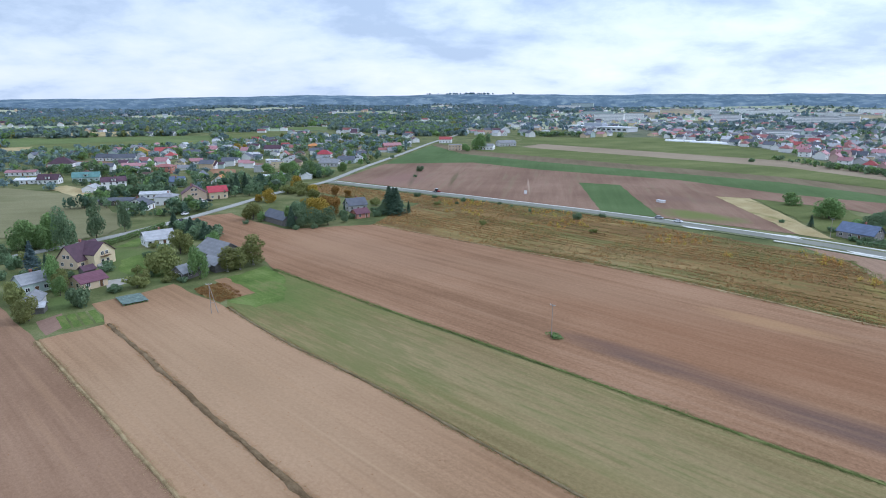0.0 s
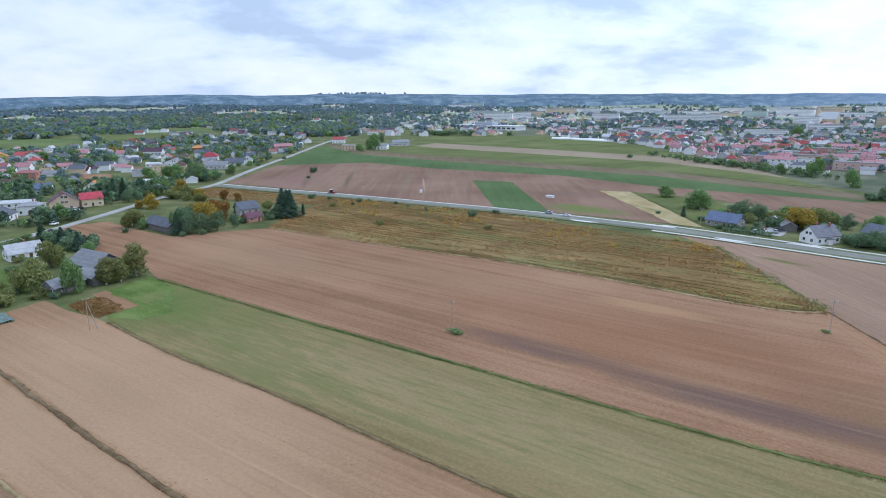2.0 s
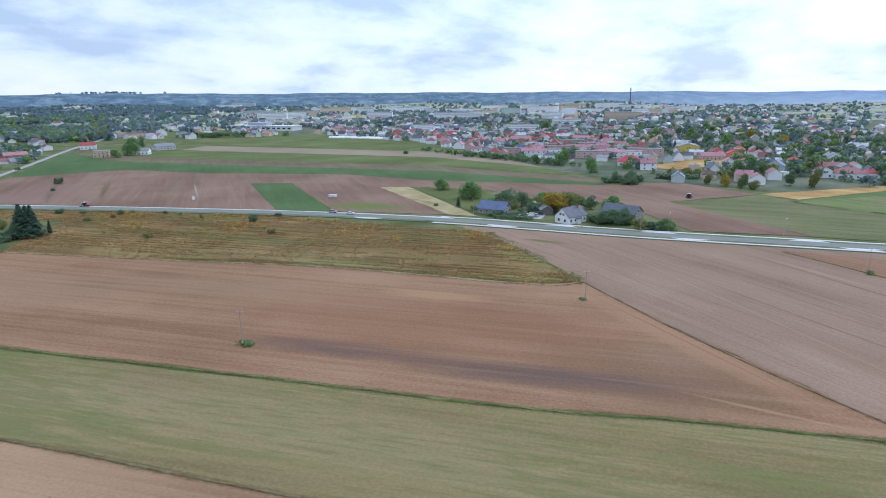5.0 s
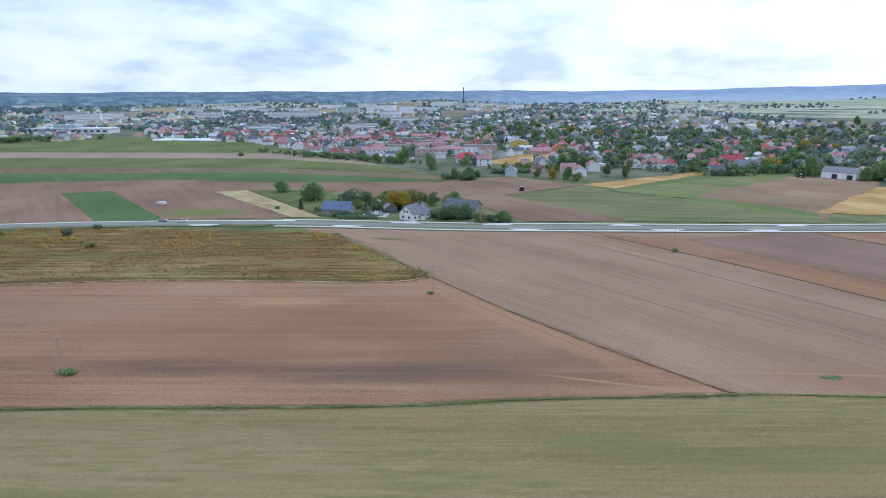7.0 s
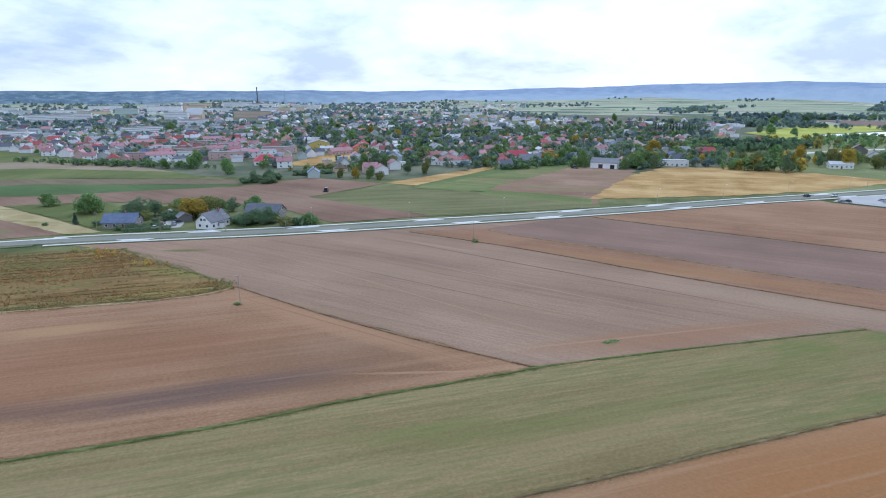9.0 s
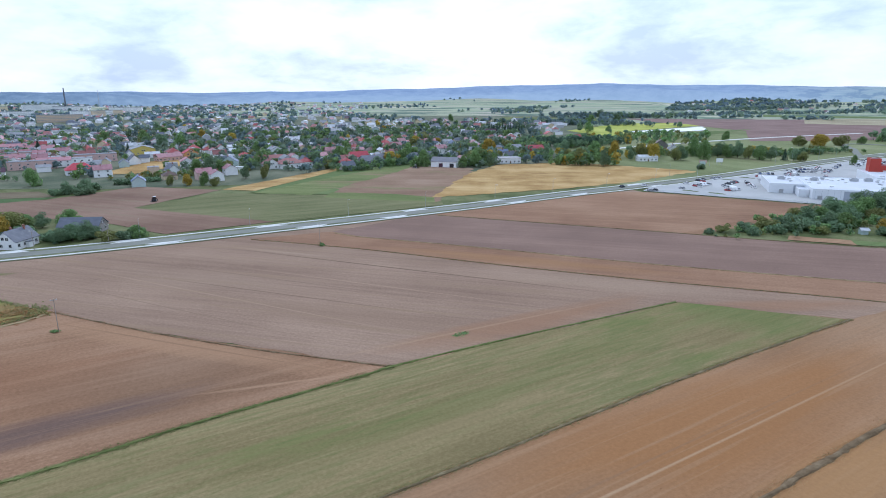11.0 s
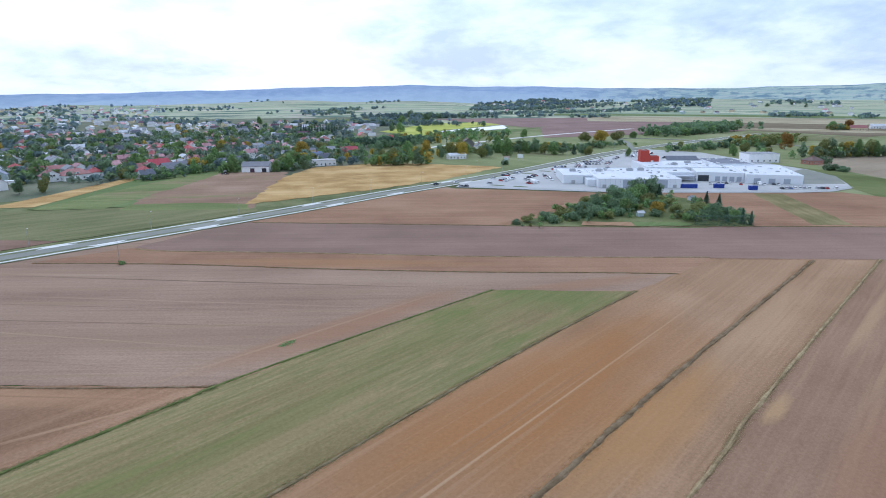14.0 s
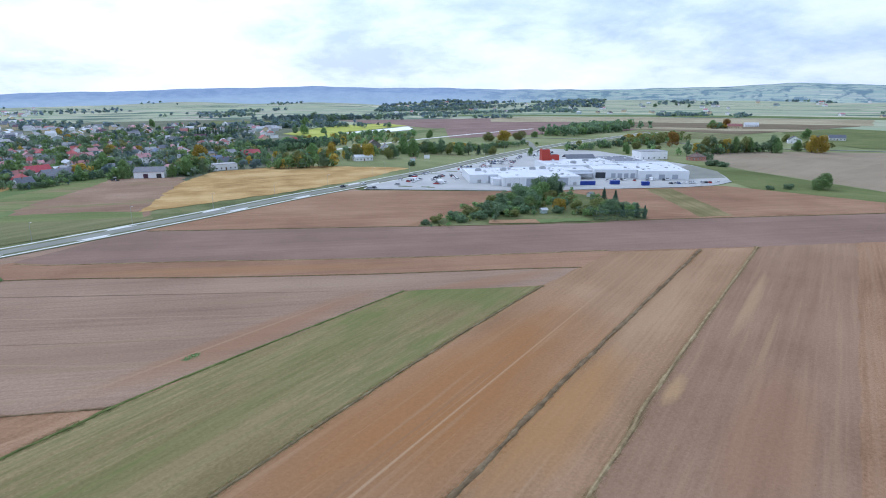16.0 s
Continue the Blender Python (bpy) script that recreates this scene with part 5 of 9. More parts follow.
def street_lamp(h=8.5):
    t = thing("street_lamp", "slim galvanised street lamp beside the road", "street lamp", "street lamps")
    bm = bmesh.new()
    rod(bm, (0, 0, -0.2), (0, 0, h), 0.09, 0.05, 8)
    part("post", bm, STEEL, t)
    bm = bmesh.new()
    rod(bm, (0, 0, h), (1.4, 0, h + 0.3), 0.04)
    part("arm", bm, STEEL, t)
    bm = bmesh.new()
    box(bm, 1.2, 1.9, -0.13, 0.13, h + 0.24, h + 0.38)
    part("lamp_head", bm, FRAME, t)
    return t

# ---- the homesteads nearest the camera ----


def along(x, y, direction):
    """Place and turn of a house whose ridge points in a compass direction (degrees from +x)."""
    return x, y, direction - 90


def wing(t, w, l, eave, ridge, m, wall, roof, windows=()):
    """A cross wing added to a house, with walls and roof of its own."""
    bm = bmesh.new()
    gable_walls(bm, w, l, eave, ridge)
    part("wing_wall", bm, WALLS[wall], t).matrix_basis = m
    bm = bmesh.new()
    gable_roof(bm, w, l, eave, ridge)
    part("wing_roof", bm, ROOFS[roof], t).matrix_basis = m
    for x, z in windows:
        share("window", WINDOW, t, m @ pose(x, -l / 2 - 0.03, z))


put(house("farmhouse", "pale blue two-storey farmhouse with a light grey roof", 6.8, 8.2, 3.6, 6.0, "bluegrey", "grey", storeys=1, per_side=3), *along(-131, 188, 58))
put(house("outbuilding", "low grey outbuilding with patched sheet roof", 5, 7.5, 2.3, 3.7, "grey", "grey", chimneys=0, per_side=2), *along(-121.5, 174, 110))
put(house("shed", "small open-fronted grey shed", 4, 5, 2.0, 2.9, "boards", "pale", chimneys=0, windows=False, category="shed"), *along(-117, 168, 20))
villa = house("family_house", "cream family house with a steep plum tiled roof and balcony", 9.5, 13, 3.2, 8.2, "cream", "plum", per_side=3)
put(villa, *along(-133, 220, 73))
wing(villa, 9.5, 10, 4.8, 8.4, pose(3.2, 2.5, 0, 0, 0, 90), "cream", "plum", [(-1.2, 1.0), (1.2, 1.0), (-1.0, 3.9), (1.0, 3.9)])
bm = bmesh.new()
box(bm, 8.2, 9.3, 0.6, 4.4, 3.3, 3.45)
for i in range(9):
    rod(bm, (9.25, 0.65 + i * 0.46, 3.45), (9.25, 0.65 + i * 0.46, 4.35), 0.03, sides=5)
box(bm, 9.2, 9.3, 0.6, 4.4, 4.35, 4.43)
part("balcony", bm, DOOR_WOOD, villa, "dark timber balcony with a railing")
bm = bmesh.new()
shell(bm, [(8.3, 1.6, 0.05, 1.1, 0.3), (11.0, 1.6, 0.05, 0.3, 0.3)])
part("terrace_steps", bm, CONCRETE, villa, "pale terrace steps")
put(house("garage", "cream garage with a purple-red tiled roof", 8, 8.5, 2.5, 4.5, "cream", "purple", chimneys=0, per_side=2, category="garage"), *along(-115.8, 193, 58))
put(house("summer_house", "small tiled garden shelter", 3.5, 4, 2.0, 3.2, "boards", "plum", chimneys=0, windows=False, category="shelter"), *along(-124, 207, 60))
put(house("cottage", "long cottage with pale grey roof and white walls", 8, 11.5, 2.8, 5.8, "white", "pale", per_side=4), *along(-119.5, 252.5, 40))
put(house("stable", "low weathered board stable", 5.5, 11, 2.5, 4.6, "boards", "grey", chimneys=0, per_side=2, category="barn"), *along(-87, 205, 62))
barn = put(house("barn", "tall weathered timber barn with a grey roof", 11, 15, 4.4, 8.0, "boards", "grey", chimneys=0, windows=False, category="barn"), *along(-83.5, 224, -40))
# unglazed openings: sheets in the dark glass colour paint the shade within
for y in (-5.0, -1.8, 1.4):
    bm = bmesh.new()
    box(bm, -5.62, -5.5, y - 1.2, y + 1.2, 0.2, 3.4, 0)
    for z in (0.2, 1.8, 3.3):
        box(bm, -5.7, -5.62, y - 1.2, y + 1.2, z, z + 0.15, 1)
    part("barn_opening", bm, [GLASS, WOOD_GREY], barn, "boarded barn opening, its shade a dark sheet")
bm = bmesh.new()
box(bm, -1.6, 1.6, 7.5, 7.62, 0, 3.4)
part("barn_door", bm, WOOD_GREY, barn)
put(house("shed", "grey board shed joined to the barn", 6, 9, 2.8, 4.6, "boards", "grey", chimneys=0, windows=False, category="shed"), *along(-81, 213, -40))
put(house("barn", "long low board barn under trees", 8, 20, 2.9, 5.6, "boards", "slate", chimneys=0, per_side=3, windows=False, category="barn"), *along(-79.5, 297, -47))
put(house("cottage", "grey cottage with a slate-coloured roof among trees", 8, 10.5, 3.2, 6.4, "grey", "slate", per_side=3), *along(-47.5, 331, 31))
put(house("shed", "small brick shed with a faded purple roof", 6, 7.5, 2.6, 4.6, "brick", "purple", chimneys=0, per_side=2, category="shed"), *along(-42, 309, 38))
# the three farm buildings by the main road
put(house("farmhouse", "block-built farmhouse with a blue-grey sheet roof", 9.5, 14.5, 2.9, 6.2, "block", "bluegrey", per_side=4), *along(178, 257, -58))
white_house = put(house("farmhouse", "white farmhouse with a grey mansard roof and porch", 8.5, 12.5, 3.4, 7.2, "white", "slate", per_side=4, chimneys=2), *along(196.5, 220, 8))
bm = bmesh.new()
box(bm, 4.2, 5.8, -1.2, 1.2, 0, 2.3)
part("porch", bm, WALLS["white"], white_house)
bm = bmesh.new()
box(bm, 4.2, 6.1, -1.5, 1.5, 2.3, 2.48)
part("porch_roof", bm, ROOFS["slate"], white_house)
put(house("barn", "long barn with a dark sheet roof", 10, 17, 3.2, 6.4, "block", "slate", chimneys=0, per_side=3, category="barn"), *along(225, 215, -72))
put(house("shed", "small shed with a pale sheet roof behind the farm", 5, 7, 2.4, 3.8, "boards", "pale", chimneys=0, windows=False, category="shed"), *along(205, 258, 40))
put(house("shed", "low grey shed between the farmhouses", 6, 8, 2.4, 4.2, "boards", "grey", chimneys=0, windows=False, category="shed"), *along(200, 243, 60))

# trees and shrubs round the near homesteads: kind, x, y, height and spread against the kind's own
for k, x, y, s, wide in (("maple", -97, 207, 1.27, 1.02), ("maple", -103, 235, 1.21, 0.89), ("willow", -82.5, 201, 1.41, 0.87), ("birch", -76, 209.5, 0.93, 1.40), ("birch", -72.5, 212.5, 0.83, 1.30), ("birch", -69.5, 218.5, 1.19, 1.72),
                         ("olive_bush", -99, 191, 1.63, 1.74), ("olive_bush", -100, 197, 1.47, 1.30), ("bush", -104, 187, 0.92, 1.14), ("bush", -108, 173, 2.30, 1.70), ("maple", -114.5, 161, 0.87, 0.76), ("maple", -128, 175, 0.87, 0.68),
                         ("willow", -124.5, 189, 1.41, 0.76), ("maple", -121.5, 188, 0.92, 0.47), ("willow", -119, 183, 0.80, 0.54), ("bush", -154, 214, 1.84, 1.48), ("bush", -150, 219, 1.23, 1.14), ("blue", -146, 211.5, 1.08, 1.16),
                         ("thuja", -142, 213, 0.90, 1.09), ("oak", -169, 243, 1.27, 1.14), ("oak", -160, 245, 1.47, 1.06), ("ash", -151, 240, 1.32, 0.79), ("oak", -165, 252, 1.27, 0.98), ("ash", -150.5, 262, 1.21, 0.68),
                         ("ash", -145, 275.5, 1.09, 0.50), ("bush", -138, 232, 1.23, 1.14), ("spruce", -126, 284, 0.65, 0.88), ("bush", -120, 278, 1.99, 2.05), ("spruce", -113, 271, 0.65, 1.00), ("bush", -109, 266, 1.84, 1.82),
                         ("spruce", -103, 261, 0.61, 0.94), ("bush", -117, 275, 1.84, 1.82), ("bush", -107, 262, 1.84, 1.59), ("maple", -95, 304, 1.10, 1.10), ("bush", -119, 211, 1.04, 1.32), ("bush", -123, 218, 0.80, 0.91),
                         ("olive_bush", -107, 208, 0.98, 0.87), ("bush", -101, 204, 0.98, 1.02), ("olive_bush", -109, 224, 0.98, 1.09), ("bush", -114, 231, 0.80, 0.91), ("bush", -112, 240, 1.23, 1.36), ("olive_bush", -118, 245, 0.98, 1.09),
                         ("olive_bush", -90, 201, 1.11, 1.09), ("bush", -87, 197, 0.74, 0.91), ("olive_bush", -92, 197, 0.82, 0.87), ("bush", -112, 183, 0.86, 0.91), ("bush", -117, 197, 0.92, 0.91), ("maple", -89, 230, 0.69, 0.51),
                         ("willow", -92, 240, 0.98, 0.76), ("bush", -141, 200, 1.23, 1.14), ("olive_bush", -137, 178, 1.63, 1.30), ("bush", -150, 200, 1.23, 1.14), ("olive_bush", -158, 225, 1.31, 1.30), ("bush", -163, 222, 1.53, 1.36),
                         ("bush", -172, 232, 1.84, 1.82), ("bush", -128, 204, 0.77, 0.68)):
    plant(k, x, y, s, wide)
for k, x, y, s in (("spruce", -71, 284, 0.85), ("ash", -66, 286, 0.72), ("ash", -60, 286, 0.7), ("ash", -55, 290, 0.68), ("poplar", -74, 290, 0.7), ("golden", -63, 303, 1.3), ("golden", -68, 310, 1.15), ("golden", -59, 299, 0.9), ("ash", -72, 296, 0.8), ("russet", -56, 312, 1.0),
                   ("russet", -62, 322, 0.95), ("ash", -70, 303, 0.75), ("golden", -101, 356, 0.9), ("golden", -108, 358, 0.5), ("golden", -82, 388, 0.7), ("maple", -88, 380, 0.7), ("maple", -78, 368, 0.75), ("russet", -66, 378, 0.6), ("russet", -58, 372, 0.5), ("bush", -51, 312, 1.2), ("bush", -46, 306, 1.0),
                   ("ash", -31, 316, 0.5), ("thuja", -18, 320, 1.0), ("bush", -34, 312, 1.2), ("olive_bush", -32, 328, 1.2), ("maple", -38, 344, 0.55), ("bush", -36, 320, 1.3), ("thuja", -53, 330, 0.8), ("bush", -50, 340, 1.2), ("willow", -90, 300, 0.6), ("bush", -95, 293, 0.8),
                   ("ash", -48, 296, 0.35), ("bush", -60, 282, 0.9), ("bush", -68, 280, 0.8), ("spruce", -130, 388, 1.1), ("spruce", -126, 393, 1.05), ("spruce", -136, 396, 0.9), ("ash", -120, 380, 0.6), ("ash", -116, 384, 0.55), ("maple", -112, 392, 0.6)):
    plant(k, x, y, s)
for k, x, y, s in (("oak", 194, 339, 0.62), ("oak", 191, 300, 0.95), ("thuja", 171, 281, 0.75), ("bush", 163, 291, 0.5), ("bush", 174, 270, 0.8), ("ash", 197, 272, 0.6), ("ash", 202, 266, 0.55), ("oak", 212, 262, 0.65), ("maple", 206, 258, 0.65),
                   ("golden", 206, 244, 1.0), ("maple", 216, 246, 1.0), ("maple", 222, 250, 0.85), ("oak", 238, 236, 0.6), ("ash", 228, 240, 0.45), ("bush", 203, 232, 1.3), ("bush", 207, 215, 1.4), ("bush", 213, 210, 1.5), ("ash", 205, 208, 0.42), ("ash", 211, 202, 0.4), ("bush", 217, 203, 1.2),
                   ("bush", 175, 248, 0.9), ("bush", 179, 245, 0.8), ("bush", 183, 241, 1.0), ("bush", 172, 252, 0.7), ("olive_bush", 212, 191, 1.4), ("bush", 216, 187, 1.3), ("oak", 220, 183, 0.48), ("bush", 223, 186, 1.3), ("ash", 209, 206, 0.5), ("ash", 214, 202, 0.5), ("bush", 206, 211, 1.5), ("ash", 190, 268, 0.55), ("oak", 186, 270, 0.5), ("oak", 233, 226, 0.45), ("bush", 199, 250, 1.5), ("bush", 213, 234, 1.5), ("bush", 201, 226, 1.2), ("maple", 193, 262, 0.5), ("bush", 190, 250, 0.9), ("oak", 222, 262, 0.55), ("oak", 230, 250, 0.5),
                   ("ash", 320, 300, 0.55), ("ash", 312, 306, 0.5), ("bush", 305, 308, 1.4), ("bush", 327, 300, 1.5)):
    plant(k, x, y, s * 1.15, s * 1.45)
# lone shrubs and weeds in the fields
plant("weeds", 27.9, 147.8, 0.75, 1.5, "dark green weeds round the foot of a pole")
plant("weeds", 123, 130.5, 0.5, 0.9, "low weeds round the foot of a pole")
plant("weeds", 223.5, 101.5, 1.0, 1.1, "dark weeds round the foot of a pole")
plant("bush", 282, 566, 1.4, label="lone round bush on the meadow edge")
plant("bush", 333, 522, 1.2, label="lone round bush on the meadow edge")

# bushes along the road before the old orchard and in the gullies
for k, x, y, s, wide in (("bush", -15, 374, 1.01, 1.20), ("bush", -5, 369, 0.72, 0.89), ("bush", 8, 346, 0.67, 0.55), ("bush", 12, 355, 0.96, 0.85), ("bush", 17, 352, 0.95, 0.51), ("bush", 32, 343, 0.75, 0.55),
                         ("bush", 38, 337, 0.51, 0.49), ("bush", 46, 322, 0.70, 0.42), ("bush", 67, 301, 1.27, 1.24), ("bush", 80, 306, 0.82, 0.92), ("olive_bush", -3, 344, 0.87, 1.05), ("olive_bush", 19, 288, 0.87, 0.89),
                         ("olive_bush", 67, 269, 0.84, 0.86), ("bush", -18, 504, 1.73, 1.53), ("bush", -21, 469, 0.71, 0.75), ("oak", 41, 710, 1.82, 1.69), ("oak", 26, 689, 0.83, 0.91), ("ash", 58, 798, 1.05, 0.80)):
    plant(k, x, y, s, wide)
# a dense group of tall conifers by the cottage
for x, y, s in ((-28, 318, 1.2), (-24, 316, 1.15), (-26, 321, 1.1)):
    plant("spruce", x, y, s, s * 1.4)

# leafy trees round the village junction
for k, x, y, s, wide in (("oak", -100, 469, 1.30, 1.21), ("ash", -96, 469, 0.86, 0.81), ("golden", -97, 408, 1.05, 0.87), ("oak", -122, 487, 0.97, 1.21), ("maple", -91, 393, 0.92, 1.08), ("oak", -111, 424, 1.02, 0.53),
                         ("oak", -124, 516, 0.82, 0.95), ("ash", -103, 464, 0.85, 0.67), ("ash", -88, 476, 0.58, 0.82), ("oak", -82, 506, 0.79, 0.77), ("ash", -111, 436, 0.54, 0.76), ("oak", -111, 401, 0.65, 0.75),
                         ("maple", -98, 387, 0.73, 1.07), ("oak", -89, 598, 0.93, 0.72), ("ash", -128, 562, 0.69, 0.97), ("ash", -63, 598, 0.71, 0.41), ("oak", -140, 497, 0.80, 0.93)):
    plant(k, x, y, s, wide)
# hedge beside the lawn
def hedge(name, points, width, tall, leaf, label, seed=3):
    """A clipped hedge: a dense box of leaf clumps along a line, over a core."""
    rnd = np.random.RandomState(seed)
    line = smooth_line(points, 1.0)
    t = thing(name, label, "hedge")
    k = int(len(line) * 60)
    i = rnd.randint(0, len(line), k)
    off = rnd.uniform(-1, 1, k)
    up = rnd.uniform(0.02, 1, k)
    face = rnd.randint(0, 3, k)
    off = np.where(face == 0, np.sign(off), off) * (0.92 + 0.12 * rnd.uniform(size=k)) * width / 2
    up = np.where(face == 1, 1.0, up) * tall * rnd.uniform(0.93, 1.04, k)
    d = np.gradient(line, axis=0)
    d /= np.linalg.norm(d, axis=1)[:, None]
    c = line[i] + np.stack([-d[i, 1], d[i, 0]], 1) * off[:, None] + rnd.normal(size=(k, 2)) * 0.3
    c = np.concatenate([c, up[:, None]], 1)
    nrm = rnd.normal(size=(k, 3)) + np.array([0, 0, 0.8])
    v, f = quads_at(c, nrm / np.linalg.norm(nrm, axis=1)[:, None], rnd.uniform(0.18, 0.38, k), rnd)
    mesh_object("leaves", v, f, leaf).parent = t
    bm = bmesh.new()
    for a, b in zip(line[::4], line[4::4]):
        rod(bm, (a[0], a[1], 0), (a[0], a[1], tall * 0.7), 0.05, 0.02, 5)
        rod(bm, (a[0], a[1], tall * 0.5), (b[0], b[1], tall * 0.6), 0.06, 0.05, 5)
    part("stems", bm, BARK, t)
    return t


hedge("hedge", [(-139, 250), (-136, 268), (-132, 287)], 1.6, 2.0, LEAF_GREEN, "long clipped green hedge beside the lawn")
hedge("hedge", [(170, 246), (177, 239), (184, 233)], 1.8, 1.6, LEAF_DARK, "dark hedge along the farm's front", 5)
hedge("hedge", [(269, -135), (267, -148), (267, -160)], 5.0, 4.6, NEEDLES, "tall dark evergreen hedge at the garden's edge", 6)

# garden surfaces
field([(-135, 246), (-131, 284), (-121, 262), (-126, 247)], BRIGHT_LAWN, "bright clipped lawn beside the hedge", 0.4, solid=False, level=0.023)
field([(-122, 226), (-118, 236), (-100, 222), (-92, 205), (-104, 204), (-114, 210)], BRIGHT_LAWN, "garden lawn between houses", 1.2, solid=False, level=0.026)
field([(-114, 199), (-107, 203), (-105, 196), (-108, 190)], GRAVEL, "pale paved yard beside the garage", 0.4, solid=False, level=0.029)
field([(-112, 160), (-109, 167), (-102, 156), (-103, 150)], SOIL_DARK, "dug garden soil beside the sheds", 0.6, solid=False, level=0.032)
for k in range(5):
    a, b = -109 + k * 2.1, 164 + k * 1.6
    field([(a, b), (a + 1.5, b + 1.3), (a + 9.5, b - 8.6), (a + 8.0, b - 10)], BRIGHT_LAWN, "long green bed of the vegetable plot", 0.15, 2.0, solid=False, level=0.035)
field([(-80, 189), (-74, 197), (-65, 187), (-62, 182), (-67, 176), (-74, 182)], ROUGH_GRASS, "patch of rust-brown weeds by the strutted pole", 0.8, 2.0, solid=False, level=0.106)
field([(-77, 199), (-74, 202), (-59, 185), (-63, 181)], SOIL_TAN, "bare pale patch of soil", 0.5, 3.0, solid=False, level=0.109)
field([(-70, 206), (-65, 217), (-55, 204), (-48, 178), (-55, 171), (-65, 177), (-62, 181), (-58, 184), (-74, 202)], BRIGHT_LAWN, "bright green grass plot below the barns", 1.0, 3.0, solid=False, level=0.112)
field([(182, 240), (196, 250), (200, 243), (188, 232)], LOT, "gravel yard before the farm", 0.8, solid=False, level=0.115)
# netted berry cage at the field's end
NET = plain("blue_green_netting", (0.14, 0.19, 0.17), 0.9, 0, 0.4, 0.8, 5)
cage = thing("berry_cage", "low berry bed under blue-green netting on posts", "berry cage")
cage.matrix_basis = pose(-94.5, 178.3, 0.1, 0, 0, -50) @ Matrix.Diagonal((0.92, 0.98, 0.5, 1))
bm = bmesh.new()
rnd = random.Random(4)
grid = [[bm.verts.new((-5 + 10 * i / 20, -3.6 + 7.2 * j / 12, 1.05 + 0.22 * math.sin(i * 1.6) * math.cos(j * 1.3) + rnd.uniform(-0.08, 0.08))) for j in range(13)] for i in range(21)]
for i in range(20):
    for j in range(12):
        bm.faces.new((grid[i][j], grid[i + 1][j], grid[i + 1][j + 1], grid[i][j + 1]))
part("net", bm, NET, cage)
for x in (-5, -1.7, 1.7, 5):
    for y in (-3.6, 0, 3.6):
        bm = bmesh.new()
        rod(bm, (x, y, -0.1), (x, y, 1.25), 0.05)
        part("post", bm, POLE_WOOD, cage)
bm = bmesh.new()
for i in range(8):
    box(bm, -4.9, 4.9, -3.4 + i * 0.92, -3.0 + i * 0.92, 0, 0.55)
part("berry_rows", bm, LEAF_GREEN, cage)

# poles
def set_pole(x, y, turn=-45, **kw):
    p = power_pole(**kw)
    p.matrix_basis = pose(x, y, 0, 0, 0, turn)
    return tagged(p, group="power poles")


set_pole(-66, 166.3, 20, strut=True, label="wooden power pole with a slanting strut")
for x, y in ((27.5, 147.2), (123.2, 130), (223.5, 101.8)):
    set_pole(x, y)
for x, y in ((173, 225.5), (190.5, 206), (207, 186.5), (166, 258)):
    set_pole(x, y, h=8.5, label="slender pole beside the main road")
for i in range(9):
    k = 95 + i * 11
    if k < len(main_line):
        q = beside(main_line, 9.4)[k]
        lamp = street_lamp()
        lamp.matrix_basis = pose(q[0], q[1], 0, 0, 0, -135)

# vehicles near by
def park(t, x, y, turn, z=0.0):
    t.matrix_basis = pose(x, y, z, 0, 0, turn)
    return t


park(tractor("red", "red tractor harrowing a brown field"), 300.2, 236, 20, 0.1)
park(tractor("red", "red tractor at work beyond the road"), -3.5, 389.5, -35, 0.1)
park(tractor("dark", "dark tractor on the light field"), 478, 132, 100, 0.1)
CARS = [car(p, l) for p, l in (("white", "white passenger car parked outdoors"), ("silver", "silver passenger car parked outdoors"), ("dark", "black passenger car parked outdoors"), ("blue", "dark blue passenger car parked outdoors"), ("red", "red passenger car parked outdoors"))]
CARS.append(van("white", "white delivery van with dark windscreen"))


def park_copy(i, x, y, turn, z=0.1, label=""):
    return tagged(copy_thing(CARS[i], pose(x, y, z, 0, 0, turn)), label, "", "cars")


for i, x, y, a in ((0, 186, 240, 30), (1, 190, 238, 60), (2, 194, 241, -20), (0, 181, 239, 10), (4, 188, 244, 90)):
    park_copy(i, x, y, a, 0.35)
for i, x, y, a in ((0, -139, 355, 30), (2, -137, 358, 30), (1, -141, 352, 30), (2, -128, 298, 75), (0, -134, 316, 60), (2, -143, 322, 10)):
    park_copy(i, x, y, a, 0.4)
for i, x, y, a, z in ((1, 107, 300, -40, 0.45), (0, 113, 291, -40, 0.45), (2, 406, -24, -45, 0.45), (0, 414, -38, 135, 0.45), (1, 396, -40, -45, 0.2)):
    park_copy(i, x, y, a, z)

# small site hut and white frame on the fields beyond the road
put(house("field_hut", "small white site cabin on a brown plot", 2.6, 4.5, 0.7, 0.9, "white", "white", style="flat", chimneys=0, windows=False, category="cabin"), 125, 350, 35)
frame_thing = thing("advert_frame", "white roadside hoarding frame standing in a field", "hoarding")
frame_thing.matrix_basis = pose(51, 378, 0, 0, 0, 20) @ Matrix.Diagonal((0.6, 1, 0.75, 1))
for x in (-1.6, 1.6):
    bm = bmesh.new()
    rod(bm, (x, 0, -0.2), (x, 0, 4.2), 0.08)
    part("post", bm, STEEL, frame_thing)
bm = bmesh.new()
box(bm, -1.7, 1.7, -0.06, 0.06, 1.2, 4.2)
part("board", bm, FRAME, frame_thing)

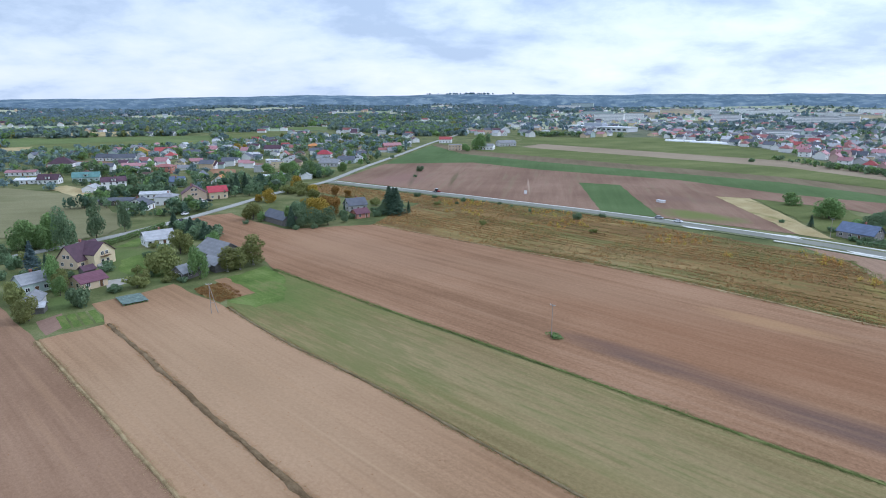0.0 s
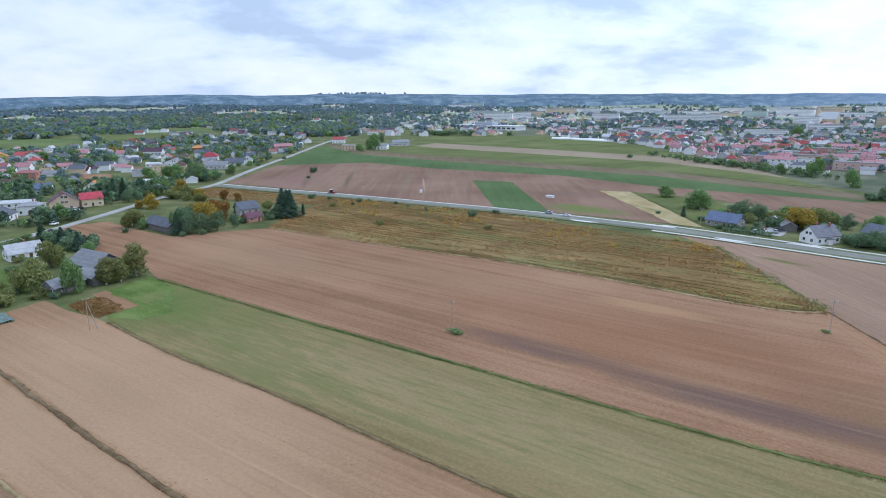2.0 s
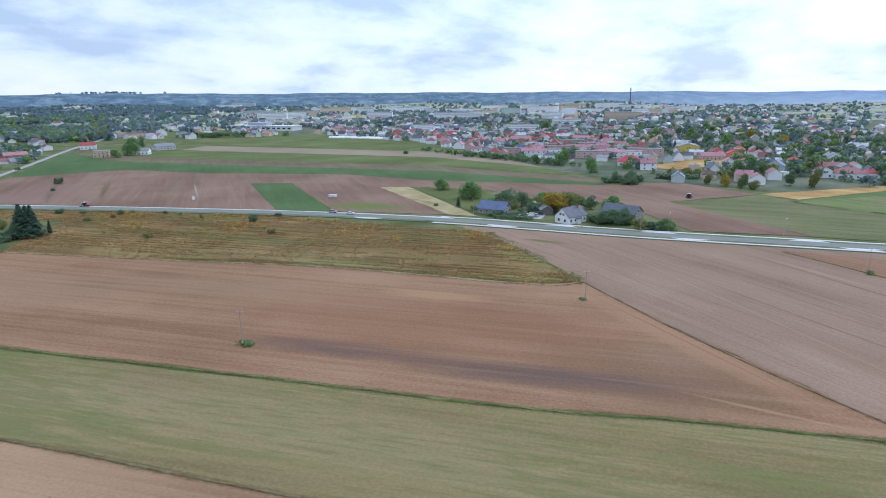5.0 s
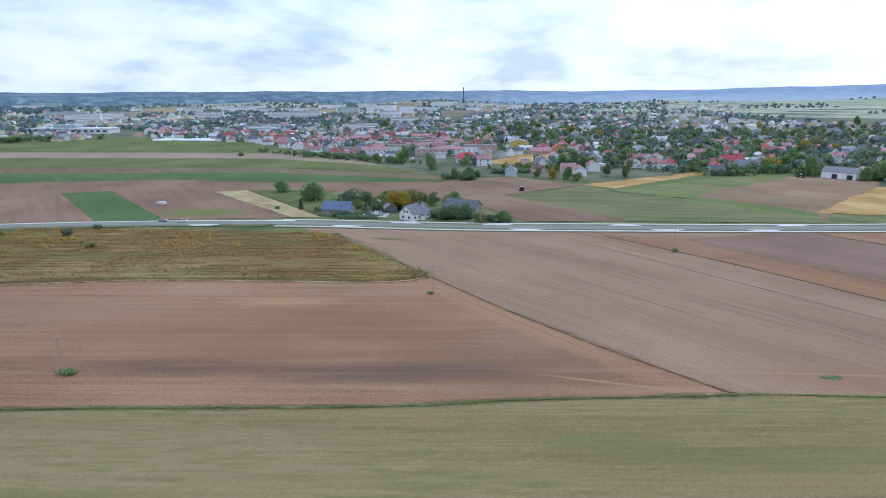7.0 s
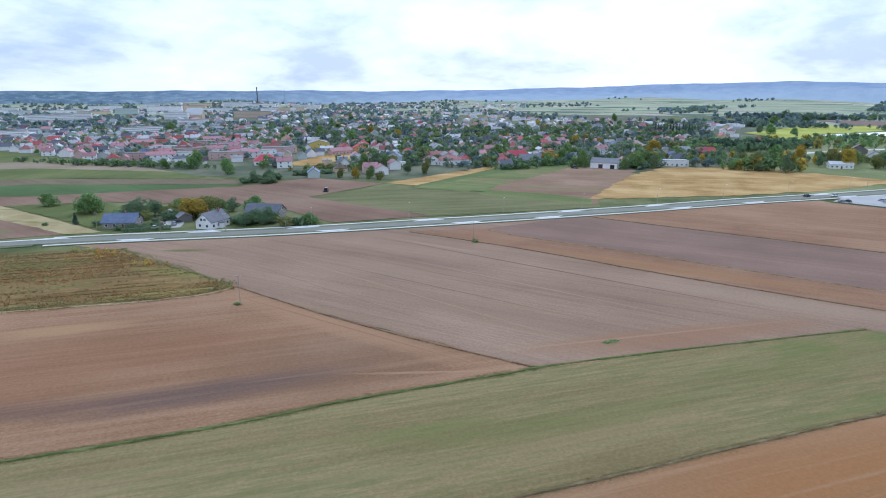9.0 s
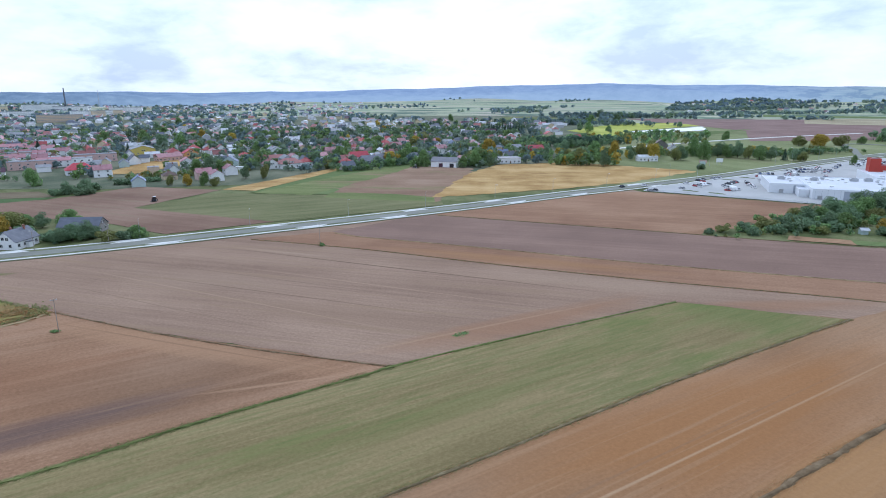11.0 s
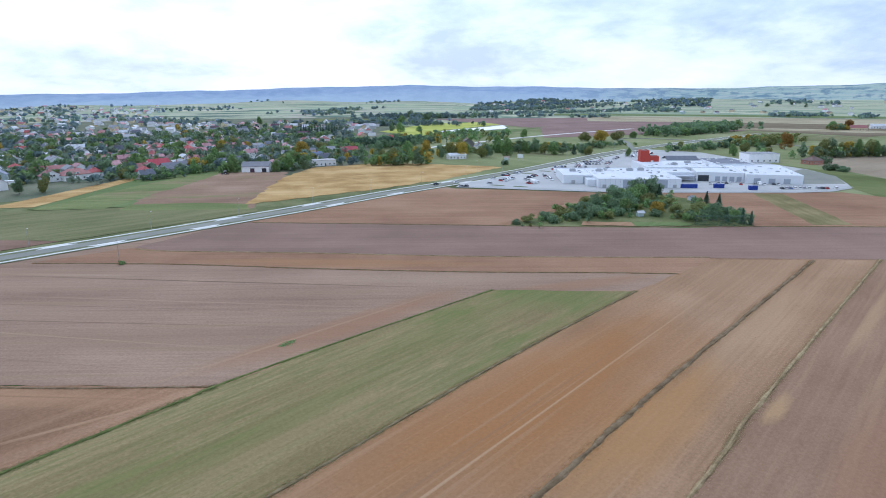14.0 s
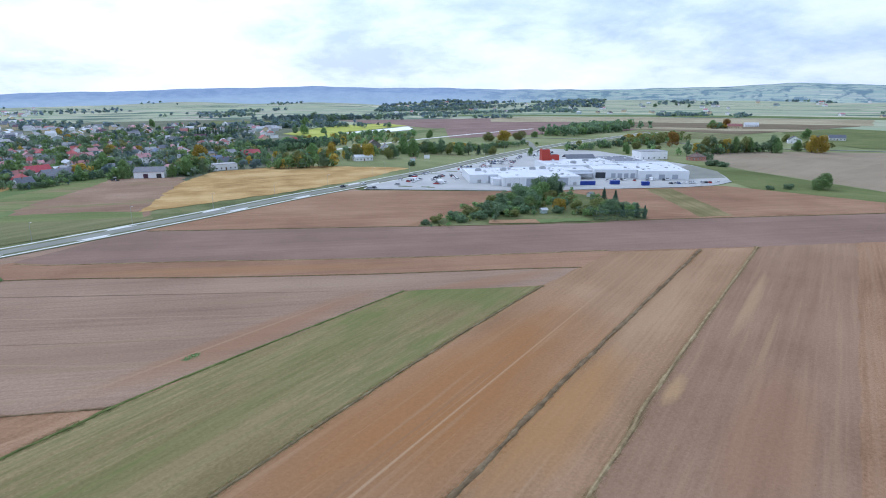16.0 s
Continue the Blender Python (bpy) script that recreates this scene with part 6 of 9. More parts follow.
# ---- shopping centre and its car park ----
SHEET_WHITE = plain("white_wall_panels", (0.74, 0.76, 0.78), 0.5, 0.0, 0.06, 0.2, 2)
SHEET_GREY = plain("grey_wall_panels", (0.38, 0.41, 0.46), 0.5, 0.0, 0.06, 0.2, 2)
ROOF_PALE = plain("pale_roof_membrane", (0.60, 0.62, 0.66), 0.7, 0, 0.1, 0.05, 0.6)
FLAT_SHADE = plain("loading_bay_shade", (0.05, 0.055, 0.065), 0.7, 0, 0.2)
ROOF_DARK = plain("dark_roof_membrane", (0.17, 0.18, 0.21), 0.8, 0, 0.15, 0.05, 0.6)
RED_PANEL = plain("red_wall_panels", (0.42, 0.055, 0.035), 0.5, 0, 0.08, 0.3, 3)
BLUE_STEEL = plain("blue_container_steel", (0.03, 0.06, 0.30), 0.5, 0.2, 0.12, 0.4, 3)
field([(395, -36), (412, -42), (450, -82), (520, -148), (600, -220), (640, -262), (600, -300), (540, -306), (460, -316), (421, -311), (383, -293), (365, -283), (354, -262), (352, -238), (363, -134)], LOT, "pale paved car park and yards of the shopping centre", 0.3, 20)
field([(386, -264), (383, -292), (419, -311), (462, -315), (440, -285)], ASPHALT, "dark asphalt yard beside the loading halls", 0.3, 20, solid=False)
mall = tagged(new("shopping_centre"), "low white shopping centre with flat roofs and a red tower", "shopping centre")
mall.matrix_basis = pose(383, -126, 0, 0, 0, -97)


def hall(x0, x1, y0, y1, h, skin=SHEET_WHITE, top=ROOF_PALE, m=Matrix()):
    """One flat-roofed hall: walls with a parapet, and the roof skin inside it."""
    bm = bmesh.new()
    box(bm, x0, x1, y0, y1, -0.3, h - 0.35)
    for a, b, c, d in ((x0, x1, y0, y0 + 0.4), (x0, x1, y1 - 0.4, y1), (x0, x0 + 0.4, y0 + 0.4, y1 - 0.4), (x1 - 0.4, x1, y0 + 0.4, y1 - 0.4)):
        box(bm, a, b, c, d, h - 0.35, h + 0.25)
    wall = part("hall_wall", bm, skin, mall)
    wall.matrix_basis = m
    bm = bmesh.new()
    box(bm, x0 + 0.4, x1 - 0.4, y0 + 0.4, y1 - 0.4, h - 0.35, h - 0.1)
    roof = part("flat_roof", bm, top, mall)
    roof.matrix_basis = m
    rnd = random.Random(int(x0 * 7 + y0))
    for i in range(int((x1 - x0) * (y1 - y0) / 130)):
        x, y = rnd.uniform(x0 + 3, x1 - 3), rnd.uniform(y0 + 3, y1 - 3)
        bm = bmesh.new()
        s, t = rnd.uniform(0.5, 1.3), rnd.uniform(0.5, 1.0)
        box(bm, x - s, x + s, y - t, y + t, h - 0.12, h + rnd.uniform(0.25, 0.9))
        part("skylight" if i % 3 else "roof_vent", bm, FRAME if i % 3 else STEEL, roof)
    return wall


EAST = mall.matrix_basis.inverted() @ pose(407, -202, 0, 0, 0, -108)  # the loading halls stand at an angle to the front
hall(-19.4, -0.2, 18.8, 58, 5.8)
hall(0, 52, 0, 58.1, 6.0)
hall(-5.5, -0.2, 7, 18.6, 4.4)
hall(52.2, 72, 36, 60, 5.6)
hall(46, 101, 60.3, 105, 6.5)
hall(0, 30, 0, 60, 6.25, m=EAST)
hall(30.2, 64.5, -5, 58, 6.05, m=EAST)
hall(101.2, 129, 76, 117, 7.0, SHEET_WHITE, ROOF_DARK)
hall(50.5, 57, 96, 104, 15.0, RED_PANEL, ROOF_DARK)
hall(57.2, 65, 97, 104, 10.5, RED_PANEL, ROOF_DARK)


def panel(name, x0, x1, y, z0, z1, mat, label="", m=Matrix()):
    """A flat panel or door a hand proud of a wall that faces -y."""
    bm = bmesh.new()
    box(bm, x0, x1, y - 0.12, y - 0.01, z0, z1)
    part(name, bm, mat, mall, label).matrix_basis = m


panel("grey_panel", 15.5, 43.5, 0, 0, 5.4, SHEET_GREY, "grey wall panels")
panel("grey_panel", -6.5, -0.6, 18.8, 0, 5.2, SHEET_GREY, "grey wall panels")
for x in (4, 9, 48):
    panel("service_door", x - 1.2, x + 1.2, 0, 0.1, 2.4, STEEL)
panel("service_door", -14, -11.6, 18.8, 0.1, 2.6, STEEL)
# near-black panel in place of the shade inside the open door
panel("loading_door", 1, 8, 0, 0.3, 4.4, FLAT_SHADE, "open loading door, its shade a dark panel", EAST)
for i in range(4):
    panel("loading_door", 12 + i * 4.5, 15 + i * 4.5, 0, 0.6, 3.8, SHEET_GREY, "grey loading door", EAST)
for i in range(3):
    panel("loading_door", 35 + i * 9, 39 + i * 9, -5, 0.6, 3.8, SHEET_GREY, "grey loading door", EAST)
bm = bmesh.new()
box(bm, 52.3, 70, 27, 35.9, 3.9, 4.4)
for x in (53, 61, 69.5):
    rod(bm, (x, 27.5, 0), (x, 27.5, 3.9), 0.15)
part("loading_canopy", bm, SHEET_GREY, mall, "grey loading canopy on posts")
bm = bmesh.new()
for x in np.arange(1.5, 51, 3.1):
    box(bm, x, x + 0.08, -0.05, -0.004, 0.2, 5.9)
part("panel_joints", bm, SHEET_GREY, mall)
for i, (x, y, z) in enumerate(((8, 40, 6.0), (30, 44, 6.0), (38, 46, 6.0), (-10, 42, 5.8), (70, 75, 6.5), (84, 88, 6.5))):
    bm = bmesh.new()
    box(bm, x - 2.2, x + 2.2, y - 1.2, y + 1.2, z - 0.1, z + 1.4)
    box(bm, x - 1.4, x + 1.4, y - 0.8, y + 0.8, z + 1.4, z + 1.9)
    part("roof_vent", bm, STEEL, mall)
# gable-roofed unit on the far side
bm = bmesh.new()
gable_roof(bm, 14, 24, 6.8, 9.4)
part("pitched_roof", bm, ROOFS["slate"], mall).matrix_basis = pose(86, 112, 0, 0, 0, 90)


def container(x, y, turn, long=7.2, label="blue steel waste container in the yard"):
    t = thing("waste_container", label, "container", "containers in the yard")
    bm = bmesh.new()
    box(bm, -long / 2, long / 2, -1.2, 1.2, 0.15, 2.5)
    part("body", bm, BLUE_STEEL, t)
    for i in range(int(long / 0.62)):
        bm = bmesh.new()
        a = -long / 2 + 0.1 + i * 0.62
        box(bm, a, a + 0.12, -1.27, -1.2, 0.2, 2.4)
        part("rib", bm, BLUE_STEEL, t)
    bm = bmesh.new()
    box(bm, -long / 2 - 0.1, long / 2 + 0.1, -1.26, 1.26, 2.5, 2.64)
    part("lid", bm, BLUE_STEEL, t)
    t.matrix_basis = pose(x, y, 0.2, 0, 0, turn)


for x, y, long in ((377, -182.5, 10.4), (375.3, -201.5, 6.2), (365.5, -218.3, 5.0)):
    container(x, y, -100, long)
# warehouse beyond
put(house("warehouse", "white flat-roofed warehouse beyond the shopping centre", 18, 26, 7.0, 7.4, "white", "grey", style="flat", storeys=1, per_side=5, chimneys=0, category="warehouse"), 519, -312, -3)
put(house("farmhouse", "brick house with a brown hipped roof beyond the car park", 11, 13, 3.2, 6.6, "brick", "brown", style="hip", per_side=3), 496, -345, 20)
# low wall along the car park's edge
lot_fence = thing("fence", "low dark mesh fence round the car park", "fence")
edge = smooth_line([(393, -38), (384, -70), (364, -131), (358, -180), (354, -238), (356, -262), (366, -284)], 6)
for a, b in zip(edge, edge[1:]):
    bm = bmesh.new()
    rod(bm, (a[0], a[1], 0), (a[0], a[1], 1.5), 0.05, sides=5)
    part("post", bm, STEEL, lot_fence)
    for z in (0.25, 0.55, 0.85, 1.15, 1.45):
        bm = bmesh.new()
        rod(bm, (a[0], a[1], z), (b[0], b[1], z), 0.03, sides=4)
        part("rail", bm, STEEL, lot_fence)
# parked cars: rows (x, y, step, count, turn)
rnd = random.Random(11)
for x, y, dx, dy, k, turn in ((405, -86, 1.5, -2.2, 4, 35), (411, -90, 2.6, 0.4, 6, 35), (452, -84, 2.4, -1.6, 6, 50), (446, -76, 3.0, -2.0, 3, 50), (428, -104, 2.5, -0.3, 9, 20), (421, -105, 2.5, -0.3, 4, 20), (500, -150, 2.6, -1.2, 10, 20), (520, -170, 2.6, -1.2, 10, 20), (540, -190, 2.6, -1.4, 10, 20), (505, -172, 2.6, -1.4, 9, 200),
                             (560, -214, 2.6, -1.4, 10, 20), (480, -140, 2.6, -1.0, 8, 200), (580, -238, 2.6, -1.6, 8, 20), (470, -160, 2.8, -1.2, 6, 20), (386, -222, -0.3, -3.0, 9, -20), (367, -238, -0.2, -2.8, 13, -15), (391, -204, 0.2, -2.8, 6, 160), (545, -225, 2.6, -1.3, 8, 20), (600, -232, 2.4, -2.0, 8, 20),
                             (452, -116, -0.35, -2.7, 9, -5), (466, -119, -0.35, -2.7, 10, 175), (478, -120, -0.35, -2.7, 12, -5), (494, -126, -0.35, -2.7, 12, 175), (512, -146, -0.35, -2.7, 11, -5), (528, -160, -0.35, -2.7, 9, -5), (420, -70, 1.9, -1.9, 6, 40), (434, -92, 2.0, -1.4, 6, 40)):
    for i in range(k):
        if rnd.random() < 0.85:
            park_copy(rnd.choice([0, 0, 0, 1, 1, 2, 2, 3, 4, 5]), x + dx * i, y + dy * i, turn + rnd.uniform(-3, 3) + 180 * (rnd.random() < 0.5), 0.22)
for i, x, y in ((2, 397, -43), (0, 431, -66), (0, 418, -72), (4, 443, -78), (1, 408, -60)):
    park_copy(i, x, y, 40, 0.22)
# planted islands in the car park
for x, y in ((400, -64), (393, -78), (458, -96), (470, -112)):
    bm = bmesh.new()
    shell(bm, [(-5, 0.9, 0, 0.25, 0.2), (-4, 1.6, 0, 0.3, 0.2), (4, 1.6, 0, 0.3, 0.2), (5, 0.9, 0, 0.25, 0.2)])
    isl = tagged(new("planted_island"), "kerbed planted island in the car park", "traffic island", "planted islands")
    isl.matrix_basis = pose(x, y, 0.15, 0, 0, 60)
    part("kerbed_bed", bm, VERGE, isl)
    TREE_NUMBER[0] += 1
    plant("weeds", x, y, 0.6, 1.0)
# lamp and advertising masts
for x, y, h in ((575, -170, 13), (590, -195, 12), (548, -150, 12), (610, -215, 12), (545, -100, 9), (470, -60, 9)):
    lamp = street_lamp(h)
    lamp.matrix_basis = pose(x, y, 0, 0, 0, 40)
for x, y, w, h, m in ((548, -108, 5, 6, "white"), (552, -96, 6, 3.6, "pink"), (530, -92, 4, 5, "bluegrey")):
    b = thing("hoarding", "roadside hoarding on posts", "hoarding")
    b.matrix_basis = pose(x, y, 0, 0, 0, 80)
    for s in (-w / 3, w / 3):
        bm = bmesh.new()
        rod(bm, (s, 0, -0.2), (s, 0, h), 0.12)
        part("post", bm, STEEL, b)
    bm = bmesh.new()
    box(bm, -w / 2, w / 2, -0.25, 0.25, h * 0.45, h)
    part("board", bm, WALLS[m], b)
    bm = bmesh.new()
    for z in (0.58, 0.72, 0.86):
        box(bm, -w * 0.36, w * 0.36, -0.3, -0.25, h * z - 0.1, h * z + 0.1)
    part("writing_bars", bm, BLUE_STEEL, b)
# overgrown garden before the shopping centre
put(house("garden_shed", "small white garden shed in the overgrown plot", 2.6, 3.2, 2.0, 2.7, "white", "grey", chimneys=0, windows=False, category="shed"), 334, -164, 30)
put(house("garden_shed", "little grey garden shed among bushes", 2.4, 3.0, 2.0, 2.7, "bluegrey", "white", chimneys=0, windows=False, category="shed"), 292, -118, 10)
for k, x, y, s in (("ash", 347, -136, 0.62), ("ash", 343, -142, 0.6), ("oak", 338, -134, 0.7), ("ash", 350, -148, 0.65), ("spruce", 341, -148, 0.6), ("oak", 332, -128, 0.6), ("ash", 326, -118, 0.55), ("oak", 318, -108, 0.55), ("ash", 312, -102, 0.5), ("bush", 306, -94, 1.5), ("bush", 300, -88, 1.4), ("olive_bush", 294, -80, 1.4), ("bush", 288, -70, 1.2),
                   ("olive_bush", 283, -60, 1.0), ("bush", 279, -54, 0.7), ("maple", 322, -100, 0.5), ("maple", 326, -136, 0.55), ("golden", 300, -130, 0.5), ("gold_bush", 305, -133, 1.1), ("ash", 312, -120, 0.5), ("ash", 302, -108, 0.45), ("oak", 306, -116, 0.5), ("bush", 296, -98, 1.5), ("bush", 291, -90, 1.3), ("olive_bush", 318, -142, 1.4), ("bush", 312, -136, 1.2), ("maple", 300, -140, 0.45),
                   ("spruce", 322.5, -167, 0.5), ("spruce", 310, -167.5, 0.54), ("maple", 296, -150, 0.55), ("oak", 288, -152, 0.5), ("ash", 282, -150, 0.45), ("thuja", 270, -158, 1.0), ("thuja", 268, -161, 0.85), ("oak", 276, -158, 0.4), ("thuja", 273, -152, 0.9), ("bush", 290, -160, 1.3), ("bush", 284, -163, 1.4), ("olive_bush", 300, -160, 1.2),
                   ("bush", 285, -82, 1.2), ("bush", 280, -72, 1.0), ("olive_bush", 288, -100, 1.1), ("bush", 294, -108, 1.2), ("bush", 292, -126, 1.0), ("olive_bush", 286, -136, 1.0), ("ash", 334, -118, 0.5), ("oak", 338, -124, 0.55)):
    plant(k, x, y, s * (1.15 if k in ("spruce", "thuja") else 1.35), s * (1.15 if k in ("spruce", "thuja") else 1.6))
field([(273, -83), (268.5, -107), (277, -108), (281, -86)], SOIL_TAN, "dug vegetable ground", 0.8, solid=False)
field([(268.5, -107), (267.5, -133), (275, -133), (277, -108)], GREEN_CROP, "vegetable rows in the garden", 0.8, solid=False)
park_copy(2, 462, -334, 40)
park_copy(0, 456, -330, 20)

# ---- village and town ----
TAKEN = [(310, 815, 26.0), (335, 783, 26.0)] + [(*xy, 12.0) for xy in ((-132, 189), (-138, 222), (-119, 252), (-80, 227), (-79, 297), (-47, 331), (178, 257), (196, 220), (225, 215))]


def stand(name, label, a, b, depth, eave, ridge, wall, roof, facing="long", style="gable", storeys=1, **kw):
    """A house whose front wall runs from a to b as seen from the open fields; it reaches back from there."""
    a, b = Vector(a), Vector(b)
    mid = (a + b) / 2
    k = 0.88 if mid.x < 30 else 0.95
    depth, eave, ridge = depth * k, eave * (k + 0.08), ridge * (k + 0.04)
    out = mid.normalized()
    cross = Vector((out.y, -out.x))
    d = (b - a).normalized()
    turn_off = max(-0.45, min(0.45, math.atan2(cross.cross(d), cross.dot(d))))
    d = Matrix.Rotation(turn_off, 2) @ cross
    back = Vector((-d.y, d.x))
    front = max(6.0, min((b - a).length * (k + 0.05), 22.0))
    c = mid + back * (depth / 2)
    ang = math.degrees(math.atan2(d.y, d.x))
    if facing == "long":
        h = house(name, label, depth, front, eave, ridge, wall, roof, style, storeys, max(2, round(front / 3.6)), **kw)
        put(h, c.x, c.y, ang - 90)
    else:
        h = house(name, label, front, depth, eave, ridge, wall, roof, style, storeys, max(2, round(depth / 3.6)), **kw)
        put(h, c.x, c.y, ang)
    TAKEN.append((c.x, c.y, max(front, depth) * 0.62))
    return tagged(h, group="houses in the village")


stand("workshop", "long low workshop with a pinkish roof", (-345, 485), (-318, 484), 10, 3, 4.6, "white", "pink", chimneys=0)
stand("bungalow", "long white bungalow at the pasture's edge", (-304, 438), (-290, 436), 9, 3, 4.4, "white", "white", chimneys=1)
stand("family_house", "house with a plum hipped roof and white walls", (-288, 437), (-273, 437), 9, 3.4, 7.2, "white", "plum", dormer=True)
stand("family_house", "white house with a wide plum pyramid roof", (-345, 540), (-325, 546), 16, 3.4, 9, "white", "plum", style="hip")
stand("family_house", "house with a teal sheet roof and dormer", (-269, 446), (-251, 452), 9, 3.6, 7.2, "bluegrey", "teal", dormer=True)
stand("family_house", "white two-storey house with a plum roof and dormer", (-226, 406), (-212, 414), 10, 5.6, 8.6, "white", "plum", storeys=2, dormer=True)
stand("family_house", "white house with a dark roof behind the plum one", (-216, 440), (-204, 440), 10, 4.5, 8, "white", "brown")
stand("family_house", "light grey two-storey house with a hipped roof", (-164, 346), (-152, 348), 11, 4.8, 7.0, "white", "grey", style="hip", storeys=2)
stand("family_house", "small white house with a rounded gable window", (-173, 333), (-160, 329), 10, 3.2, 6.6, "white", "slate", facing="gable")
stand("workshop", "low dark workshop with a slate roof", (-196, 346), (-176, 348), 9, 2.8, 4.2, "boards", "slate", chimneys=0)
stand("shed", "long shed with a pale blue sheet roof", (-183, 368), (-166, 372), 10, 3, 4.4, "white", "white", chimneys=0, category="shed")
stand("family_house", "tall cream house with plum and red roofs", (-152, 356), (-139, 362), 11, 5.0, 10.0, "cream", "purple", facing="gable", storeys=2)
stand("family_house", "cream house with a bright red roof behind cars", (-140, 366), (-130, 372), 10, 4.6, 8.0, "cream", "crimson", storeys=2)
stand("family_house", "house with an orange tiled roof", (-160, 424), (-148, 424), 10, 3.4, 7.6, "white", "orange", facing="gable")
stand("house_shell", "unplastered salmon brick house under construction", (-233, 496), (-217, 496), 12, 5.6, 8.0, "brick", "brick", style="hip", storeys=2)
stand("bungalow", "white bungalow beside the brick house", (-258, 503), (-240, 500), 9, 3, 4.6, "white", "grey")
stand("bungalow", "low white house with a pink roof", (-276, 530), (-254, 528), 9, 3, 5.2, "white", "pink")
stand("bungalow", "white house with a long grey roof", (-336, 601), (-318, 600), 10, 3.2, 6.8, "white", "slate")
stand("bungalow", "white house with a grey roof beside its twin", (-316, 594), (-296, 600), 10, 3.2, 7.0, "white", "slate")
stand("family_house", "yellow house with an orange-red roof", (-325, 650), (-308, 655), 11, 4.0, 9.0, "yellow", "orange", facing="gable")
stand("family_house", "house with a long red roof", (-306, 660), (-286, 664), 10, 4.0, 8.0, "yellow", "red")
stand("family_house", "grey-roofed white house with a gable", (-292, 642), (-276, 648), 10, 4.2, 8.6, "white", "slate", facing="gable")
stand("family_house", "dark-roofed white bungalow in the village", (-272, 650), (-254, 652), 9, 3.2, 6.4, "white", "slate")
stand("family_house", "cream gabled cottage among gardens", (-236, 545), (-227, 545), 10, 4, 7, "cream", "grey", facing="gable")
stand("bungalow", "white cottage with a pink roof", (-230, 563), (-216, 568), 9, 3, 5.6, "white", "pink")
stand("bungalow", "small white bungalow with a flat roof", (-163, 570), (-150, 569), 8, 3.2, 4.0, "white", "white")
stand("family_house", "white house with two gables and a grey roof", (-149, 576), (-131, 570), 10, 3.6, 7.2, "white", "grey", facing="gable")
stand("family_house", "wide house with a plum-grey roof", (-198, 688), (-178, 687), 12, 4, 8, "white", "plum")
stand("family_house", "ochre house with an orange hipped roof", (-152, 702), (-138, 706), 12, 5.5, 8.5, "orange", "orange", style="hip", storeys=2)
stand("family_house", "house with a bright crimson roof", (-127, 620), (-111, 620), 12, 3.6, 8.0, "white", "crimson", style="hip")
stand("family_house", "grey house with a wide dull roof", (-109, 545), (-91, 538), 11, 3.4, 7.0, "grey", "grey")
stand("family_house", "pale house with a slate roof near the junction", (-96, 567), (-80, 567), 10, 3.4, 7.0, "bluegrey", "slate")
stand("family_house", "small white house with a grey gable roof", (-85, 581), (-75, 581), 9, 3.8, 7.0, "white", "grey", facing="gable")
stand("family_house", "two-storey house with faded red walls and roof", (-66, 700), (-46, 706), 12, 6, 9.0, "brick", "pink", storeys=2)
stand("family_house", "white cottage at the end of the plots", (-126, 458), (-118, 457), 7, 3, 5.5, "white", "grey", facing="gable")
stand("shed", "small white garage beside gardens", (-137, 459), (-129, 458), 5, 2.6, 3.6, "white", "white", chimneys=0, category="garage")
stand("family_house", "cream two-storey house with a flat roof", (6, 699), (21, 697), 12, 6.2, 6.6, "cream", "grey", style="flat", storeys=2)
stand("warehouse", "long white store with a grey roof", (34, 711), (58, 703), 12, 4.2, 6.6, "white", "grey", chimneys=0)
stand("barn", "long barns with grey roofs at the field's end", (62, 748), (96, 762), 12, 4, 7, "grey", "grey", chimneys=0)
stand("family_house", "house with a red roof near the road's end", (-5, 812), (12, 810), 12, 5, 8.5, "white", "red", storeys=2)
# the town's nearest edge
stand("family_house", "house with a large pink-red hipped roof and dormers", (382, 373), (396, 360), 13, 3.6, 8.6, "white", "crimson", style="hip", dormer=True)
stand("warehouse", "bright yellow gabled hall with a grey roof", (521, 431), (538, 414), 18, 5.5, 9, "yellow", "grey", facing="gable", chimneys=0)
stand("family_house", "house with orange walls and a bright red roof", (503, 359), (512, 350), 11, 5, 9, "orange", "crimson", facing="gable", storeys=2)
stand("family_house", "long house with a pinkish roof", (478, 364), (500, 361), 10, 3.4, 6.6, "pink", "pink")
stand("family_house", "house with a brick-red roof and gables", (446, 247), (455, 238), 10, 4, 8.0, "white", "brick", facing="gable")
stand("family_house", "wide white house with a brick-red hipped roof", (450, 234), (467, 224), 12, 3.8, 8.0, "white", "brick", style="hip", dormer=True)
stand("family_house", "house with a blue-grey steep roof", (456, 292), (461, 280), 10, 4, 8.6, "bluegrey", "bluegrey", facing="gable")
stand("shed", "small white cabin at the hedge", (425, 268), (434, 258), 5, 2.8, 3.2, "white", "white", style="flat", chimneys=0, category="cabin")
stand("family_house", "white house with a steep grey gable roof", (541, 294), (556, 284), 12, 4.4, 9, "white", "grey", facing="gable")
stand("family_house", "house with a crimson roof", (510, 197), (524, 188), 11, 4, 8.5, "white", "crimson")
stand("family_house", "low house with a broad slate roof", (488, 178), (508, 165), 14, 3.2, 7.5, "grey", "slate")
barn = stand("barn", "white barn with a slate roof and a purple door", (489, 122), (488, 101), 14, 4.6, 7.8, "white", "slate", chimneys=0, windows=False)
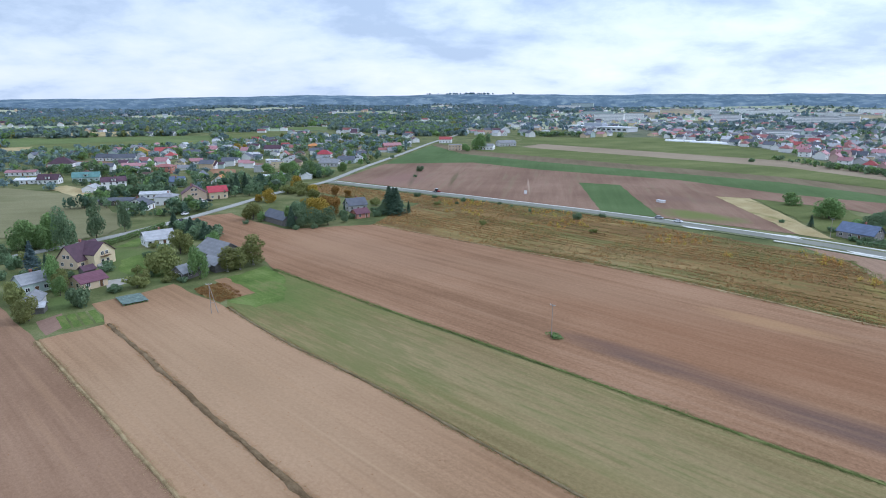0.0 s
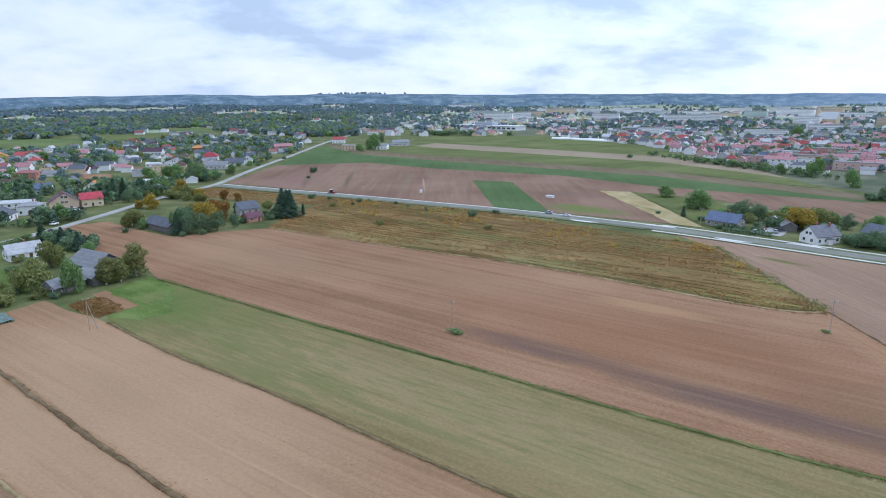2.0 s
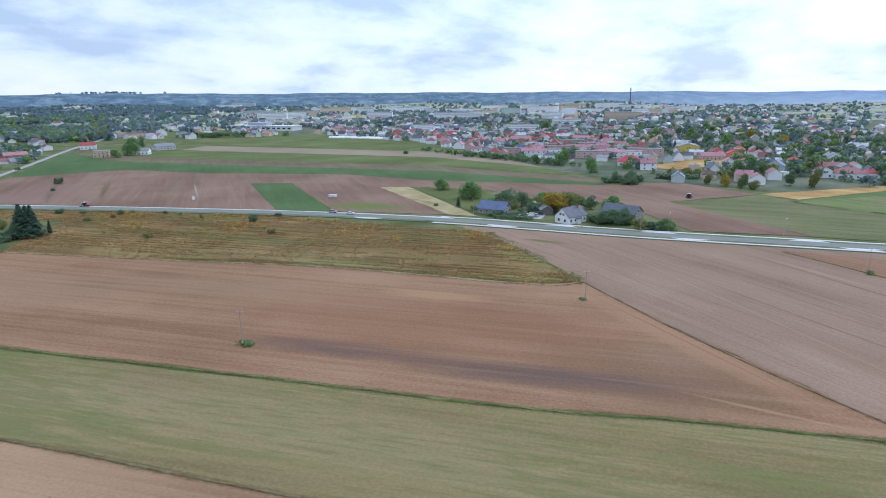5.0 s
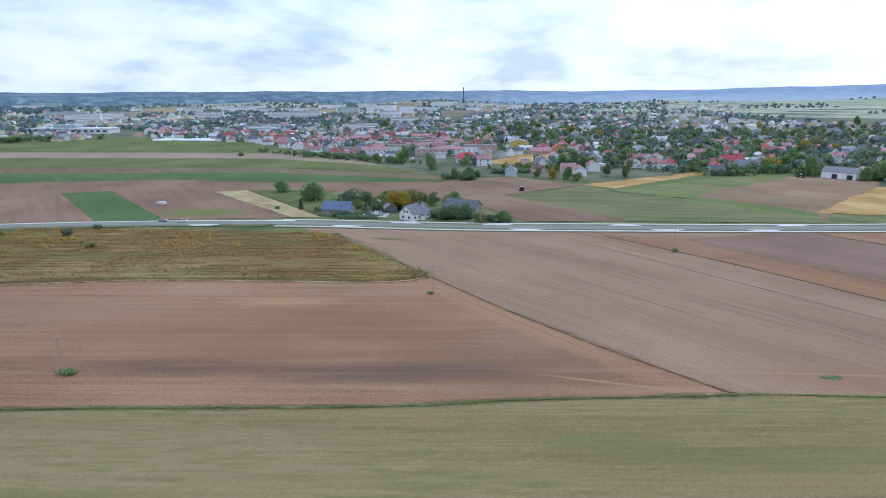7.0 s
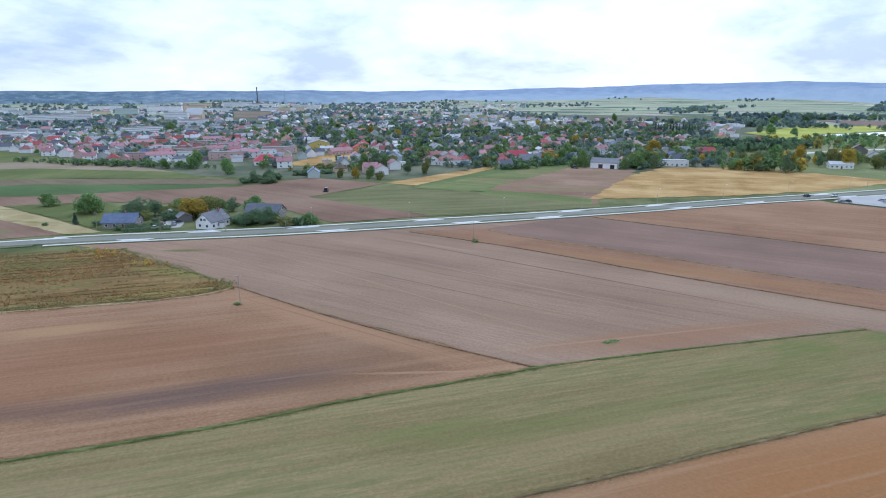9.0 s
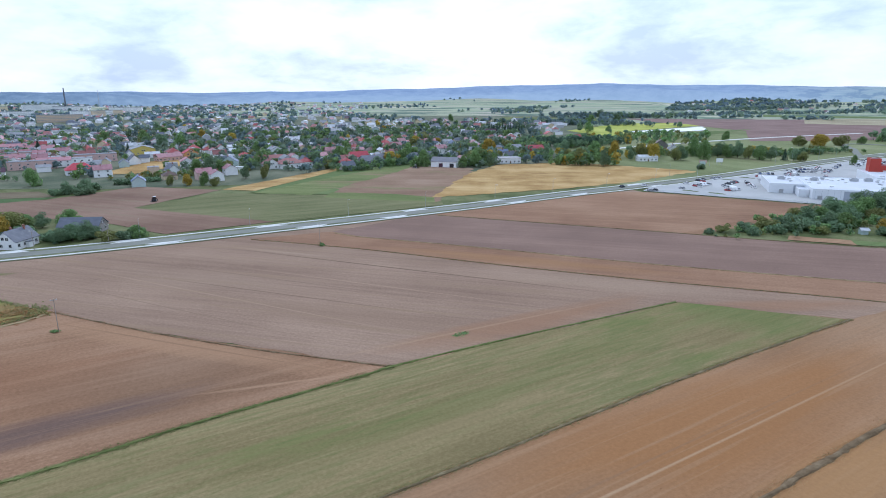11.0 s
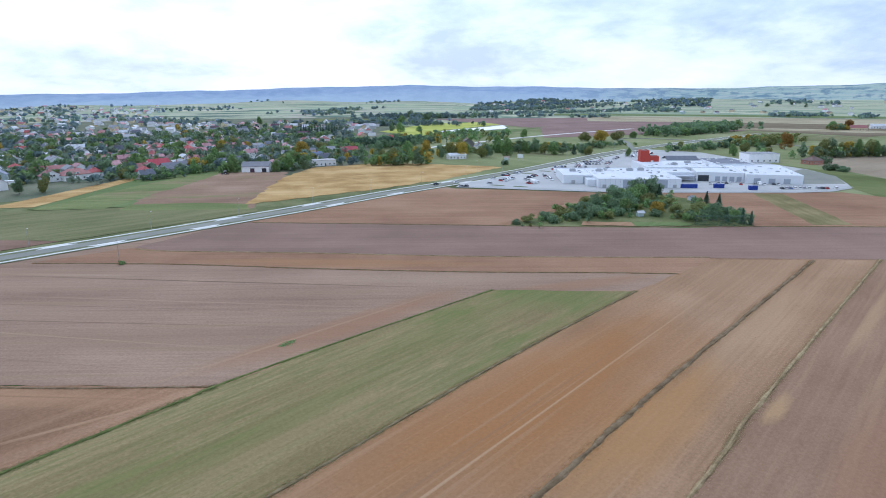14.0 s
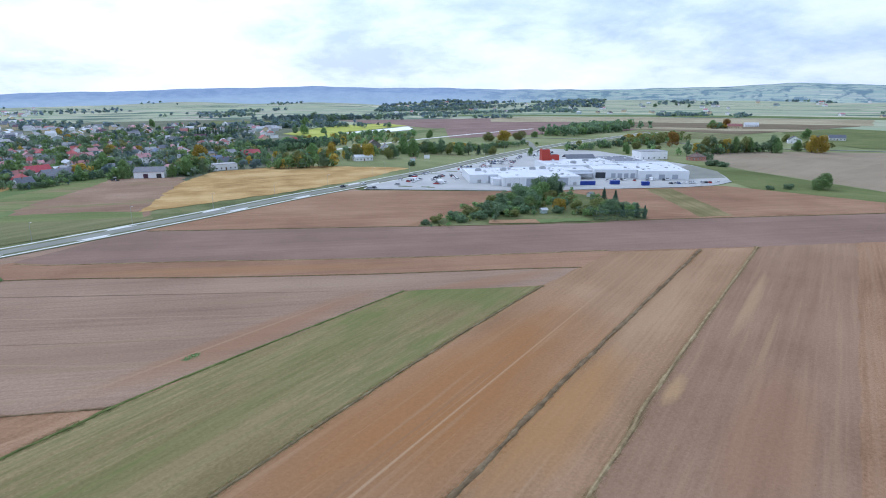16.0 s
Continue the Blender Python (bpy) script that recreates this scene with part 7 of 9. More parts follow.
# purple door; the open doorway's inner shade is a box coloured as dark glass
for door, y0, y1, mat, look_of in (("barn_door", -3.9, -0.6, ROOFS["plum"], "dark purple boarded door"), ("barn_opening", 5.2, 8.6, GLASS, "open doorway, its shade a dark panel")):
    bm = bmesh.new()
    box(bm, 6.6, 6.78, y0, y1, 0, 3.3)
    part(door, bm, mat, barn, look_of)
stand("family_house", "house with a dark red roof between trees", (606, 202), (603, 189), 12, 4.4, 9, "brick", "brick")
stand("family_house", "red-walled house with a red roof", (604, 54), (612, 39), 12, 5.5, 9, "red", "crimson", storeys=2)
stand("workshop", "long white and blue workshop beside the stubble", (523, 74), (531, 53), 12, 4.2, 4.8, "white", "grey", style="flat", chimneys=0)
stand("bungalow", "small white house by the junction", (566, -46), (570, -62), 10, 3.4, 5.4, "white", "white")
stand("family_house", "white gabled house behind the trees", (640, -78), (640, -90), 11, 4.5, 9, "white", "slate", facing="gable")
stand("family_house", "white gabled house behind the trees", (655, -105), (655, -118), 11, 4.5, 9, "white", "slate", facing="gable")
stand("family_house", "dark timber-gabled house among trees", (690, -70), (690, -84), 12, 5, 10, "boards", "brown", facing="gable")
stand("family_house", "white gabled house beyond the avenue", (632, -560), (624, -572), 11, 4, 8.5, "white", "slate", facing="gable")
stand("family_house", "white bungalow beyond the avenue", (655, -640), (645, -655), 10, 3.4, 7, "white", "slate")
stand("family_house", "white house with a blue-grey roof beyond the avenue", (640, -600), (632, -614), 10, 3.6, 7.4, "white", "slate")
stand("farmhouse", "pale farm on the far slope", (914, -690), (905, -710), 12, 4, 8, "cream", "brick")
stand("farmhouse", "white farm on the far slope", (950, -750), (940, -770), 12, 4, 7.5, "white", "pale")

# single trees that stand out before and between the houses of the town
for k, x, y, s, wide in (("oak", 351, 407, 1.33, 1.29), ("oak", 334, 353, 1.21, 0.88), ("bush", 309, 294, 1.87, 2.15), ("bush", 313, 291, 1.88, 1.85), ("oak", 337, 424, 0.84, 0.71), ("bush", 310, 305, 1.27, 1.88),
                         ("oak", 464, 388, 0.84, 0.65), ("ash", 604, 457, 1.15, 1.21), ("oak", 608, 438, 1.50, 1.29), ("ash", 846, 646, 1.15, 1.21), ("oak", 644, 568, 1.50, 1.29), ("maple", 356, 266, 0.89, 0.60),
                         ("golden", 358, 255, 0.88, 0.67), ("oak", 360, 244, 0.95, 0.58), ("maple", 361, 236, 0.71, 0.70), ("oak", 407, 281, 1.23, 0.95), ("ash", 410, 272, 1.06, 1.00), ("oak", 418, 267, 1.08, 0.83),
                         ("ash", 395, 234, 0.77, 0.62), ("maple", 400, 221, 1.25, 0.74), ("golden", 690, 423, 1.32, 1.25), ("golden", 728, 490, 1.44, 1.09), ("ash", 777, 459, 1.07, 1.21), ("ash", 839, 525, 1.15, 1.21),
                         ("oak", 670, 533, 1.50, 1.29), ("spruce", 556, 552, 0.85, 0.99), ("spruce", 542, 559, 0.92, 1.11), ("spruce", 561, 466, 0.75, 0.72), ("ash", 646, 358, 0.88, 0.67), ("oak", 587, 333, 1.04, 0.81),
                         ("spruce", 550, 362, 0.85, 0.78), ("oak", 657, 806, 1.50, 1.29), ("ash", 525, 490, 0.68, 0.97), ("oak", 1031, 739, 1.50, 1.29), ("bush", 339, 311, 1.12, 1.33), ("bush", 356, 299, 1.58, 3.86),
                         ("bush", 370, 291, 1.28, 2.71), ("oak", 491, 129, 1.42, 0.91), ("oak", 497, 86, 1.41, 0.97), ("golden", 605, 93, 1.76, 1.49), ("ash", 495, 75, 0.96, 0.68), ("oak", 491, 96, 1.01, 0.72),
                         ("ash", 1074, 252, 1.15, 1.21), ("maple", 528, 5, 1.76, 1.44), ("ash", 601, 20, 1.15, 1.21), ("ash", 520, -15, 1.15, 0.71), ("oak", 603, -9, 1.50, 1.29), ("golden", 586, -25, 1.76, 0.98),
                         ("ash", 575, -39, 0.76, 0.52), ("maple", 579, -48, 1.76, 1.25), ("golden", 576, -58, 1.76, 1.29), ("oak", 1272, 274, 1.50, 1.09), ("bush", 978, -33, 1.88, 2.10), ("bush", 1001, 10, 1.88, 1.79),
                         ("ash", 769, 237, 1.15, 1.09), ("oak", 547, 159, 1.50, 0.95), ("ash", 556, 33, 0.53, 0.63), ("oak", 527, 20, 0.74, 0.76),
                         ("oak", 977, -3, 1.50, 1.29), ("golden", 663, 183, 1.50, 1.14), ("ash", 664, 167, 0.98, 0.93), ("ash", 684, 55, 0.98, 0.46), ("ash", 841, 191, 1.02, 0.78), ("oak", 488, 158, 1.12, 0.62),
                         ("spruce", 903, 138, 1.18, 0.86), ("spruce", 916, 136, 1.25, 0.88), ("spruce", 903, 131, 1.22, 0.86), ("spruce", 916, 128, 1.25, 0.87), ("spruce", 904, 123, 1.25, 0.86), ("spruce", 916, 120, 1.25, 0.87),
                         ("spruce", 904, 115, 1.25, 0.86), ("spruce", 917, 112, 1.21, 0.87), ("spruce", 904, 107, 1.25, 0.86), ("spruce", 917, 104, 1.25, 0.87), ("spruce", 905, 99, 1.25, 0.86), ("spruce", 918, 96, 1.25, 0.87),
                         ("spruce", 905, 91, 1.17, 0.86)):
    plant(k, x, y, s, wide)
    TAKEN.append((x, y, 3.0))


# trees round the junction, the shopping centre and along the avenue beyond it
for k, x, y, s, wide in (("ash", 585, -83, 1.00, 0.94), ("maple", 578, -77, 1.38, 0.92), ("oak", 623, -100, 1.80, 1.07), ("oak", 594, -104, 1.80, 1.19), ("ash", 619, -120, 1.06, 1.01), ("oak", 617, -127, 1.26, 0.89),
                         ("ash", 615, -136, 1.15, 1.01), ("maple", 609, -144, 1.48, 0.99), ("oak", 600, -151, 1.24, 1.05), ("ash", 598, -160, 0.96, 0.82), ("spruce", 596, -170, 0.85, 0.87), ("ash", 595, -177, 0.70, 0.66),
                         ("maple", 593, -184, 1.07, 0.98), ("ash", 601, -40, 0.68, 0.64), ("maple", 608, -61, 1.97, 1.16), ("golden", 610, -51, 1.44, 1.00), ("golden", 610, -27, 1.70, 1.00), ("oak", 833, -168, 1.18, 0.96),
                         ("oak", 918, -161, 0.85, 0.92), ("oak", 571, -215, 0.89, 0.48), ("bush", 518, -89, 1.68, 1.78), ("maple", 765, -231, 1.37, 1.51), ("golden", 761, -250, 1.54, 1.93), ("maple", 774, -277, 1.41, 1.86),
                         ("oak", 809, -310, 0.88, 0.98), ("oak", 840, -339, 0.73, 0.64), ("ash", 1016, 11, 0.85, 0.94), ("oak", 993, -32, 0.90, 0.78), ("ash", 1497, -28, 1.38, 1.57), ("ash", 1284, -56, 1.38, 1.57),
                         ("oak", 1232, -5, 1.57, 1.67), ("ash", 558, -378, 0.95, 0.61), ("golden", 556, -387, 1.17, 1.11), ("maple", 554, -395, 2.00, 1.30), ("ash", 549, -400, 1.31, 0.82), ("maple", 551, -410, 1.63, 0.87),
                         ("golden", 550, -416, 1.64, 1.13), ("oak", 544, -421, 1.70, 0.78), ("maple", 546, -434, 2.00, 1.33), ("oak", 545, -440, 1.54, 0.70), ("ash", 540, -461, 1.31, 1.14), ("oak", 535, -462, 1.56, 1.00),
                         ("oak", 545, -496, 1.22, 0.84), ("golden", 528, -497, 2.00, 1.19), ("golden", 524, -504, 2.00, 1.67), ("oak", 685, -633, 1.37, 1.06), ("maple", 645, -569, 1.30, 1.09), ("oak", 567, -315, 1.19, 0.77),
                         ("maple", 661, -391, 1.26, 1.46), ("maple", 658, -407, 1.50, 1.69), ("russet", 627, -404, 1.73, 1.37), ("ash", 600, -362, 0.79, 0.75), ("maple", 603, -347, 1.20, 0.88), ("bush", 498, -357, 2.25, 2.61),
                         ("bush", 454, -332, 1.94, 2.88), ("bush", 446, -336, 1.61, 2.38), ("oak", 324, -316, 1.04, 1.16), ("bush", 330, -298, 1.33, 1.60), ("bush", 332, -285, 1.01, 1.31), ("oak", 963, -695, 1.22, 1.52),
                         ("russet", 928, -697, 1.57, 1.42), ("ash", 2089, -1017, 1.18, 1.12), ("ash", 1894, -1145, 0.87, 1.43), ("ash", 1919, -1239, 0.90, 0.85), ("ash", 1815, -1219, 0.86, 0.82)):
    plant(k, x, y, s, wide)
    TAKEN.append((x, y, 3.0))

# ---- houses filling the streets ----
KINDS = [
    house("town_house", "two-storey town house with a faded red roof", 10, 12, 5.6, 8.6, "white", "pink", storeys=2, per_side=2, ends=False),
    house("town_house", "white town house with a brick-red roof", 10, 13, 4.2, 8.2, "white", "brick", per_side=2, ends=False),
    house("town_house", "town house with a grey roof", 9, 12, 5.4, 8.0, "grey", "grey", storeys=2, per_side=2, ends=False),
    house("town_house", "cube-shaped town house with a flat roof", 10, 11, 6.4, 6.8, "grey", "tar", style="flat", storeys=2, per_side=2, ends=False),
    house("town_house", "cream cube-shaped town house with a flat roof", 10, 11, 6.4, 6.8, "cream", "grey", style="flat", storeys=2, per_side=2, ends=False),
    house("town_house", "white town house with a red hipped roof", 11, 12, 4.4, 8.4, "white", "red", style="hip", per_side=2, ends=False),
    house("town_house", "pink rendered town house with a faded roof", 9, 12, 5.8, 8.8, "pink", "pink", storeys=2, per_side=2, ends=False),
    house("town_house", "white house with a slate-coloured gable roof", 9, 13, 3.8, 8.0, "white", "slate", per_side=2, ends=False),
    house("town_house", "grey house with a blue-grey roof", 9, 11, 4.2, 7.6, "bluegrey", "bluegrey", per_side=2, ends=False),
    house("town_house", "house with a brown hipped roof", 11, 12, 3.8, 7.6, "cream", "brown", style="hip", per_side=2, ends=False),
    house("bungalow", "low house with a pale sheet roof", 9, 13, 3.2, 5.4, "white", "pale", per_side=2, ends=False),
    house("row_house", "row of flat-roofed terraced houses", 11, 34, 6.2, 6.6, "pink", "tar", style="flat", storeys=2, chimneys=3, per_side=6, ends=False),
]
SMALL = [house("family_house", "distant house with a %s roof" % w, 10, 12, 4.6, 8.2, c, r, windows=False, style=s) for w, c, r, s in (("faded red", "white", "pink", "gable"), ("brick-red", "white", "brick", "hip"), ("slate", "white", "slate", "gable"), ("pale grey", "grey", "pale", "gable"), ("red", "cream", "red", "gable"), ("flat dark", "white", "tar", "flat"))]


def free(x, y, r):
    """Whether no field, road or house is in the way."""
    for p in FIELDS:
        if p and inside(p, x, y)[0]:
            return False
    if np.min(np.hypot(main_line[:, 0] - x, main_line[:, 1] - y)) < r + 8 or np.min(np.hypot(side_line[:, 0] - x, side_line[:, 1] - y)) < r + 3:
        return False
    return all((x - a) ** 2 + (y - b) ** 2 > (r * 0.7 + c) ** 2 for a, b, c in TAKEN)


TERRACES = [KINDS[-1], house("row_house", "row of terraced houses with flat grey roofs and pale fronts", 10, 26, 6.0, 6.4, "white", "grey", style="flat", storeys=2, chimneys=3, per_side=5, ends=False), house("row_house", "row of terraced houses with faded red roofs", 10, 24, 5.6, 8.0, "white", "pink", storeys=2, chimneys=3, per_side=5, ends=False)]
for x, y, i in ((372, 495, 0), (376, 477, 2), (390, 473, 1), (421, 491, 0), (438, 484, 2), (462, 482, 1), (412, 433, 0), (427, 427, 2), (439, 418, 1), (471, 426, 0), (462, 613, 2), (428, 539, 1), (486, 556, 0), (533, 581, 2)):
    copy_thing(TERRACES[i], pose(x, y, 0, 0, 0, 45))["group"] = "terraces at the town's edge"
    TAKEN.append((x, y, 13.0))


def street_houses(az0, az1, r0, r1, count, kinds, weights, seed, bias=0.0, group="houses in the town"):
    """Houses at even chance over a sector, in streets that turn with their district."""
    rnd = random.Random(seed)
    made = tries = 0
    while made < count and tries < count * 30:
        tries += 1
        az, r = rnd.uniform(az0, az1), math.sqrt(rnd.uniform(r0 ** 2, r1 ** 2))
        x, y = polar(az, r)
        if not free(x, y, 6.5):
            continue
        k = rnd.choices(kinds, weights)[0] if r < 740 else rnd.choice(SMALL)
        turn = 20 + 25 * math.sin(x / 260) + 90 * (rnd.random() < 0.5) + rnd.uniform(-6, 6)
        s = rnd.uniform(0.72, 0.88) if az0 > 0 else rnd.uniform(0.78, 1.0)
        copy_thing(k, pose(x, y, float(height(x, y)), 0, 0, turn) @ Matrix.Diagonal((s, s, s, 1)))[ "group"] = group
        TAKEN.append((x, y, 6.5))
        made += 1


street_houses(-20, -48, 600, 920, 190, KINDS, [6, 5, 3, 4, 2, 5, 5, 2, 1, 1, 1, 1.5], 1)
street_houses(-47, -84, 440, 800, 115, KINDS, [3, 3, 4, 1, 1, 3, 1, 5, 3, 3, 3, 0], 2)
street_houses(3, 36, 430, 900, 45, KINDS, [2, 2, 3, 1, 1, 2, 1, 4, 2, 3, 4, 0], 3, group="houses in the village")
street_houses(-22, -90, 780, 1150, 45, SMALL, [3, 3, 3, 3, 2, 2], 4)


def far_houses(name, label, spots, seed, size=1.0):
    """Houses so far off that they run together: walls and pitched roofs in one mesh."""
    rnd = np.random.RandomState(seed)
    v, f, w = [], [], []
    for x, y in spots:
        z = float(height(x, y)) - 0.5
        a, l, h, g = rnd.uniform(3.6, 5.6) * size, rnd.uniform(4.5, 7.5) * size, rnd.uniform(3.0, 6.5) * size, rnd.uniform(1.4, 3.6) * size
        t = 0.35 + 0.44 * math.sin(x / 260) + 1.571 * rnd.randint(0, 2) + rnd.normal() * 0.12
        c, s = math.cos(t), math.sin(t)
        o = 0.6
        pts = [(-a, -l, 0), (a, -l, 0), (a, l, 0), (-a, l, 0), (-a, -l, h), (a, -l, h), (a, l, h), (-a, l, h), (0, -l, h + g), (0, l, h + g),
               (-a - o, -l - o, h - 0.3), (-a - o, l + o, h - 0.3), (0, l + o, h + g + 0.2), (0, -l - o, h + g + 0.2), (a + o, -l - o, h - 0.3), (a + o, l + o, h - 0.3)]
        b = len(v)
        v += [(x + px * c - py * s, y + px * s + py * c, z + pz) for px, py, pz in pts]
        f += [tuple(b + i for i in q) for q in ((0, 1, 5, 8, 4), (2, 3, 7, 9, 6), (1, 2, 6, 5), (3, 0, 4, 7), (10, 13, 12, 11), (13, 14, 15, 12))]
        wall = rnd.choice([0, 0, 0, 0, 1, 2])
        roof = rnd.choice([3, 4, 5, 5, 6, 7, 6, 6, 8])
        w += [wall] * 4 + [roof] * 2
    mats = [WALLS["white"], WALLS["cream"], WALLS["bluegrey"], ROOFS["pink"], ROOFS["brick"], ROOFS["grey"], ROOFS["slate"], ROOFS["pale"], ROOFS["plum"]]
    return tagged(mesh_object(name, v, f, None, mats, w), label, "houses", kind="stuff")


def sector(rnd, az0, az1, r0, r1, count, power=1.0):
    az = rnd.uniform(min(az0, az1), max(az0, az1), count)
    r = r0 + (r1 - r0) * rnd.uniform(0, 1, count) ** power
    return -r * np.sin(np.radians(az)), r * np.cos(np.radians(az))


def clear_of_fields(x, y):
    ok = np.ones(len(x), dtype=bool)
    for p in FIELDS:
        if p:
            ok &= ~inside(p, x, y)
    return ok


rnd = np.random.RandomState(21)
x, y = sector(rnd, -12, -88, 900, 2500, 1300)
k = clear_of_fields(x, y) & ~((np.degrees(np.arctan2(-x, y)) < -70) & (np.hypot(x, y) > 1300))
far_houses("distant_town", "distant town of pale houses with red and grey roofs", list(zip(x[k], y[k])), 5)
x, y = sector(rnd, -20, -84, 560, 1150, 900)
t = np.array(TAKEN)
k = clear_of_fields(x, y) & np.all((x[:, None] - t[None, :, 0]) ** 2 + (y[:, None] - t[None, :, 1]) ** 2 > (t[None, :, 2] + 5.0) ** 2, axis=1)
k &= np.min((x[:, None] - main_line[None, ::3, 0]) ** 2 + (y[:, None] - main_line[None, ::3, 1]) ** 2, axis=1) > 400
k &= ~((np.degrees(np.arctan2(-x, y)) < -70) & (np.hypot(x, y) > 900))
x, y = x[k], y[k]
apart = np.hypot(x[:, None] - x[None], y[:, None] - y[None]) + 1e3 * np.triu(np.ones((len(x), len(x))))
k = apart.min(axis=1) > 15
far_houses("town_infill", "close-set town houses with red, grey and pale roofs", list(zip(x[k], y[k])), 9, 0.82)
TAKEN += [(a, b, 3.6) for a, b in zip(x[k], y[k])]
x, y = sector(rnd, 2.5, 30, 560, 1100, 170, 1.2)
x, y = x[clear_of_fields(x, y)], y[clear_of_fields(x, y)]
t = np.array(TAKEN)
k = np.all((x[:, None] - t[None, :, 0]) ** 2 + (y[:, None] - t[None, :, 1]) ** 2 > (t[None, :, 2] + 6.0) ** 2, axis=1)
k &= np.min((x[:, None] - side_line[None, :, 0]) ** 2 + (y[:, None] - side_line[None, :, 1]) ** 2, axis=1) > 225
far_houses("village_infill", "small village houses among gardens", list(zip(x[k], y[k])), 10, 0.85)
TAKEN += [(a, b, 6.0) for a, b in zip(x[k], y[k])]
x, y = sector(rnd, 36, -14, 900, 2550, 520)
k = clear_of_fields(x, y)
far_houses("distant_village", "scattered distant houses among trees", list(zip(x[k], y[k])), 6)
x, y = sector(rnd, -98, -138, 1800, 2550, 60)
k = clear_of_fields(x, y)
far_houses("distant_farms", "distant farmsteads on the slopes", list(zip(x[k], y[k])), 7)

# blocks of flats
FLAT_GLASS = plain("balcony_band", (0.30, 0.33, 0.37), 0.5, 0, 0.3, 0.6, 3)


def flats(x, y, turn, l, h, wall, label="long pale block of flats in the distant town"):
    t = thing("apartment_building", label, "apartment building", "blocks of flats")
    bm = bmesh.new()
    box(bm, -l / 2, l / 2, -6, 6, -2, h)
    part("wall", bm, WALLS[wall], t)
    bm = bmesh.new()
    box(bm, -l / 2 - 0.3, l / 2 + 0.3, -6.3, 6.3, h, h + 0.6)
    part("roof", bm, ROOFS["grey"], t)
    for k in range(int(h / 3)):
        bm = bmesh.new()
        box(bm, -l / 2 + 1, l / 2 - 1, -6.05, 6.05, 1.3 + k * 3, 2.0 + k * 3)
        part("window_band", bm, FLAT_GLASS, t)
    t.matrix_basis = pose(x, y, float(height(x, y)), 0, 0, turn)
    TAKEN.append((x, y, l * 0.5))


rnd = random.Random(8)
for i in range(34):
    az = -11 - 40 * (i + rnd.random()) / 34
    r = rnd.uniform(1450, 2250)
    flats(*polar(az, r), az + rnd.uniform(-25, 25), rnd.uniform(45, 95), rnd.choice([12, 15, 15, 18]), rnd.choice(["white", "white", "white", "bluegrey", "cream"]))
for az, r, l, h in ((-28, 1030, 40, 9), (-37, 1000, 55, 10), (-41, 1180, 50, 12), (-46, 1000, 30, 9)):
    flats(*polar(az, r), az + 10, l, h, "white", "pale flat-roofed block at the town's edge")
factory = thing("factory", "long pale factory hall with a raised roof", "factory")
factory.matrix_basis = pose(262, 1074, 0, 0, 0, -49)
bm = bmesh.new()
box(bm, -62, 62, 0, 30, -0.5, 7)
part("hall_wall", bm, SHEET_WHITE, factory)
bm = bmesh.new()
box(bm, -63, 63, -1, 31, 7, 7.8)
part("flat_roof", bm, ROOF_PALE, factory)
bm = bmesh.new()
box(bm, -30, 6, 8, 24, 7.8, 12.5)
part("raised_hall", bm, SHEET_GREY, factory)
for i in range(12):
    bm = bmesh.new()
    box(bm, -57 + i * 10, -51 + i * 10, -0.15, -0.02, 2.5, 5)
    part("window", bm, GLASS, factory)
# polytunnels at the meadow's end
for i in range(7):
    t = thing("polytunnel", "long white polytunnel at the meadow's end", "polytunnel", "polytunnels")
    bm = bmesh.new()
    rows = [[bm.verts.new((s, 3.6 * math.cos(a), 2.4 * math.sin(a))) for a in np.linspace(0, math.pi, 9)] for s in (-12, -6, 0, 6, 12)]
    for a, b in zip(rows, rows[1:]):
        for j in range(8):
            bm.faces.new((a[j], b[j], b[j + 1], a[j + 1]))
    bm.faces.new(rows[0])
    bm.faces.new(rows[-1][::-1])
    part("cover", bm, WHITE_SHEET, t)
    bm = bmesh.new()
    for s in (-12.1, 12.1):
        box(bm, s - 0.05, s + 0.05, -1.2, 1.2, 0, 2.2)
    part("end_door", bm, FRAME, t)
    t.matrix_basis = pose(306 + 6.6 * i + (i % 2) * 3, 824 - 8.4 * i + (i % 3) * 5, 0, 0, 0, -44)
# chimney and mast over the town
SHAFT = plain("sooty_concrete", (0.13, 0.14, 0.16), 0.9, 0, 0.2, 0.1, 1)
stack = thing("factory_chimney", "tall dark factory chimney over the town", "chimney")
stack.matrix_basis = pose(*polar(-46.35, 2300), float(height(*polar(-46.35, 2300))) - 1)
bm = bmesh.new()
rod(bm, (0, 0, 0), (0, 0, 58), 2.4, 1.6, 14)
part("shaft", bm, SHAFT, stack)
bm = bmesh.new()
rod(bm, (0, 0, 58), (0, 0, 59.5), 2.4, 2.4, 14)
part("rim", bm, CONCRETE, stack)
mast = thing("radio_mast", "thin lattice radio mast over the town", "mast")
mast.matrix_basis = pose(*polar(-48.65, 2300), float(height(*polar(-48.65, 2300))) - 1)
bm = bmesh.new()
for a in range(3):
    c, s = math.cos(a * 2.094), math.sin(a * 2.094)
    rod(bm, (1.6 * c, 1.6 * s, 0), (0.3 * c, 0.3 * s, 56), 0.25, 0.15, 5)
part("legs", bm, STEEL, mast)
bm = bmesh.new()
for k in range(14):
    z = 4 * k
    r = 1.6 - 1.3 * z / 56
    for a in range(3):
        rod(bm, (r * math.cos(a * 2.094), r * math.sin(a * 2.094), z), (r * math.cos(a * 2.094 + 2.094), r * math.sin(a * 2.094 + 2.094), z + 3.5), 0.12, sides=4)
part("lattice", bm, STEEL, mast)
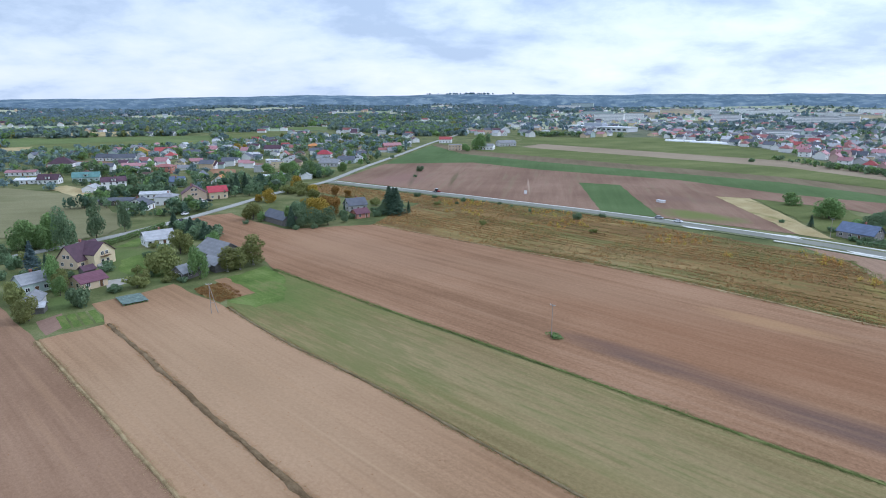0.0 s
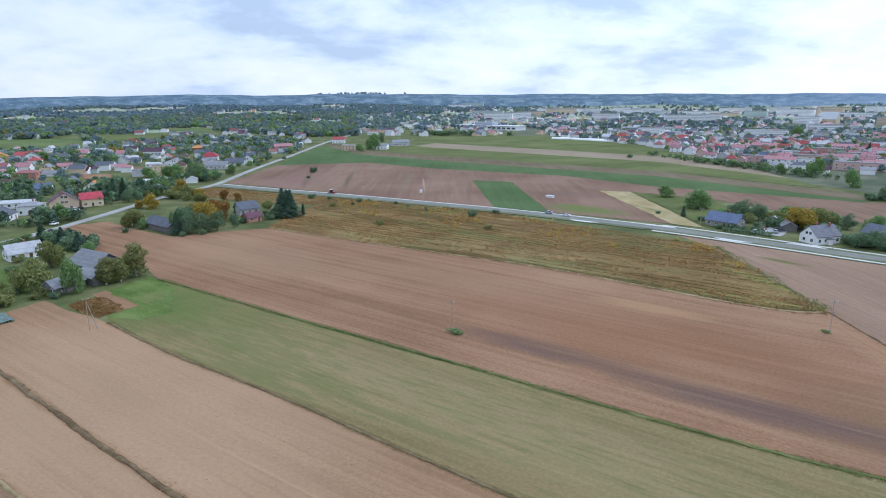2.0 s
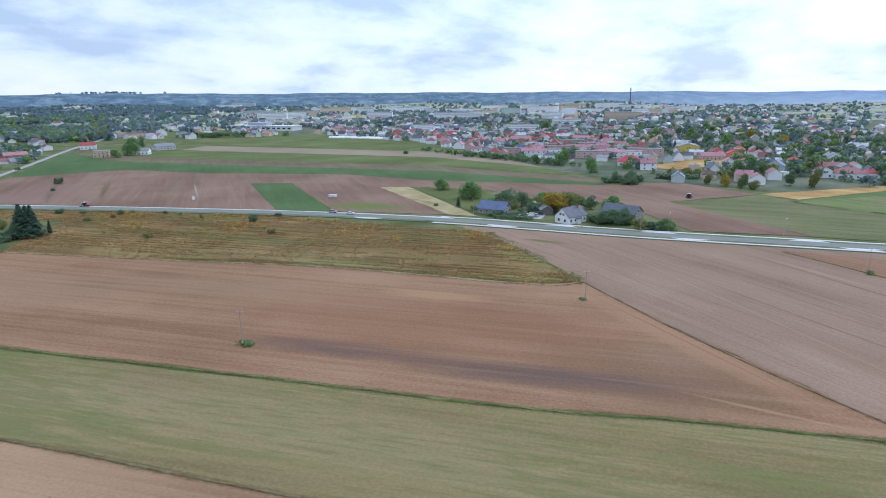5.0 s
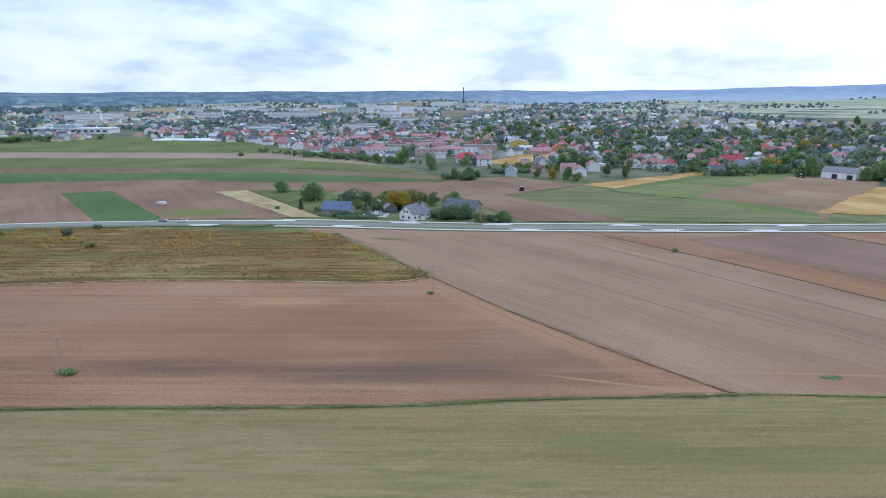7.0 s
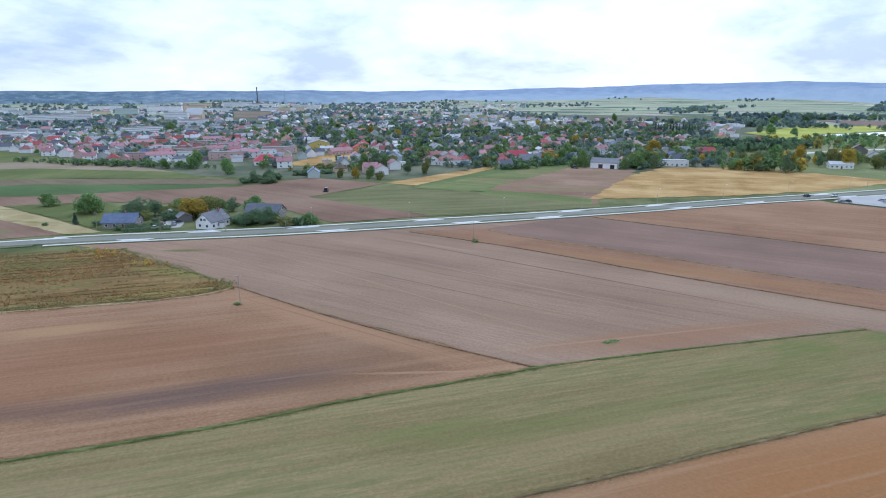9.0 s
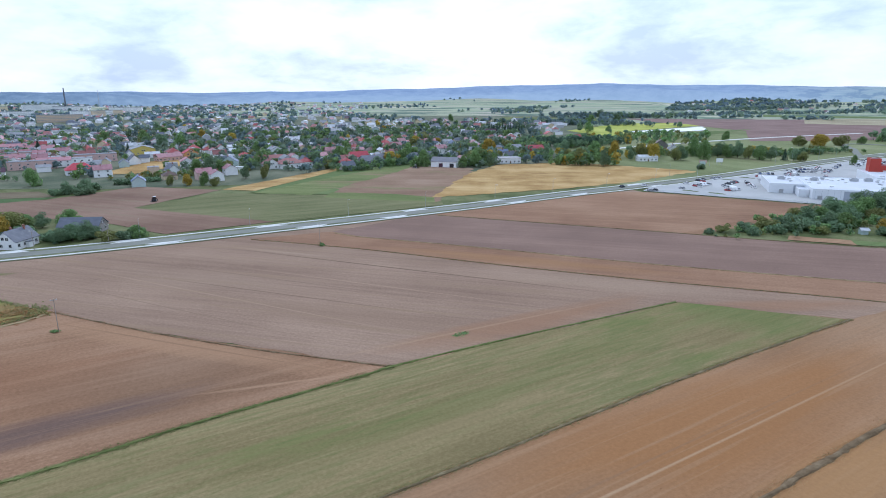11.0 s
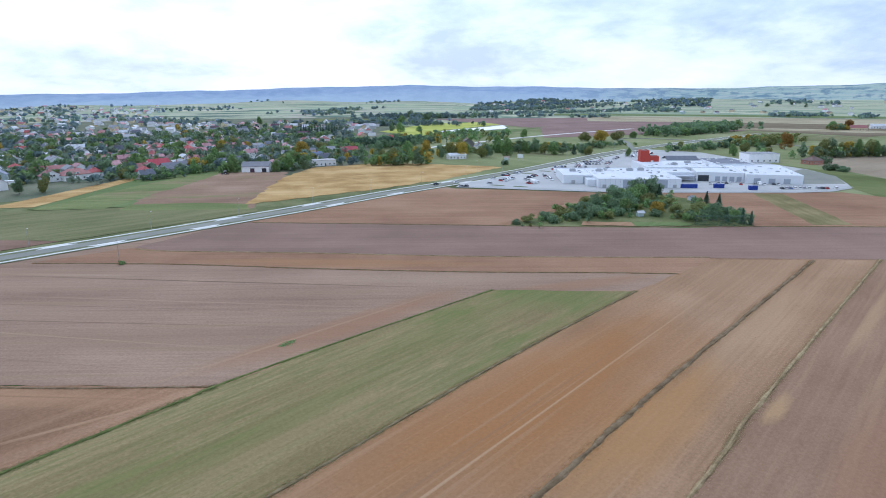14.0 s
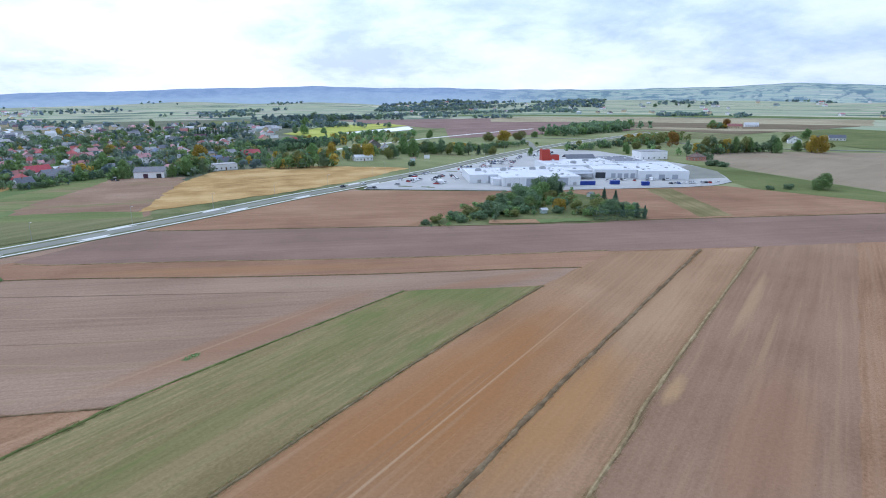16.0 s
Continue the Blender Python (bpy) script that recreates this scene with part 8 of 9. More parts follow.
tower = thing("church", "pale church with a steep roof in the town", "church")
tower.matrix_basis = pose(*polar(-41.2, 1500), 0, 0, 0, 30)
bm = bmesh.new()
gable_walls(bm, 20, 36, 10, 24)
part("nave_wall", bm, WALLS["cream"], tower)
bm = bmesh.new()
gable_roof(bm, 20, 36, 10, 24)
part("roof", bm, ROOFS["white"], tower)
bm = bmesh.new()
box(bm, -3, 3, 16, 22, 0, 28)
part("bell_tower", bm, WALLS["cream"], tower)

# ---- far trees, hedges and rough growth, too many to count ----


def grove(name, label, x, y, tall, leaf, clumps, seed, wide=0.5, category="trees"):
    """Many trees in one mesh: each a trunk and an uneven crown of leaf clumps."""
    rnd = np.random.RandomState(seed)
    n = len(x)
    z = height(x, y)
    lob = 5
    a = rnd.uniform(0, 6.283, (n, lob))
    up = rnd.uniform(0.22, 0.76, (n, lob))
    out = rnd.uniform(0.15, 0.6, (n, lob)) * (1.15 - up)
    rad = rnd.uniform(0.45, 0.8, (n, lob)) * (1.1 - 0.5 * up)
    pick = rnd.randint(0, lob, (n, clumps))
    i = np.arange(n)[:, None]
    d = rnd.normal(size=(n, clumps, 3))
    d /= np.linalg.norm(d, axis=2)[:, :, None]
    W = (tall * wide)[:, None]
    k = rnd.uniform(0.6, 1.05, (n, clumps))
    cx = x[:, None] + W * (out[i, pick] * np.cos(a[i, pick]) + rad[i, pick] * d[:, :, 0] * k)
    cy = y[:, None] + W * (out[i, pick] * np.sin(a[i, pick]) + rad[i, pick] * d[:, :, 1] * k)
    cz = z[:, None] + tall[:, None] * np.clip(up[i, pick] + 0.24 * rad[i, pick] * d[:, :, 2] * k * 1.4, 0.06, 1.05)
    c = np.stack([cx, cy, cz], 2).reshape(-1, 3)
    nrm = (d + rnd.normal(size=d.shape) * 0.4).reshape(-1, 3)
    nrm /= np.linalg.norm(nrm, axis=1)[:, None]
    size = (np.repeat(tall, clumps) * wide * rnd.uniform(0.16, 0.34, n * clumps) * (60 / clumps) ** 0.5)
    v, f = quads_at(c, nrm, size, rnd)
    # trunks: three-sided, tapered
    t = np.arange(3) * 2.094
    r0 = (tall * 0.025)[:, None]
    low = np.stack([x[:, None] + r0 * np.cos(t), y[:, None] + r0 * np.sin(t), np.repeat(z[:, None] - 0.3, 3, 1)], 2)
    top = np.stack([x, y, z + tall * 0.6], 1)[:, None, :]
    tv = np.concatenate([low, top], 1).reshape(-1, 3)
    b = len(v) + np.arange(n)[:, None] * 4
    verts = np.concatenate([v, tv])
    me = bpy.data.meshes.new(name)
    tris = np.concatenate([np.concatenate([b + p, b + q, b + 3], 1) for p, q in ((0, 1), (1, 2), (2, 0))])
    nf, nt = len(f), len(tris)
    me.vertices.add(len(verts))
    me.vertices.foreach_set("co", verts.astype(np.float32).ravel())
    me.loops.add(nf * 4 + nt * 3)
    me.loops.foreach_set("vertex_index", np.concatenate([f.ravel(), tris.ravel()]).astype(np.int32))
    me.polygons.add(nf + nt)
    me.polygons.foreach_set("loop_start", np.concatenate([np.arange(nf) * 4, nf * 4 + np.arange(nt) * 3]).astype(np.int32))
    me.polygons.foreach_set("material_index", np.concatenate([np.zeros(nf), np.ones(nt)]).astype(np.int32))
    me.materials.append(leaf)
    me.materials.append(BARK)
    me.update(calc_edges=True)
    return tagged(new(name, me), label, category, kind="stuff")


def clear_all(x, y, gap=5.0):
    ok = clear_of_fields(x, y)
    for line, w in ((main_line, 11.0), (side_line, 6.0)):
        ok &= np.min((x[:, None] - line[None, ::3, 0]) ** 2 + (y[:, None] - line[None, ::3, 1]) ** 2, axis=1) > w * w
    t = np.array(TAKEN)
    for i in range(0, len(x), 2000):
        s = slice(i, i + 2000)
        ok[s] &= np.all((x[s, None] - t[None, :, 0]) ** 2 + (y[s, None] - t[None, :, 1]) ** 2 > (t[None, :, 2] * 0.8 + 1.5) ** 2, axis=1)
    return ok


LEAVES = {"dark": LEAF_DARK, "green": LEAF_GREEN, "olive": LEAF_OLIVE, "gold": LEAF_GOLD, "conifer": NEEDLES, "fardark": HAZED_DARK, "fargreen": HAZED_GREEN, "hazy": HAZY, "violet": HAZED_VIOLET}


def woodland(name, where, az0, az1, r0, r1, count, shares, tall, clumps, seed, power=1.0, patchy=0.0, wide=0.52):
    rnd = np.random.RandomState(seed)
    x, y = sector(rnd, az0, az1, r0, r1, count, power)
    if patchy:
        p = np.sin(x / 97 + 1.3 * np.sin(y / 143)) + np.sin(y / 81 + 1.7 * np.sin(x / 167)) + 0.5 * np.sin((x + y) / 37)
        keep = p > patchy
        x, y = x[keep], y[keep]
    ok = clear_all(x, y)
    x, y = x[ok], y[ok]
    kind = rnd.choice(list(shares), len(x), p=np.array(list(shares.values())) / sum(shares.values()))
    size = rnd.uniform(*tall, len(x))
    for k in shares:
        m = kind == k
        if m.sum():
            grove(name, "%s %s trees" % (where, {"dark": "dark green", "green": "green", "olive": "olive-tinted", "gold": "yellow autumn", "conifer": "dark conifer", "fardark": "hazed dark green", "fargreen": "hazed green", "hazy": "blue-hazed", "violet": "violet-hazed"}[k]), x[m], y[m], size[m], LEAVES[k], clumps, seed + len(k), wide if k != "conifer" else 0.25)


# town and wood trees mostly take the haze-tinted leaf colours
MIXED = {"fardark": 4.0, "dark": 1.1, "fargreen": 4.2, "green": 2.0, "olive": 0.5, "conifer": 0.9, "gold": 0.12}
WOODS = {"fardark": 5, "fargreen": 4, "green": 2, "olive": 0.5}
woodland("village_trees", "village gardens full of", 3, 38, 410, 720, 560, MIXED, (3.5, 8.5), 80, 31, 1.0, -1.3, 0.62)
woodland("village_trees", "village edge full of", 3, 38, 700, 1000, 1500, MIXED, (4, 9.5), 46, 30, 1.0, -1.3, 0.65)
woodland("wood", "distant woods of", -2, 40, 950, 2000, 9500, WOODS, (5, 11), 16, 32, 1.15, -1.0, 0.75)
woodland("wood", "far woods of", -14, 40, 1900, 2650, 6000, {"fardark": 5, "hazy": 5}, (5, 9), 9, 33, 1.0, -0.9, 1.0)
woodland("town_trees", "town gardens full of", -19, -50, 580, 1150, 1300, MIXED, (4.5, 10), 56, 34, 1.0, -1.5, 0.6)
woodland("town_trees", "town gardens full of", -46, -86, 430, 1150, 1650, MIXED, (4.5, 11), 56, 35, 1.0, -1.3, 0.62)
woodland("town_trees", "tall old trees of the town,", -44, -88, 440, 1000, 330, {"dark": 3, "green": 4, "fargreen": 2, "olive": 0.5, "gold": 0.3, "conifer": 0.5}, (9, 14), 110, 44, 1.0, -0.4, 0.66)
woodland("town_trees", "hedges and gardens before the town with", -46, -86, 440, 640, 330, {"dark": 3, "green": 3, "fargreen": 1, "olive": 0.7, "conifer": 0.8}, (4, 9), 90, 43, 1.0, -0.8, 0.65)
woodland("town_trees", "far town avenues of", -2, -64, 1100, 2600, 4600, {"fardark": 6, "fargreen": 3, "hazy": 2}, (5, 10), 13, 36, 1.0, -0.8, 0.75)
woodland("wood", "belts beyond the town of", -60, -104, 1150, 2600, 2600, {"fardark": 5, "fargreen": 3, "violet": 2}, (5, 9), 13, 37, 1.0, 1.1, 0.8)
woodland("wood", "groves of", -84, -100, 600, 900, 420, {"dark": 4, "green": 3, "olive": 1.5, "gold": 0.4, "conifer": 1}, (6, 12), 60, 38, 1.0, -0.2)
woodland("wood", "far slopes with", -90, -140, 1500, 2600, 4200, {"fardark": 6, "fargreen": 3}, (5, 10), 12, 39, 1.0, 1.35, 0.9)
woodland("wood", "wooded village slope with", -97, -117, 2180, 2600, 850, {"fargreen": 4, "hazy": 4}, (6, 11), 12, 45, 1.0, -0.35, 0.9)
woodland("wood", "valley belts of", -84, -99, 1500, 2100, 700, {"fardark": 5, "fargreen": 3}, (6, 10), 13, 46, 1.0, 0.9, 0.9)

def thicket(name, label, centre, spread, turn, count, shares, tall, clumps, seed):
    """One wood of its own: an elongated patch of trees."""
    rnd = np.random.RandomState(seed)
    u, w = rnd.normal(size=count) * 0.45, rnd.normal(size=count) * 0.45
    u, w = np.clip(u, -1, 1) * spread[0], np.clip(w, -1, 1) * spread[1]
    c, s = math.cos(radians(turn)), math.sin(radians(turn))
    x, y = centre[0] + u * c - w * s, centre[1] + u * s + w * c
    kind = rnd.choice(list(shares), count, p=np.array(list(shares.values())) / sum(shares.values()))
    for k in shares:
        m = kind == k
        if m.sum():
            grove(name, label, x[m], y[m], rnd.uniform(*tall, m.sum()), LEAVES[k], clumps, seed + len(k))


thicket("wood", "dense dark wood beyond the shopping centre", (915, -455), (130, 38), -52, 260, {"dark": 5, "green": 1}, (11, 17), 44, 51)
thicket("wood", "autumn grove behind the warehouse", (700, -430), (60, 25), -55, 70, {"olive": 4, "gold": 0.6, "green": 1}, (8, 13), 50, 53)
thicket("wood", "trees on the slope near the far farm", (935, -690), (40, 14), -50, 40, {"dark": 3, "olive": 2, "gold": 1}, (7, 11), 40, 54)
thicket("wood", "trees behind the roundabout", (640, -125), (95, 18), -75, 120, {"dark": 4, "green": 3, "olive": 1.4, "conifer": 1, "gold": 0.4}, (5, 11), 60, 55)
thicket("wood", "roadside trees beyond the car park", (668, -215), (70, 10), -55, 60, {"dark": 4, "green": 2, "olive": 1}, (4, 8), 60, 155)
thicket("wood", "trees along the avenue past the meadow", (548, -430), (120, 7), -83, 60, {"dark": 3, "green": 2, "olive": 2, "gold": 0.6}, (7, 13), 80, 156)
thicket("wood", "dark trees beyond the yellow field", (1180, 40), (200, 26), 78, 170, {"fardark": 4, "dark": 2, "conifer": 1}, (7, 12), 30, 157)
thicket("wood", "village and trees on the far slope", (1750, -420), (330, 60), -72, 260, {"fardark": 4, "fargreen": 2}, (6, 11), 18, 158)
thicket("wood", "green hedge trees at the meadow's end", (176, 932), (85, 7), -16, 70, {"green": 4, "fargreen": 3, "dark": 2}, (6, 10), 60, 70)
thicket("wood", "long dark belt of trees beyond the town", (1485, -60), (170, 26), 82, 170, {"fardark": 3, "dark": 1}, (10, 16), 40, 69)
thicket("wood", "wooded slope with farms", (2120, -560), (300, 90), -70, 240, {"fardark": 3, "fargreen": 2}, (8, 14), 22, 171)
thicket("hedgerow", "dark bushes in front of the grey roofs", (455, 173), (20, 4), -46, 34, {"dark": 4, "green": 1, "fardark": 2}, (3, 6), 90, 172)
thicket("hedgerow", "bushes between the barn and the stubble", (505, 88), (13, 5), -60, 20, {"dark": 3, "green": 3}, (4, 8), 90, 173)
thicket("wood", "tall green and golden trees behind the barn", (532, 88), (20, 7), -70, 22, {"green": 4, "dark": 2, "olive": 1, "gold": 0.7}, (9, 13), 120, 174)
thicket("wood", "tall green and golden trees at the stubble's end", (528, 3), (28, 6), -80, 30, {"green": 5, "dark": 2, "gold": 1.3, "olive": 1}, (8, 13), 120, 175)
thicket("hedgerow", "dark conifer belt behind the cottage", (-108, 271), (20, 3), -44, 34, {"conifer": 3, "dark": 4}, (3.5, 6.5), 110, 176)
thicket("wood", "trees beside the stubble field", (590, -5), (45, 16), -78, 60, {"dark": 4, "green": 2, "gold": 1, "olive": 1}, (7, 12), 70, 56)
thicket("wood", "trees round the warehouse", (640, -330), (70, 14), -60, 50, {"dark": 4, "green": 2, "conifer": 1, "olive": 1}, (6, 11), 60, 57)
thicket("hedgerow", "dark bushes along the town's edge", (330, 480), (110, 8), -78, 120, {"dark": 5, "green": 2}, (3, 7), 50, 58)
thicket("hedgerow", "olive bushes before the town", (400, 285), (50, 8), -52, 70, {"olive": 4, "green": 2, "gold": 0.6, "dark": 1}, (3, 6), 60, 59)
thicket("hedgerow", "dark bushes along the light field", (484, 164), (42, 6), -48, 50, {"dark": 5, "green": 1, "conifer": 1}, (4, 8), 60, 60)
thicket("hedgerow", "round dark trees beside the barn", (492, 134), (6, 4), -60, 9, {"dark": 3, "green": 2}, (8, 11), 110, 61)
thicket("hedgerow", "dark trees filling the plots behind the village road", (-188, 384), (26, 8), 0, 46, {"dark": 6, "conifer": 1}, (5, 9), 90, 62)
thicket("hedgerow", "dark trees between the village houses", (-205, 430), (22, 10), 0, 26, {"green": 1, "dark": 3, "conifer": 1}, (7, 11), 90, 63)
for k, (gx, gy, lx, ly, many, tall) in enumerate(((-197, 340, 7, 4, 7, 9), (-203, 370, 8, 4, 8, 7), (-269, 480, 8, 5, 7, 13), (-320, 494, 9, 5, 7, 10), (-291, 500, 9, 5, 8, 11), (-130, 403, 14, 7, 16, 13), (-137, 378, 8, 4, 9, 8), (-141, 334, 4, 4, 6, 8), (-141, 320, 5, 4, 7, 9), (-152, 312, 10, 3, 12, 4.5), (-165, 318, 5, 3, 5, 8), (-131, 328, 4, 3, 5, 7), (-240, 480, 14, 6, 14, 9), (-186, 420, 8, 6, 8, 9), (-160, 440, 14, 6, 14, 9), (-120, 420, 8, 10, 12, 9), (-100, 470, 10, 12, 16, 8), (-250, 430, 10, 3, 10, 5), (-215, 600, 16, 5, 12, 11))):
    thicket("hedgerow", "dark garden trees between the village houses", (gx, gy), (lx * 1.6, ly * 1.6), 10, many, {"dark": 4, "green": 1.5, "conifer": 1.5}, (tall * 0.7, tall * 1.1), 90, 163 + k)
thicket("undergrowth", "dense bushes filling the overgrown garden", (318, -122), (52, 20), -60, 130, {"dark": 4, "green": 4, "olive": 2}, (2.5, 6), 70, 65)
thicket("undergrowth", "low bushes along the garden's edge", (292, -84), (34, 8), -55, 60, {"green": 3, "dark": 2, "olive": 2}, (1.5, 4), 60, 66)
thicket("undergrowth", "bushes at the garden's end", (284, -146), (15, 9), -75, 40, {"dark": 3, "green": 3, "olive": 1}, (2.5, 5.5), 70, 67)
thicket("wood", "dark conifers by the houses", (720, 15), (60, 12), -65, 60, {"conifer": 4, "dark": 1}, (9, 14), 50, 64)

rnd = np.random.RandomState(66)
az = np.concatenate([rnd.normal(size=40) * 1.3 - 2.5, rnd.uniform(-7, 2, 14)])
rr = rnd.uniform(4550, 4750, len(az))
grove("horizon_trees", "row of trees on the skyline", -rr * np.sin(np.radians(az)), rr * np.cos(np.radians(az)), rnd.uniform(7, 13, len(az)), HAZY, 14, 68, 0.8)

# ---- orchard: old shrub rows under tall weeds ----


def clumps_mesh(name, label, x, y, tall, spread, leaf, per, size, seed, category="shrubs", z0=0.0):
    """Low growth: small leaf clumps heaped at each spot."""
    rnd = np.random.RandomState(seed)
    n = len(x)
    d = rnd.normal(size=(n, per, 3))
    d /= np.linalg.norm(d, axis=2)[:, :, None]
    k = rnd.uniform(0.4, 1, (n, per))
    c = np.stack([x[:, None] + d[:, :, 0] * k * spread[:, None], y[:, None] + d[:, :, 1] * k * spread[:, None], z0 + tall[:, None] * (0.12 + 0.85 * np.abs(d[:, :, 2]) * k)], 2).reshape(-1, 3)
    nrm = (d * np.array([1, 1, 0.5]) + np.array([0, 0, 1.3]) + rnd.normal(size=d.shape) * 0.4).reshape(-1, 3)
    nrm /= np.linalg.norm(nrm, axis=1)[:, None]
    v, f = quads_at(c, nrm, size * rnd.uniform(0.6, 1.3, n * per), rnd)
    me = bpy.data.meshes.new(name)
    me.vertices.add(len(v))
    me.vertices.foreach_set("co", v.astype(np.float32).ravel())
    me.loops.add(len(f) * 4)
    me.loops.foreach_set("vertex_index", f.ravel().astype(np.int32))
    me.polygons.add(len(f))
    me.polygons.foreach_set("loop_start", (np.arange(len(f)) * 4).astype(np.int32))
    me.materials.append(leaf)
    me.update(calc_edges=True)
    return tagged(new(name, me), label, category, kind="stuff")


WEED_BROWN = foliage("brown_weeds", (0.23, 0.118, 0.048), (0.41, 0.235, 0.098))
WEED_PALE = foliage("dry_grass_tufts", (0.25, 0.20, 0.095), (0.42, 0.35, 0.185))
WEED_GREEN = foliage("green_weeds", (0.15, 0.135, 0.05), (0.29, 0.25, 0.10))
ROW_LEAF = foliage("orchard_row_leaves", (0.115, 0.112, 0.04), (0.245, 0.22, 0.078))


def in_orchard(x, y):
    return inside(ORCHARD, x, y)


rnd = np.random.RandomState(71)
u = np.array([0.7071, -0.7071])
w = np.array([0.7071, 0.7071])
rows = []
for s in np.arange(196, 276, 3.6):
    k = np.arange(-370, 190, 0.6)
    p = u[None] * (k + rnd.normal(size=len(k)) * 0.2)[:, None] + w[None] * (s * 1.0 + rnd.normal(size=len(k)) * 0.25)[:, None]
    gap = np.sin(k / 9 + s) + np.sin(k / 23 + 2 * s) + rnd.normal(size=len(k)) * 0.5
    rows.append(p[gap > 0.1])
rows = np.concatenate(rows)
rows = rows[in_orchard(rows[:, 0], rows[:, 1])]
patch = np.sin(rows[:, 0] / 19 + 1.4 * np.sin(rows[:, 1] / 27)) + np.sin(rows[:, 1] / 15 + rows[:, 0] / 40) + rnd.normal(size=len(rows)) * 0.5
for leaf, label, m, sd in ((ROW_LEAF, "old olive-brown orchard shrubs in long rows", patch > 0.5, 72), (WEED_BROWN, "old rust-brown orchard shrubs in long rows", (patch <= 0.5) & (patch > -1.0), 172), (WEED_PALE, "straw-coloured old orchard rows", patch <= -1.0, 272)):
    clumps_mesh("orchard_rows", label, rows[m, 0], rows[m, 1], rnd.uniform(0.5, 1.1, m.sum()), rnd.uniform(0.4, 0.8, m.sum()), leaf, 11, 0.2, sd)


def scatter_orchard(count, seed, test=None):
    r = np.random.RandomState(seed)
    x, y = r.uniform(-95, 150, count), r.uniform(140, 435, count)
    k = in_orchard(x, y)
    if test is not None:
        k &= test(x, y)
    return x[k], y[k], r


x, y, r = scatter_orchard(46000, 73, lambda x, y: np.sin(x / 14 + np.sin(y / 9)) + np.sin(y / 11 + 1.5 * np.sin(x / 17)) + (60 - x) / 90 > -0.2)
clumps_mesh("rough_weeds", "tall rust-brown autumn weeds", x, y, r.uniform(0.35, 1.1, len(x)), r.uniform(0.5, 1.1, len(x)), WEED_BROWN, 7, 0.19, 74)
x, y, r = scatter_orchard(8000, 75, lambda x, y: (np.sin(x / 21 + 1 + np.sin(y / 13)) + np.sin(y / 17) > 0.35) | ((x + y) * 0.7071 < 199))
clumps_mesh("dry_grass", "pale tufts of dry grass", x, y, r.uniform(0.5, 1.1, len(x)), r.uniform(0.4, 0.9, len(x)), WEED_PALE, 7, 0.2, 76, "grass")
x, y, r = scatter_orchard(15000, 77, lambda x, y: np.sin(x / 12) + np.sin(y / 19 + 2) > -0.1)
clumps_mesh("green_weeds", "olive weeds between the rows", x, y, r.uniform(0.3, 0.9, len(x)), r.uniform(0.5, 1.1, len(x)), WEED_GREEN, 8, 0.18, 78)
r = np.random.RandomState(140)
x, y = r.uniform(-82, -62, 1500), r.uniform(175, 199, 1500)
k = inside([(-80, 189), (-74, 197), (-65, 187), (-62, 182), (-67, 176), (-74, 182)], x, y)
x, y = x[k], y[k]
clumps_mesh("rough_weeds", "brown weeds beside the strutted pole", x, y, r.uniform(0.3, 0.8, len(x)), r.uniform(0.3, 0.7, len(x)), LEAF_RUST, 7, 0.16, 141)
# yellow saplings near the road, and rust-red ones
def near_road(x, y, d):
    return np.min((x[:, None] - main_line[None, :, 0]) ** 2 + (y[:, None] - main_line[None, :, 1]) ** 2, axis=1) < d * d


x, y, r = scatter_orchard(4600, 79, lambda x, y: near_road(x, y, 48) & (x > 0) & (np.sin(x / 7) + np.sin(y / 5 + 1) > 0.45))
k = r.uniform(size=len(x)) < 0.35
clumps_mesh("orange_saplings", "orange-leaved saplings near the road", x[k], y[k], r.uniform(1.4, 3.4, k.sum()), r.uniform(0.7, 1.4, k.sum()), LEAF_ORANGE, 26, 0.26, 180)
x, y = x[~k], y[~k]
clumps_mesh("yellow_saplings", "yellow-leaved saplings near the road", x, y, r.uniform(1.4, 3.2, len(x)), r.uniform(0.7, 1.3, len(x)), LEAF_GOLD, 26, 0.26, 80)
x, y, r = scatter_orchard(160, 81, lambda x, y: near_road(x, y, 30))
clumps_mesh("dark_saplings", "dark green saplings near the road", x, y, r.uniform(1.0, 2.6, len(x)), r.uniform(0.5, 1.1, len(x)), LEAF_DARK, 22, 0.24, 82)

# ---- weedy edges between fields ----


def edge(name, label, points, width, tall, leaf, per_metre, seed, size=0.14, per=5):
    r = np.random.RandomState(seed)
    line = smooth_line(points, 1.0)
    k = int(len(line) * per_metre)
    i = r.randint(0, len(line), k)
    thick = 0.6 + 0.5 * np.sin(i / 13.0) * np.sin(i / 5.0 + 1)
    p = beside(line, 0)[i]
    t = np.gradient(line, axis=0)[i]
    t /= np.linalg.norm(t, axis=1)[:, None]
    off = r.normal(size=k) * width * 0.4 * thick
    p = p + np.stack([-t[:, 1], t[:, 0]], 1) * off[:, None] + r.normal(size=(k, 2)) * 0.4
    return clumps_mesh(name, label, p[:, 0], p[:, 1], r.uniform(0.3, 1.0, k) * tall * (0.5 + 0.6 * thick), r.uniform(0.2, 0.5, k), leaf, per, size, seed + 1, "field edge", 0.1)


